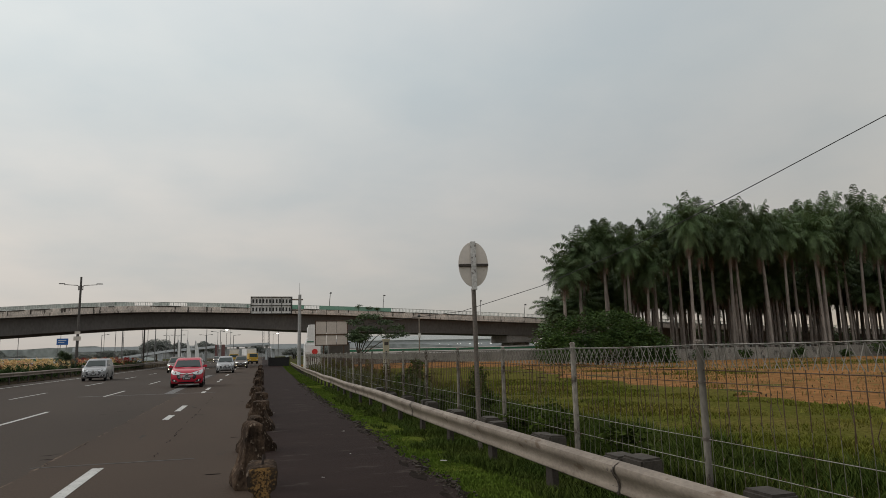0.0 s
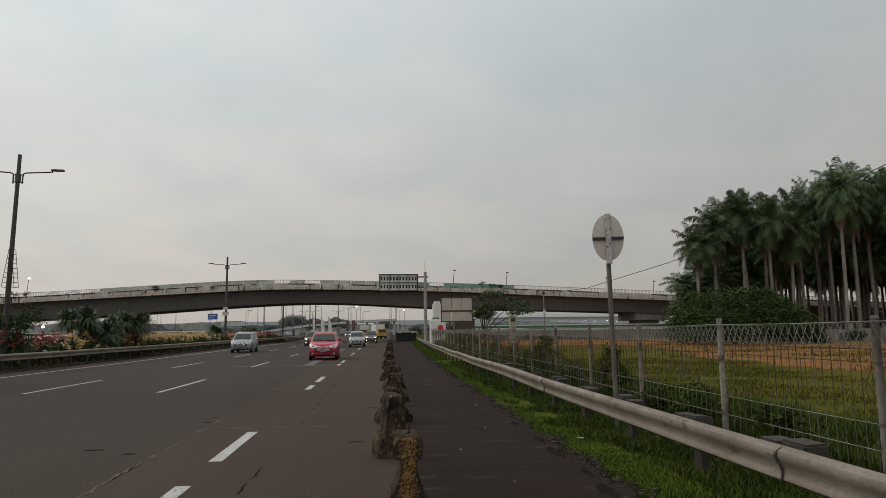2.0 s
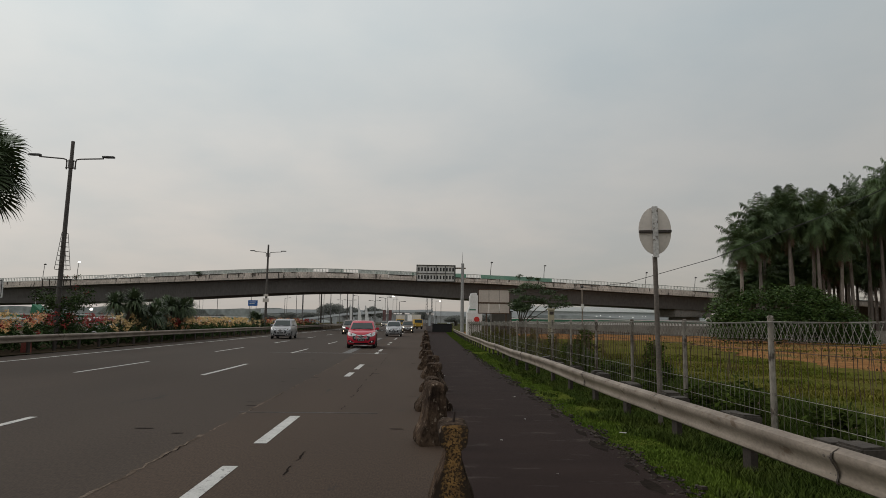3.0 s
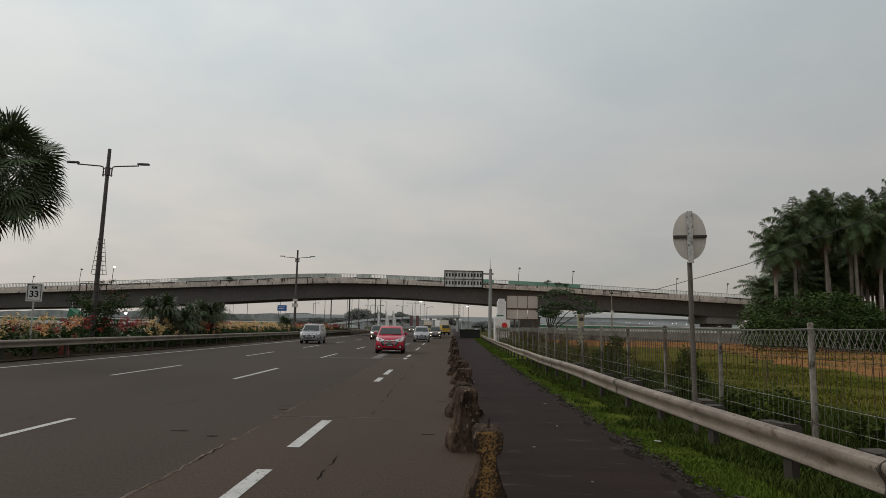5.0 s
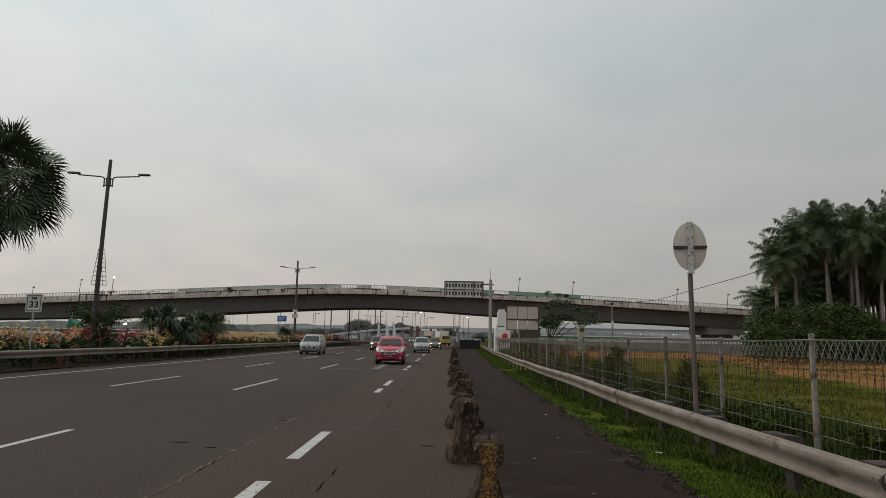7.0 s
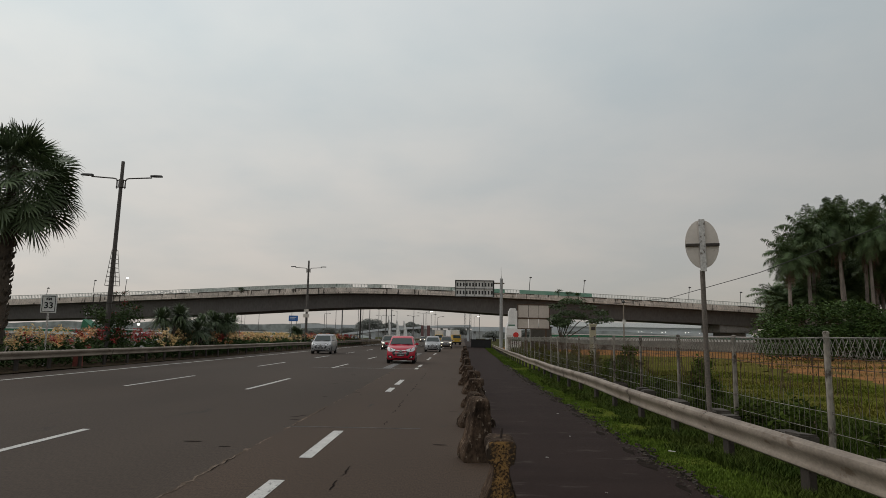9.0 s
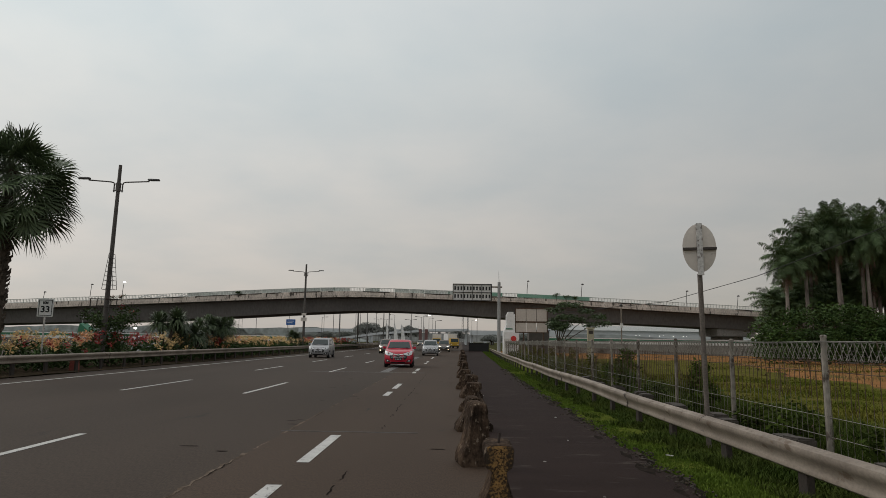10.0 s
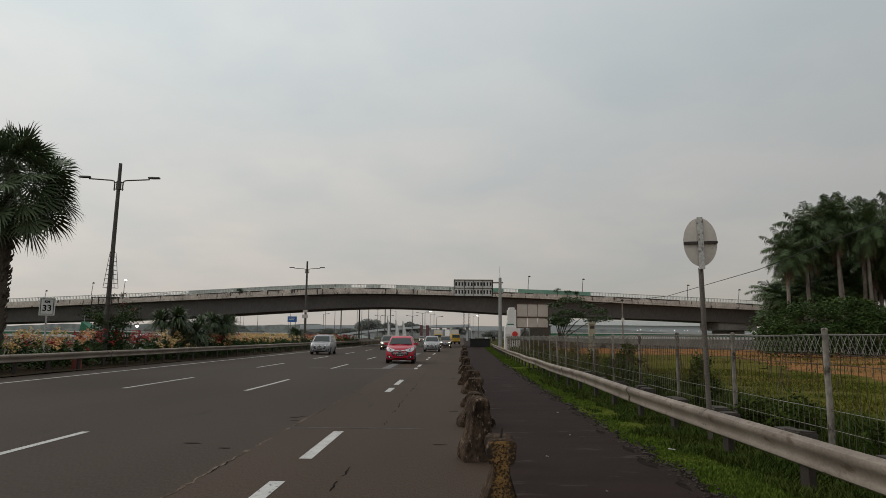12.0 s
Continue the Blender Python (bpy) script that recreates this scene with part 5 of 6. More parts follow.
FARSTEEL = mat("far_pole_steel", (0.16, 0.155, 0.15), (0.12, 0.118, 0.115), rough=0.7, bump=0)
LAMPGLOW = glow("lit_lamp", (1.0, 0.96, 0.88), 6.0)
HEADGLOW = glow("lit_headlamp", (1.0, 0.82, 0.55), 5.0)

# railing on the overpass parapet
s = Shape()
for i in range(0, 1232):
    x = -150 + 0.25 * i
    zt = soft_table(PX, PTOP, x)
    gap = noise.noise(Vector((x * 0.06, 1, 1)))
    if gap < -0.42:
        continue
    s.box(x - (0.05 if i % 8 == 0 else 0.03), 0.12, zt - 0.63, x + (0.05 if i % 8 == 0 else 0.03), 0.18, zt - 0.02)
part("railing_bars", s, RAILPAINT, over, "pale green rail posts")
# pale mesh screens between the rail posts, some missing or bent
rs_ = random.Random(12)
x = -150.0
while x < 155:
    if -46 < x < 12 and rs_.random() < 0.9:
        s = Shape()
        tilt = rs_.uniform(-0.1, 0.1) if rs_.random() < 0.2 else 0
        rows = []
        for i in range(3):
            xx = lerp(x + 0.06, x + 2.44, i / 2)
            zt = soft_table(PX, PTOP, xx) + tilt * (i - 1) * 0.5
            rows.append([(xx, 0.135, zt - 0.56), (xx, 0.135, zt - 0.05), (xx, 0.165, zt - 0.05), (xx, 0.165, zt - 0.56)])
        s.loft(rows)
        part("rail_screen", s, RAILPAINT, over)
    x += 2.5
for dz in (-0.04, -0.60):
    s = Shape().loft([[(x, 0.11, soft_table(PX, PTOP, x) + dz), (x, 0.19, soft_table(PX, PTOP, x) + dz), (x, 0.19, soft_table(PX, PTOP, x) + dz + 0.08), (x, 0.11, soft_table(PX, PTOP, x) + dz + 0.08)] for x in xs])
    part("rail", s, RAILPAINT, over)
for xa, xb in ((10.5, 22.5), (5.8, 8.0)):
    s = Shape()
    n = 12
    s.loft([[(x, -0.02, soft_table(PX, PTOP, x) - 0.6), (x, 0.0, soft_table(PX, PTOP, x) + 0.10 * noise.noise(Vector((x * 0.5, 0, 0)))), (x, 0.03, soft_table(PX, PTOP, x) + 0.10 * noise.noise(Vector((x * 0.5, 0, 0)))), (x, 0.02, soft_table(PX, PTOP, x) - 0.6)] for x in (lerp(xa, xb, i / n) for i in range(n + 1))])
    part("netting", s, GREENNET, over, "green safety netting")

# dark strips and broken edges along the parapet's top, grime streaks below them
PARAPETMARK = mat("dark_parapet_mark", (0.035, 0.028, 0.022), (0.07, 0.055, 0.045), rough=0.95, scale=0.8, fine=5)
rg = random.Random(19)
x = -148.0
while x < 150:
    w = rg.uniform(0.8, 5.5)
    if rg.random() < 0.62:
        s = Shape()
        n = 6
        rows = []
        for i in range(n + 1):
            xx = lerp(x, x + w, i / n)
            zz = soft_table(PX, PTOP, xx) - 0.66
            d = rg.uniform(0.015, 0.10) * max(0.3, 1.2 * math.sin(math.pi * i / n))
            rows.append([(xx, -0.012, zz - d), (xx, -0.012, zz + rg.uniform(0.02, 0.08)), (xx, 0.05, zz + 0.08), (xx, 0.05, zz - d)])
        s.loft(rows)
        part("grime_line", s, PARAPETMARK, over, "dark strip under the rail")
    if rg.random() < 0.55:
        zb_ = soft_table(PX, PBOT, x)
        hh = rg.uniform(0.3, 0.9)
        part("grime_streak", Shape().box(x, -0.008, zb_ + 0.95 - hh, x + rg.uniform(0.05, 0.22), 0.02, zb_ + 0.95), PARAPETMARK, over)
    x += w + rg.uniform(0.2, 2.0)
# rail screens that have come loose and lean against one another
for x, w, hh in ((-53.2, 2.6, 0.55), (-50.4, 3.0, 0.45), (-46.6, 2.2, 0.35)):
    zb_ = soft_table(PX, PTOP, x) - 0.62
    e = thing("loose_rail_screen", pose(x, OY - 0.01, zb_), "pale bent rail screens leaning on the parapet", "rail screen", "loose rail screens")
    part("sheet_up", Shape().loft([[(0, q, 0), (w / 2, q, hh), (w / 2, q, hh + 0.16), (0, q, 0.16)] for q in (0.0, 0.05)]), WHITEPAINT, e)
    part("sheet_down", Shape().loft([[(w / 2 + 0.01, q, hh), (w, q, 0), (w, q, 0.16), (w / 2 + 0.01, q, hh + 0.16)] for q in (0.0, 0.05)]), WHITEPAINT, e)

# street lamps on the overpass
for x, top, lit in ((-70, 8.7, 0), (-62, 10.1, 0), (-56.5, 10.6, 1), (12.2, 11.7, 0), (21.3, 11.3, 0), (38.8, 10.4, 0), (47.3, 9.7, 0)):
    zb = soft_table(PX, PBOT, x) + 0.35
    e = thing("overpass_lamp", pose(x, OY + 1.0, zb), "short grey lamp post on the overpass" + (", its lamp lit" if lit else ""), "street lamp", "lamps on the overpass")
    h = top - zb
    part("pole", Shape().tube([(0, 0, 0), (0.05, 0, h * 0.6), (0.18, 0, h)], [0.07, 0.055, 0.045], 6), FARSTEEL, e)
    part("lamp_head", Shape().tube([(0.05, 0, h), (0.2, 0, h + 0.1), (0.45, 0, h + 0.05)], [0.06, 0.13, 0.07], 8), LAMPGLOW if lit else HEADCASE, e)

# traffic sign gantry seen from behind
ga = thing("sign_gantry", pose(5.08, 75, 0), "cantilever gantry pole with a lattice sign frame seen from behind", "sign gantry")
GANTRYSTEEL = mat("gantry_steel", (0.34, 0.335, 0.325), (0.27, 0.265, 0.255), rough=0.55, metal=0.2, scale=1.5, bump=0.03)
part("pole", Shape().tube([(0, 0, -0.3), (0, 0, 4), (0, 0, 8.3)], [0.21, 0.19, 0.17], 14), GANTRYSTEEL, ga, smooth=True)
part("spike", Shape().tube([(0, 0, 8.3), (-0.05, 0, 9.6)], [0.03, 0.01], 5), FARSTEEL, ga)
for z in (7.75, 6.55):
    part("arm", Shape().tube([(0.35, 0, z), (-5.2, 0, z)], 0.085, 8), GALV, ga)
part("sign_panel", Shape().box(-5.26, -0.16, 6.2, -0.84, -0.12, 8.0), GREYPANEL, ga)
fr_ = Shape()
for a, b, c, d in ((-5.28, 6.14, -0.82, 6.21), (-5.28, 7.99, -0.82, 8.06), (-5.28, 6.21, -5.21, 7.99), (-0.89, 6.21, -0.82, 7.99), (-5.21, 7.08, -0.89, 7.12)):
    fr_.box(a, -0.26, b, c, -0.165, d)
part("frame", fr_, DARKFRAME, ga)
for i in range(12):
    x = -5.0 + i * 0.355
    for z in (6.42, 7.32):
        part("dark_cell", Shape().box(x - 0.09, -0.185, z + 0.03, x + 0.09, -0.162, z + 0.44), DARKFRAME, ga, bevel=0.03)
for i in range(4):
    part("stiffener", Shape().box(-4.1 + i * 1.05, -0.22, 6.24, -4.05 + i * 1.05, -0.19, 7.96), DARKFRAME, ga)

# board seen from behind
bd = thing("road_board", pose(6.4, 55, 0), "weathered road board seen from behind on two posts", "sign board")
for x in (-0.62, 1.02):
    part("post", Shape().box(x - 0.06, 0.02, -0.3, x + 0.06, 0.12, 4.4), RUSTFRAME, bd)
for z0, z1 in ((2.42, 3.18), (3.3, 4.32)):
    for i in range(3):
        x0 = -1.28 + i * 0.86
        part("panel", Shape().box(x0 + 0.02, -0.03, z0, x0 + 0.84, 0.012, z1), BOARDBACK, bd, bevel=0.01)
fr_ = Shape()
for a, b, c, d in ((-1.34, 2.34, 1.36, 2.42), (-1.34, 4.32, 1.36, 4.4), (-1.34, 3.18, 1.36, 3.3), (-1.34, 2.42, -1.27, 4.32), (1.29, 2.42, 1.36, 4.32)):
    fr_.box(a, -0.06, b, c, 0.015, d)
part("frame", fr_, RUSTFRAME, bd)

cabn = thing("utility_cabinet", pose(7.5, 58.5, 0), "plain grey-brown utility cabinet behind the board", "cabinet")
part("body", Shape().box(-0.9, 0, -0.1, 0.9, 1.2, 2.55), mat("cabinet_paint", (0.09, 0.078, 0.066), (0.07, 0.06, 0.05), rough=0.8), cabn, bevel=0.03)
part("roof", Shape().box(-0.98, -0.08, 2.56, 0.98, 1.28, 2.65), DARKFRAME, cabn)

# white stepped kiosk with a red drum
ki = thing("white_kiosk", pose(7.35, 87, 0), "white stepped roadside kiosk with a round red sign", "kiosk")
part("base", Shape().box(-0.75, 0, -0.1, 1.2, 3, 2.9), WHITEPAINT, ki, bevel=0.05)
part("green_band", Shape().box(-0.75, -0.012, 1.25, 1.2, -0.002, 1.5), GREENPAINT, ki)
part("tower", Shape().loft([[(-0.75 + a, 0.3, z), (1.1 - a, 0.3, z), (1.1 - a, 2.5, z), (-0.75 + a, 2.5, z)] for z, a in ((2.9, 0), (3.9, 0.35))]), WHITEPAINT, ki)
part("top", Shape().box(-0.40, 0.4, 3.9, 0.75, 2.3, 5.2).box(-0.25, 0.4, 5.2, 0.5, 2.3, 5.5), WHITEPAINT, ki, bevel=0.04)
part("red_disc", Shape().tube([(0.45, -0.05, 2.0), (0.45, -0.25, 2.0)], 0.36, 20), REDPAINT, ki)
part("door", Shape().box(-0.8, -0.04, 0, -0.1, -0.002, 2.0), GREYPANEL, ki)
part("logo", Shape().box(-0.5, 0.25, 3.2, 0.35, 0.296, 3.35), GREENPAINT, ki)

dw = thing("dark_barrier_wall", pose(4.0, 106, 0), "low black wall closing the end of the shoulder", "wall")
part("body", Shape().box(-1.6, 0, -0.1, 1.6, 0.6, 1.25), DARKWALL, dw, bevel=0.04)
part("coping", Shape().box(-1.68, -0.06, 1.251, 1.68, 0.66, 1.32), DARKWALL, dw)

# lamp post behind the fence
lp = thing("lamp_post", pose(15.1, 60, 0), "slim grey lamp post with a small round head", "lamp post")
part("pole", Shape().tube([(0, 0, -0.2), (0, 0, 4.9)], [0.07, 0.05], 8), GALV, lp)
part("lamp_head", Shape().tube([(0, 0, 4.9), (0, 0, 5.02), (0, 0, 5.15)], [0.10, 0.16, 0.06], 10), HEADCASE, lp)
part("box", Shape().box(-0.12, -0.16, 3.0, 0.12, -0.05, 3.4), GREYPANEL, lp)

# gate pillar
gp = thing("gate_pillar", pose(6.05, 29.5, 0), "narrow beige pillar with a dark plaque behind the fence", "pillar")
BEIGE = mat("beige_plaster", (0.40, 0.36, 0.25), (0.33, 0.29, 0.2), rough=0.85, scale=2, grain=0.12)
part("shaft", Shape().box(-0.13, -0.1, -0.1, 0.13, 0.1, 2.2), BEIGE, gp, bevel=0.015)
part("cap", Shape().box(-0.16, -0.13, 2.201, 0.16, 0.13, 2.28), BEIGE, gp)
part("plaque", Shape().box(-0.09, -0.115, 2.0, 0.09, -0.102, 2.14), BROWNSTEEL, gp)

# painted green and white road barrier beyond the field and beyond the median
for up, xa, xb in ((0.4, 12, 64), (0.0, -80, -26)):
    e = thing("painted_barrier", pose(0, 104, 0), "long white road barrier with a green painted top", "road barrier", "painted barriers")
    x = xa
    while x < xb - 0.1:
        part("block", Shape().box(x + 0.03, 0, -0.1, x + 3.97, 0.4, 1.1 + up), GREYWALL, e)
        part("white_band", Shape().box(x + 0.03, -0.02, 1.101 + up, x + 3.97, 0.42, 1.5 + up), WHITEPAINT if (x // 4) % 3 else GREYPANEL, e)
        x += 4
    part("green_top", Shape().box(xa, -0.05, 1.505 + up, xb, 0.45, 1.85 + up), GREENPAINT, e)
    part("white_coping", Shape().box(xa, -0.06, 1.852 + up, xb, 0.46, 1.98 + up), WHITEPAINT, e)

# low block wall and shade in front of the grove
gw = thing("grove_wall", pose(0, 66.5, 0), "low stained grey concrete wall in front of the palm grove", "wall", "", "structure")
x = 38.0
while x < 125:
    part("wall_panel", Shape().box(x + 0.02, 0, -0.3, x + 2.98, 0.22, 1.38 + 0.05 * math.sin(x * 1.7)), GREYWALL, gw, bevel=0.02)
    x += 3.0

# overhead cable
cb = thing("overhead_cable", pose(0, 0, 0), "thin black overhead cable", "cable")
pts = [(18.6, 109.85, 6.6), (25, 78, 6.55), (29, 63.3, 8.2), (32.2, 51, 10.4), (35, 41, 12.8), (38, 30, 15.7), (42, 15, 20.5), (48, -6, 27)]
fine = []
for i in range(len(pts) - 1):
    for k in range(4):
        fine.append(Vector(pts[i]).lerp(Vector(pts[i + 1]), k / 4))
part("wire", Shape().tube(fine + [Vector(pts[-1])], 0.034, 5), mat("black_cable", (0.015, 0.015, 0.016), rough=0.7), cb)

# ---- beyond the overpass ----
rr = random.Random(77)


def far_tree(x, y, h, w, seed):
    r2 = random.Random(seed)
    e = thing("far_tree", pose(x, y, 0), "distant rounded tree in the haze", "tree", "distant trees")
    s = Shape()
    limbs(s, (0, 0, -0.2), h * 0.8, w * 0.35, 5, r2, 0.3)
    part("trunk", s, BARK, e)
    s = Shape()
    for i in range(16):
        a = r2.uniform(-1, 1)
        leaf_mass(s, (a * w * 0.36, r2.uniform(-1.5, 1.5), h * (0.45 + 0.34 * (1 - a * a) * r2.random() ** 0.5) + r2.uniform(-0.3, 0.3)), (w * 0.2, w * 0.2, h * 0.17), 850, 0.5, r2, shell=0.2, flat=0.6)
    part("crown", s, HAZETREE, e)


far_tree(-39, 300, 10.5, 15, 1)
far_tree(-20, 300, 9.0, 12, 2)
far_tree(1, 300, 7.2, 9, 3)
far_tree(-31, 310, 8.5, 12, 4)
for i in range(14):
    far_tree(rr.uniform(-150, -50), rr.uniform(280, 340), rr.uniform(4, 6.5), rr.uniform(9, 16), 20 + i)
for i in range(6):
    far_tree(rr.uniform(14, 60), rr.uniform(260, 330), rr.uniform(3.5, 5.5), rr.uniform(9, 14), 50 + i)


def ridge(name, x0, x1, y, h, material, seed, label):
    s = Shape()
    rows = []
    n = 60
    for i in range(n + 1):
        x = lerp(x0, x1, i / n)
        u = i / n
        z = h * (0.72 + 0.4 * noise.noise(Vector((u * 5, seed, 0))) + 0.1 * noise.noise(Vector((u * 33, seed, 2)))) * min(1, 12 * u, 12 * (1 - u))
        rows.append([(x, y, -1), (x, y + 2, max(0.2, z)), (x, y + 60, max(0.2, z * 0.9)), (x, y + 80, -1)])
    s.loft(rows, closed=True)
    return tagged(part(name, s, material), label, "backdrop", "", "structure")


ridge("backdrop_woods", -420, -60, 430, 11, HAZEGREEN, 3.3, "hazy line of distant woods")
ridge("backdrop_woods_east", 30, 420, 330, 6.5, HAZEGREEN, 5.1, "hazy green embankment across the field")
ridge("backdrop_hill", -900, 500, 900, 16, HAZEHILL, 8.8, "pale hazy hills on the horizon")

fb = thing("far_hall", pose(125, 420, 0), "long pale hall in the haze with small lit lamps", "building")
part("wall", Shape().box(-55, 0, -0.2, 60, 40, 9.5), HAZEBUILD, fb)
# the roof's colour is raised to stand in for haze as well
part("roof", Shape().box(-57, -2, 9.5, 62, 42, 12.4), mat("hazed_roof", (0.80, 0.80, 0.78), (0.72, 0.72, 0.70), rough=0.9, bump=0), fb)
part("annex", Shape().box(-75, 5, -0.2, -55.1, 30, 11.0), HAZEBUILD, fb)
for i in range(18):
    x, z = -46 + i * 4.9 + 1.6 * math.sin(i * 2.1), 6.35 + 0.22 * (i % 3)
    part("wall_lamp", Shape().box(x, -0.3, z, x + 0.17, -0.02, z + 0.14), LAMPGLOW, fb)

# far viaducts
for x0, x1, y, z0, z1 in ((-80, -42, 340, 5.0, 7.0), (8, 40, 330, 4.6, 6.2), (-60, 30, 380, 6.5, 7.7)):
    e = thing("far_viaduct", pose(0, y, 0), "distant concrete viaduct in the haze", "viaduct", "distant viaducts")
    part("deck", Shape().box(x0, 0, z0, x1, 9, z1), HAZEBUILD, e)
    n = int((x1 - x0) / 12) + 1
    for i in range(n + 1):
        x = lerp(x0 + 1, x1 - 1, i / n)
        part("pier", Shape().box(x - 0.8, 3, -0.2, x + 0.8, 6, z0 - 0.001), HAZEBUILD, e)


def far_pole(x, y, h, arms, lit=False, r=0.12, tilt=0.0):
    e = thing("far_lamp_pole", pose(x, y, 0, 0, tilt, 0), "distant thin lamp pole" + (" with a lit lamp" if lit else ""), "street lamp", "distant poles")
    part("pole", Shape().tube([(0, 0, -0.2), (0, 0, h)], [r, r * 0.7], 6), FARSTEEL, e)
    for d in arms:
        a = part("arm", Shape().tube([(0, 0, h - 0.2), (d * 0.8, 0, h + 0.1), (d * 1.8, 0, h + 0.15)], r * 0.5, 5), FARSTEEL, e)
        part("lamp_head", Shape().box(min(d * 1.6, d * 2.4), -0.15, h + 0.05, max(d * 1.6, d * 2.4), 0.15, h + 0.25), LAMPGLOW if lit else HEADCASE, a)


for x, y, h, arms, lit in ((-26, 150, 9.2, (), 0), (-21, 160, 9.0, (), 0), (-42, 230, 10.5, (-1, 1), 0), (-60, 240, 11, (-1, 1), 0), (-75, 250, 10, (1,), 0), (-34, 240, 11.5, (1,), 0), (-27, 230, 10.8, (-1, 1), 0),
                           (-23, 235, 12.5, (1,), 0), (-13.5, 210, 11, (1,), 1), (-11, 240, 10.5, (1,), 1), (-7, 250, 9, (1,), 0), (-70, 200, 9.5, (1,), 0), (-84, 210, 9, (-1, 1), 0), (-52, 260, 10, (1,), 0), (-17, 260, 9.5, (-1, 1), 0)):
    far_pole(x, y, h, arms, bool(lit))
for x, y, h in ((3.2, 240, 12.5), (5.2, 245, 11.5)):
    e = thing("lattice_mast", pose(x, y, 0), "thin distant lattice mast", "mast", "distant masts")
    for sx in (-0.4, 0.4):
        part("leg", Shape().tube([(sx, 0, -0.2), (sx * 0.5, 0, h)], 0.07, 5), FARSTEEL, e)
    for i in range(10):
        part("brace", Shape().tube([(-0.4 + 0.02 * i, 0, i * h / 10), (0.4 - 0.02 * i, 0, (i + 1) * h / 10)], 0.04, 4), FARSTEEL, e)

for x, h in ((-25.6, 7.9), (-22.6, 7.6), (-19.9, 7.4)):
    e = thing("feather_banner", pose(x, 250, 0), "tall white feather banner at the roadside", "banner", "white banners")
    part("pole", Shape().tube([(0, 0, -0.1), (0, 0, h)], 0.05, 6), FARSTEEL, e)
    part("cloth", Shape().loft([[(0.03, -0.02, z), (w, -0.02, z), (w, 0.02, z), (0.03, 0.02, z)] for z, w in ((0.7, 1.5), (2.5, 1.45), (5.0, 1.0), (h - 0.2, 0.3))]), WHITEPAINT, e)
for x in (-13.9, -11.6):
    e = thing("red_banner", pose(x, 262, 0), "dark red hanging banner at the roadside, dulled by haze", "banner", "red banners")
    part("pole", Shape().tube([(0, 0, -0.1), (0, 0, 7.0)], 0.06, 6), FARSTEEL, e)
    # the red is greyed in its base colour to stand in for haze
    part("cloth", Shape().box(0.06, -0.02, 1.8, 1.3, 0.02, 6.0), mat("hazed_red_cloth", (0.17, 0.085, 0.08), (0.14, 0.075, 0.07), rough=0.9), e)

e = thing("blue_road_sign", pose(-49.5, 200, 0), "blue direction sign on two posts beyond the overpass", "road sign")
for x in (-1.0, 1.0):
    part("post", Shape().tube([(x, 0.1, -0.1), (x, 0.1, 7.2)], 0.07, 6), FARSTEEL, e)
part("plate", Shape().box(-1.4, -0.05, 5.6, 1.4, 0.05, 7.3), BLUEPAINT, e, bevel=0.04)
part("text_bars", Shape().box(-1.0, -0.06, 6.7, 0.9, -0.052, 6.85).box(-1.0, -0.06, 6.2, 0.5, -0.052, 6.35), WHITEPAINT, e)

e = thing("flood_light", pose(-77.5, 160, 0), "bright lit lamp on a post beyond the median", "lamp")
part("pole", Shape().tube([(0, 0, -0.1), (0, 0, 3.4)], 0.07, 6), FARSTEEL, e)
part("lamp_head", Shape().tube([(0, -0.2, 3.5), (0, 0.2, 3.5)], 0.28, 12), LAMPGLOW, e)

# green canopy on white posts beyond the median
e = thing("green_canopy", pose(-52.3, 93, 0), "green pitched canopy on white steel posts", "canopy")
part("roof", Shape().loft([[(-1.0, y, 1.9), (-0.75, y, 3.3), (1.0, y, 2.0)] for y in (0, 2)]), GREENPAINT, e)
for x in (-0.92, 0.92):
    for y in (0.1, 1.9):
        part("post", Shape().tube([(x, y, -0.1), (x, y, 2.0)], 0.04, 6), WHITEPAINT, e)
part("arch", Shape().tube([(-0.9, 1, 2.4), (-0.9, 1, 4.1), (1.1, 1, 4.1), (1.1, 1, 2.0)], 0.045, 6), WHITEPAINT, e)

# small plants that have seeded themselves on the overpass parapet
rq = random.Random(61)
for x, h, red in ((17.0, 0.9, 0), (18.6, 0.6, 0), (20.2, 0.5, 0), (-57.8, 0.8, 1), (-56.0, 0.6, 1), (-36, 0.35, 0)):
    zb = soft_table(PX, PTOP, x) - 0.64
    e = thing("parapet_plant", pose(x, OY - 0.08, zb), "small wild plant rooted in the overpass parapet", "plant", "plants on the overpass")
    s = Shape()
    for k in range(4):
        s.tube([(0, 0, -0.3), (rq.uniform(-0.3, 0.3), rq.uniform(-0.2, 0), h * rq.uniform(0.6, 1))], [0.02, 0.008], 4)
    part("stem", s, BARK, e)
    s = Shape()
    for k in range(4):
        leaf_mass(s, (rq.uniform(-0.5, 0.5), -0.1, h * rq.uniform(0.5, 1.1)), (0.4, 0.25, 0.22), 40, 0.18, rq, shell=0.1)
    part("foliage", s, BUSHLEAF, e)
    if red:
        s = Shape()
        leaf_mass(s, (0.1, -0.25, h * 0.8), (0.6, 0.2, 0.3), 40, 0.16, rq)
        part("blossom", s, FLOWER_R, e)

# more poles and a pale ramp in the haze
for i in range(16):
    far_pole(rq.uniform(-120, 12), rq.uniform(210, 330), rq.uniform(9, 13), ((-1, 1), (1,), (-1,))[i % 3], i in (4, 9), r=0.1)
e = thing("far_ramp", pose(0, 270, 0), "pale concrete ramp sloping down in the haze", "ramp")
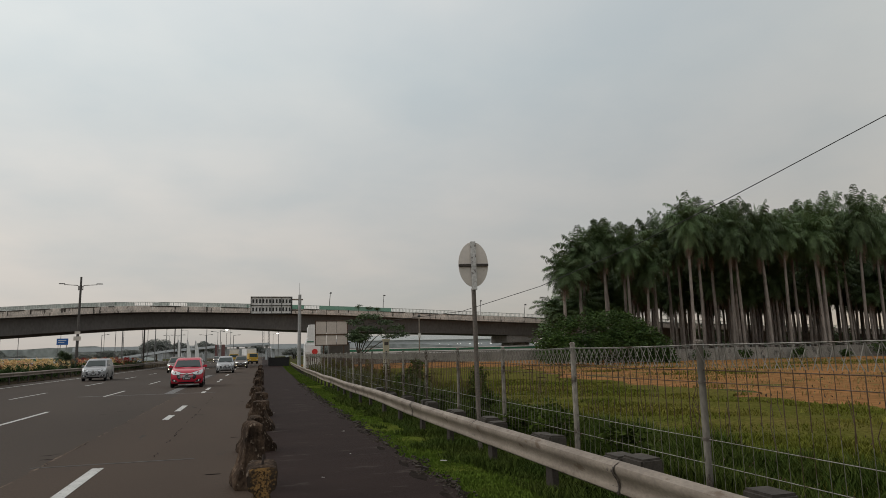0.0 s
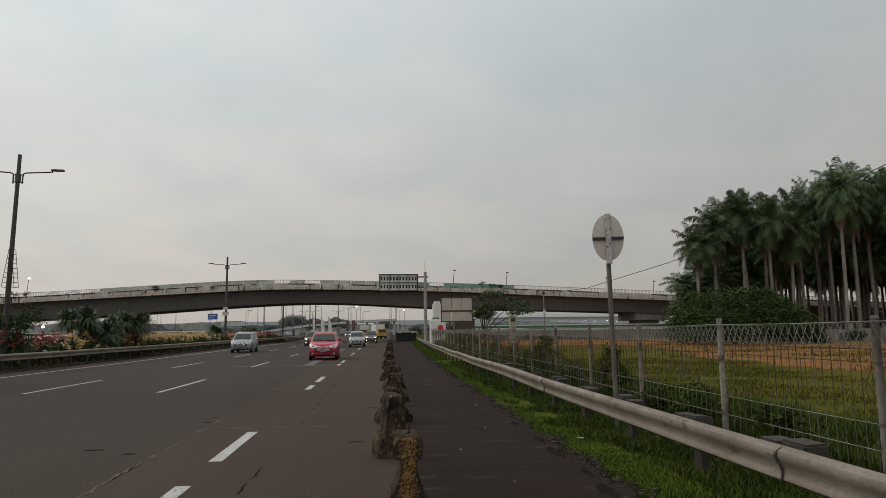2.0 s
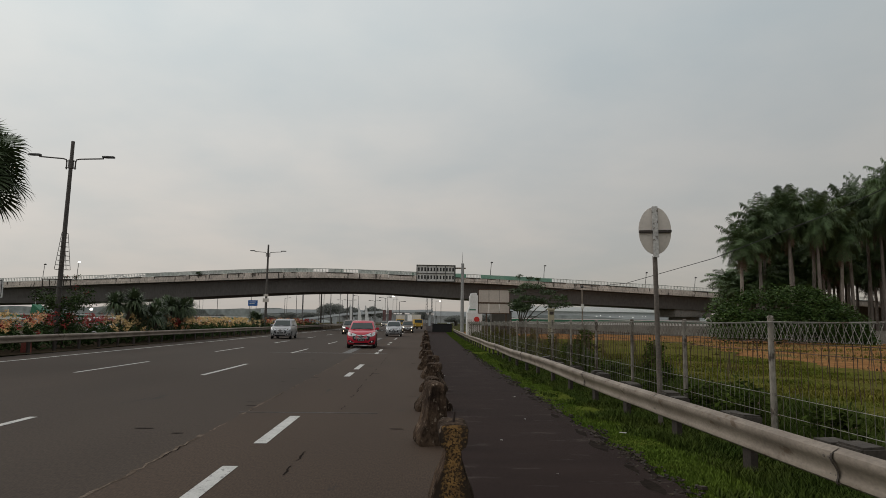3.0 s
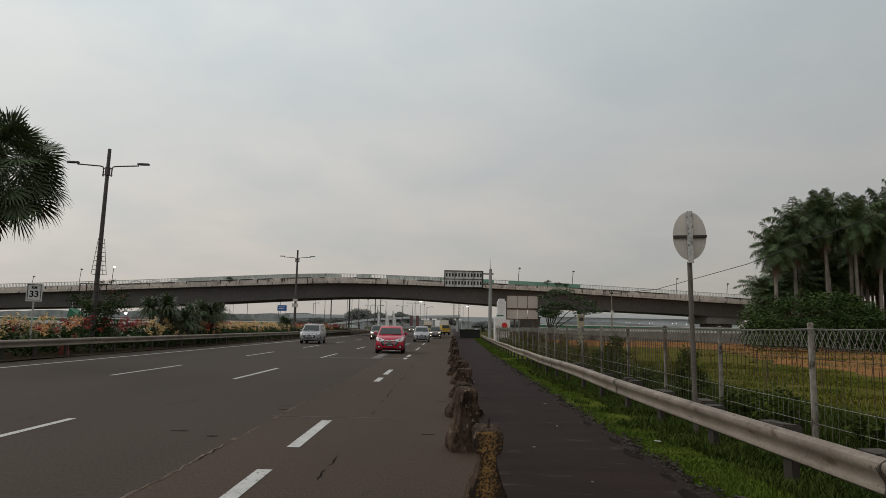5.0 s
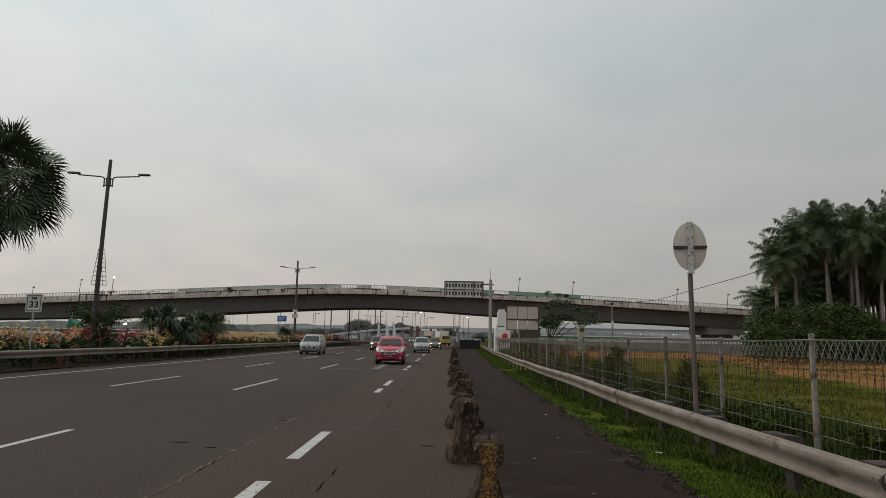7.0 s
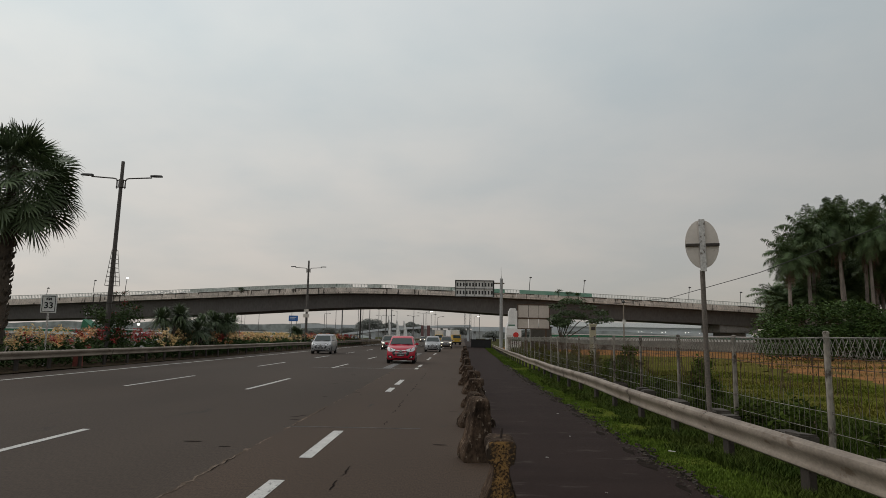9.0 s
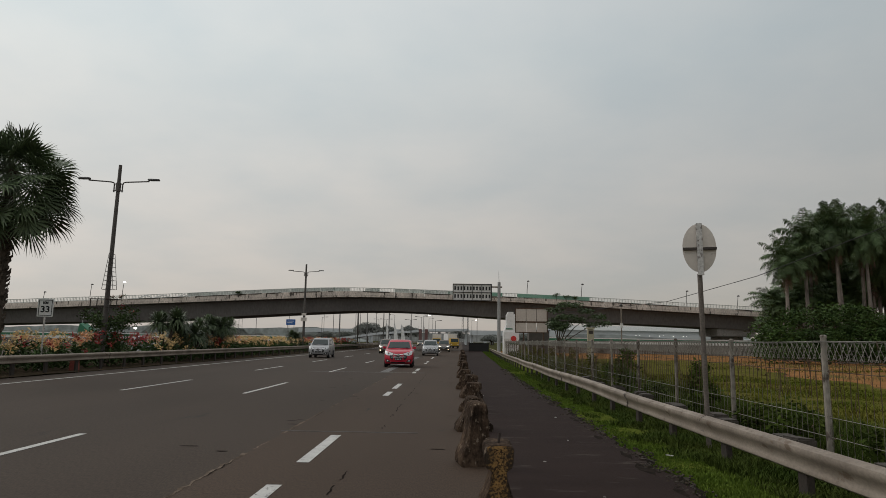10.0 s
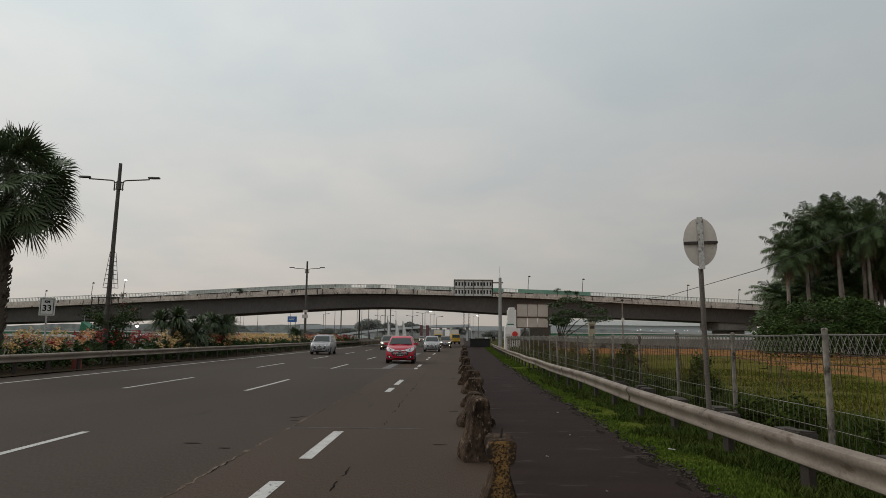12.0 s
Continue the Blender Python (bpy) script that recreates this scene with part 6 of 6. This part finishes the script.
part("deck", Shape().loft([[(x, 0, z - 0.9), (x, 0, z), (x, 8, z), (x, 8, z - 0.9)] for x, z in ((-48, 2.2), (-30, 4.6), (-8, 6.2), (6, 6.6))]), HAZEBUILD, e)
for x, z in ((-30, 3.6), (-18, 4.6), (-6, 5.2), (5, 5.6)):
    part("pier", Shape().box(x - 0.5, 3, -0.2, x + 0.5, 5, z - 0.05), HAZEBUILD, e)


# ---- vehicles ----
GLASS = mat("car_glass", (0.02, 0.032, 0.03), (0.024, 0.036, 0.034), rough=0.12, bump=0, grain=0, spec=0.35)
TYRE = mat("tyre", (0.012, 0.012, 0.012), rough=0.9)
RIM = mat("alloy_rim", (0.35, 0.35, 0.35), rough=0.4, metal=0.6, bump=0)
TRIM = mat("black_trim", (0.015, 0.015, 0.016), rough=0.5, bump=0)
CHROME = mat("chrome", (0.6, 0.6, 0.6), rough=0.2, metal=0.9, bump=0)
LAMPGLASS = mat("headlamp_glass", (0.72, 0.73, 0.74), (0.60, 0.61, 0.62), rough=0.15, bump=0)
PLATEINK = mat("plate_ink", (0.4, 0.4, 0.4), rough=0.6)


def car(m, paint, label, L=4.1, W=1.66, H=1.62, nose=0.75, lit=False, cat="car"):
    """A people carrier, nose towards -y, wheels on z = 0. The body is a stack of plan outlines, and the front pieces follow its face."""
    e = thing("car", m, label, cat, "cars on the motorway")
    h, f, belt = W / 2, -L / 2, 1.06
    y0, y1, r0, r1 = f + nose + 0.10, L / 2 - 0.06, f + nose + 0.80, L / 2 - 0.30
    gz = [0.20, 0.24, 0.30, 0.40, 0.62, 0.76, 0.85, 0.91, 0.95, 0.99, 1.03, 1.06]
    gy = [0.16, 0.07, 0.02, 0.0, 0.0, 0.03, 0.07, 0.13, 0.22, 0.38, 0.60, nose + 0.10]

    def half(z):
        return h * table([0.2, 0.28, 0.45, 0.80, 1.06], [0.93, 0.97, 1.0, 1.0, 0.955], z)

    def face_y(x, z):
        """Where the front of the body lies at height z."""
        return f + table(gz, gy, z) + 0.36 * min(1.0, abs(x) / h) ** 3.6 * table([0.2, 0.92, 1.06], [1.0, 1.0, 0.25], z)

    us = [-1.0, -0.97, -0.9, -0.78, -0.6, -0.35, 0.0, 0.35, 0.6, 0.78, 0.9, 0.97, 1.0]
    rows = []
    for z in gz:
        w = half(z)
        rows.append([(u * w, face_y(u * w, z), z) for u in us] + [(w, 0.0, z), (w, L / 2 - 0.25, z), (w * 0.93, L / 2 - 0.05, z), (w * 0.6, L / 2, z), (-w * 0.6, L / 2, z), (-w * 0.93, L / 2 - 0.05, z), (-w, L / 2 - 0.25, z), (-w, 0.0, z)])
    part("body", Shape().loft(rows), paint, e, smooth=True)

    # cabin shell in paint, panes set on it
    def cab(z):
        u = (z - belt) / (H - 0.08 - belt)
        return lerp(h - 0.045, h - 0.19, u), lerp(y0, r0, u), lerp(y1, r1, u)

    rows = []
    for z, ins in ((belt - 0.03, 0), (belt + 0.2, 0), (H - 0.26, 0), (H - 0.09, 0), (H - 0.045, 0.05), (H - 0.012, 0.16), (H, 0.34)):
        w, a, b = cab(min(z, H - 0.08))
        w, a, b = w - ins * 0.6, a + ins, b - ins * 0.6
        rows.append([(-w + 0.07, a, z), (0, a - 0.03, z), (w - 0.07, a, z), (w, a + 0.08, z), (w, b - 0.06, z), (w - 0.08, b, z), (-w + 0.08, b, z), (-w, b - 0.06, z), (-w, a + 0.08, z)])
    part("cabin", Shape().loft(rows), paint, e, smooth=True)

    def pane(name, lo, hi, off):
        n = (Vector(lo[1]) - Vector(lo[0])).cross(Vector(hi[0]) - Vector(lo[0])).normalized()
        n = n if n.dot(Vector(off)) > 0 else -n
        return part(name, Shape().loft([[Vector(lo[0]) - n * 0.03, Vector(lo[1]) - n * 0.03, Vector(lo[1]) + n * 0.012, Vector(lo[0]) + n * 0.012], [Vector(hi[0]) - n * 0.03, Vector(hi[1]) - n * 0.03, Vector(hi[1]) + n * 0.012, Vector(hi[0]) + n * 0.012]]), GLASS, e, "dark tinted window")

    za, zb = belt + 0.045, H - 0.15
    (wa, fa, ba), (wb, fb_, bb) = cab(za), cab(zb)
    pane("windscreen", [(-wa + 0.09, fa - 0.02, za), (wa - 0.09, fa - 0.02, za)], [(-wb + 0.09, fb_ - 0.02, zb), (wb - 0.09, fb_ - 0.02, zb)], (0, -1, 0.5))
    pane("rear_window", [(-wa + 0.14, ba, za), (wa - 0.14, ba, za)], [(-wb + 0.14, bb, zb), (wb - 0.14, bb, zb)], (0, 1, 0.3))
    for sx in (-1, 1):
        for u0, u1 in ((0.09, 0.36), (0.385, 0.66), (0.685, 0.93)):
            pane("side_window", [(sx * wa, lerp(fa, ba, u0), za), (sx * wa, lerp(fa, ba, u1), za)], [(sx * wb, lerp(fb_, bb, max(u0, 0.05)), zb), (sx * wb, lerp(fb_, bb, u1), zb)], (sx, 0, 0.2))

    def patch(name, cols, material, parent=e, proud=0.012, label=""):
        """A piece on the front face, from columns (x, low z, high z)."""
        rows = []
        for x, z0, z1 in cols:
            zm = (z0 + z1) / 2
            rows.append([(x, face_y(x, z0) - proud, z0), (x, face_y(x, zm) - proud - 0.004, zm), (x, face_y(x, z1) - proud, z1), (x, face_y(x, z1) + 0.03, z1), (x, face_y(x, z0) + 0.03, z0)])
        return part(name, Shape().loft(rows), material, parent, label, smooth=True)

    for sx in (-1, 1):
        o = [(sx * (h - d), a, b) for d, a, b in ((0.54, 0.765, 0.80), (0.44, 0.715, 0.84), (0.32, 0.695, 0.88), (0.18, 0.70, 0.92), (0.08, 0.735, 0.95), (0.025, 0.80, 0.96))]
        patch("headlight_housing", [(x, a - 0.014, b + 0.014) for x, a, b in o], TRIM, proud=0.004)
        patch("headlight", o, LAMPGLASS, proud=0.016)
        bulb = (sx * (h - 0.26), face_y(h - 0.26, 0.79), 0.79)
        part("headlight_bulb", Shape().tube([(bulb[0], bulb[1] - 0.005, bulb[2]), (bulb[0], bulb[1] - 0.034, bulb[2])], 0.05, 12), HEADGLOW if lit else CHROME, e)
        patch("fog_bezel", [(sx * (h - d), a, b) for d, a, b in ((0.36, 0.33, 0.36), (0.26, 0.31, 0.45), (0.13, 0.33, 0.47), (0.07, 0.40, 0.47))], TRIM, proud=0.006)
        patch("fog_trim", [(sx * (h - d), a, b) for d, a, b in ((0.40, 0.315, 0.335), (0.28, 0.295, 0.32), (0.12, 0.32, 0.345))], CHROME, proud=0.018)
        fx = sx * (h - 0.21)
        part("fog_lamp", Shape().tube([(fx, face_y(fx, 0.39) + 0.01, 0.39), (fx, face_y(fx, 0.39) - 0.03, 0.39)], 0.042, 10), HEADGLOW if lit else LAMPGLASS, e)
        part("mirror", Shape().loft([[(sx * (h - 0.05) + sx * d, y0 + 0.30 + q, belt + 0.02 + z) for q, z in ((-0.06 * k, 0), (0.05 * k, 0), (0.05 * k, 0.14 * k), (-0.06 * k, 0.14 * k))] for d, k in ((0, 0.5), (0.08, 0.9), (0.2, 1.0), (0.23, 0.75))]), paint, e, bevel=0.015)
        part("door_seam", Shape().box(sx * h - 0.006, y0 + 0.62, 0.34, sx * h + 0.006, y0 + 0.635, 0.8).box(sx * h - 0.006, 0.62, 0.34, sx * h + 0.006, 0.635, 0.8), TRIM, e)
        for hy in (0.42, 1.35):
            part("door_handle", Shape().box(min(sx * (h - 0.02), sx * (h + 0.02)), hy, 0.83, max(sx * (h - 0.02), sx * (h + 0.02)), hy + 0.17, 0.86), paint, e)
        part("wiper", Shape().tube([(sx * 0.28 - 0.25, fa - 0.035, za + 0.01), (sx * 0.28 + 0.25, fa - 0.01, za + 0.05)], 0.012, 4), TRIM, e)
        part("tail_lamp", Shape().box(min(sx * (h - 0.14), sx * (h - 0.04)), L / 2 - 0.14, 0.75, max(sx * (h - 0.14), sx * (h - 0.04)), L / 2 - 0.01, 1.15), REDPAINT, e)
        for wy in (f + 0.78, L / 2 - 0.78):
            part("wheel_arch", Shape().tube([(sx * (h - 0.12), wy, 0.31), (sx * (h + 0.004), wy, 0.31)], 0.36, 18), TRIM, e)
            w = part("wheel", Shape().tube([(sx * (h - 0.18), wy, 0.3), (sx * (h - 0.16), wy, 0.3), (sx * (h + 0.0), wy, 0.3), (sx * (h + 0.02), wy, 0.3)], [0.26, 0.3, 0.3, 0.27], 20), TYRE, e)
            part("rim", Shape().tube([(sx * (h + 0.005), wy, 0.3), (sx * (h + 0.028), wy, 0.3)], 0.19, 14), RIM, w)
            for k in range(5):
                c, s_ = math.cos(k * 1.257), math.sin(k * 1.257)
                part("spoke_gap", Shape().tube([(sx * (h + 0.02), wy + 0.11 * c, 0.3 + 0.11 * s_), (sx * (h + 0.031), wy + 0.11 * c, 0.3 + 0.11 * s_)], 0.042, 6), TRIM, w)
    patch("grille", [(x * h, a, b) for x, a, b in ((-0.60, 0.56, 0.68), (-0.50, 0.46, 0.72), (0, 0.44, 0.70), (0.50, 0.46, 0.72), (0.60, 0.56, 0.68))], TRIM, proud=0.008)
    for z in (0.65, 0.60, 0.555):
        patch("grille_bar", [(x * h, z, z + 0.012) for x in (-0.5, -0.25, 0, 0.25, 0.5)], CHROME, proud=0.016)
    patch("chrome_strip", [(x * h, a, b) for x, a, b in ((-0.42, 0.765, 0.805), (-0.2, 0.735, 0.775), (0, 0.715, 0.76), (0.2, 0.735, 0.775), (0.42, 0.765, 0.805))], CHROME, proud=0.02)
    patch("lower_intake", [(x * h, 0.245, 0.315) for x in (-0.5, -0.25, 0, 0.25, 0.5)], TRIM, proud=0.008)
    pl = part("number_plate", Shape().box(-0.21, f - 0.035, 0.43, 0.21, f - 0.02, 0.54), TRIM, e)
    part("plate_bars", Shape().box(-0.17, f - 0.039, 0.46, -0.12, f - 0.036, 0.51).box(-0.08, f - 0.039, 0.46, 0.07, f - 0.036, 0.51).box(0.10, f - 0.039, 0.46, 0.17, f - 0.036, 0.51), PLATEINK, pl)
    part("badge", Shape().tube([(0, f + 0.03, 0.74), (0, f - 0.034, 0.74)], 0.06, 12), CHROME, e)
    return e


CARRED = mat("red_car_paint", (0.47, 0.010, 0.034), (0.42, 0.008, 0.029), rough=0.3, bump=0, grain=0.03, coat=0.6)
CARSILVER = mat("silver_car_paint", (0.33, 0.33, 0.335), (0.29, 0.29, 0.295), rough=0.35, metal=0.4, bump=0, grain=0.03, coat=0.4)
CARWHITE = mat("white_car_paint", (0.62, 0.63, 0.64), (0.57, 0.58, 0.59), rough=0.35, bump=0, grain=0.03, coat=0.4)
CARBROWN = mat("bronze_car_paint", (0.13, 0.105, 0.085), (0.11, 0.09, 0.075), rough=0.35, metal=0.4, bump=0, grain=0.03, coat=0.4)
TRUCKYELLOW = mat("yellow_cab_paint", (0.62, 0.38, 0.05), (0.55, 0.33, 0.05), rough=0.4, bump=0, grain=0.05)
car(pose(-3.3, 41.0, 0.005, 0, 0, 2), CARRED, "red people carrier driving in the inner lane")
car(pose(-2.5, 72, 0.005, 0, 0, 1), CARSILVER, "silver people carrier following in the lane", H=1.66)
car(pose(-1.4, 96, 0.005), CARBROWN, "bronze people carrier with headlamps lit", lit=True, H=1.7)
car(pose(-11.5, 58, 0.005, 0, 0, 2), CARSILVER, "silver people carrier in the far lane", L=4.2, W=1.68, H=1.68)
car(pose(-8.0, 80, 0.005), CARBROWN, "bronze people carrier with headlamps lit in the middle lane", lit=True, H=1.7)


def truck(m, label, box_paint, wide=2.0, h=3.1):
    e = thing("box_truck", m, label, "truck", "trucks on the motorway")
    w = wide / 2
    part("cab", Shape().loft([[(-w * 0.93, 0.0, z), (w * 0.93, 0.0, z), (w * 0.93, 1.6, z), (-w * 0.93, 1.6, z)] if k == 0 else [(-w * 0.9, 0.22, z), (w * 0.9, 0.22, z), (w * 0.9, 1.6, z), (-w * 0.9, 1.6, z)] for k, z in ((0, 0.5), (0, 1.3), (1, 2.1))]), TRUCKYELLOW, e, bevel=0.05)
    part("windscreen", Shape().loft([[(-w * 0.8, 0.0, 1.36), (w * 0.8, 0.0, 1.36), (w * 0.8, 0.04, 1.36), (-w * 0.8, 0.04, 1.36)], [(-w * 0.78, 0.16, 2.0), (w * 0.78, 0.16, 2.0), (w * 0.78, 0.2, 2.0), (-w * 0.78, 0.2, 2.0)]]), GLASS, e)
    part("cargo_box", Shape().box(-w, 1.72, 0.8, w, 6.0, h), box_paint, e, bevel=0.03)
    part("chassis", Shape().box(-w * 0.5, 0.3, 0.45, w * 0.5, 5.9, 0.79), TRIM, e)
    part("bumper", Shape().box(-w * 0.95, -0.1, 0.4, w * 0.95, 0.05, 0.62), TRIM, e, bevel=0.02)
    for sx in (-1, 1):
        part("headlight", Shape().tube([(sx * w * 0.7, -0.02, 0.85), (sx * w * 0.7, 0.05, 0.85)], 0.12, 10), LAMPGLASS, e)
        for wy in (0.8, 4.8):
            wl_ = part("wheel", Shape().tube([(sx * (w - 0.25), wy, 0.4), (sx * (w - 0.02), wy, 0.4)], 0.4, 16), TYRE, e)
            part("rim", Shape().tube([(sx * (w - 0.03), wy, 0.4), (sx * (w + 0.005), wy, 0.4)], 0.22, 12), RIM, wl_)


truck(pose(0.2, 140, 0.005, 0, 0, 14), "yellow cab truck with a white cargo box", WHITEPAINT)
truck(pose(-3.9, 150, 0.005), "yellow cab truck with a pale cargo box", GREYPANEL)
car(pose(-6.6, 175, 0.005), CARSILVER, "small silver car far along the road")
car(pose(-9.5, 190, 0.005), CARBROWN, "dark car with headlamps lit far along the road", lit=True)
car(pose(-5.0, 205, 0.005), CARWHITE, "white car far along the road")
for x, y, paint, words in ((-28.5, 62, CARWHITE, "white"), (-31.5, 70, CARRED, "red"), (-28.5, 80, CARSILVER, "silver"), (-32, 92, CARWHITE, "white"), (-28.5, 98, CARRED, "red"), (-31.8, 112, CARSILVER, "silver")):
    car(pose(x, y, 0.005, 0, 0, 180), paint, words + " car on the opposite carriageway behind the flowers")
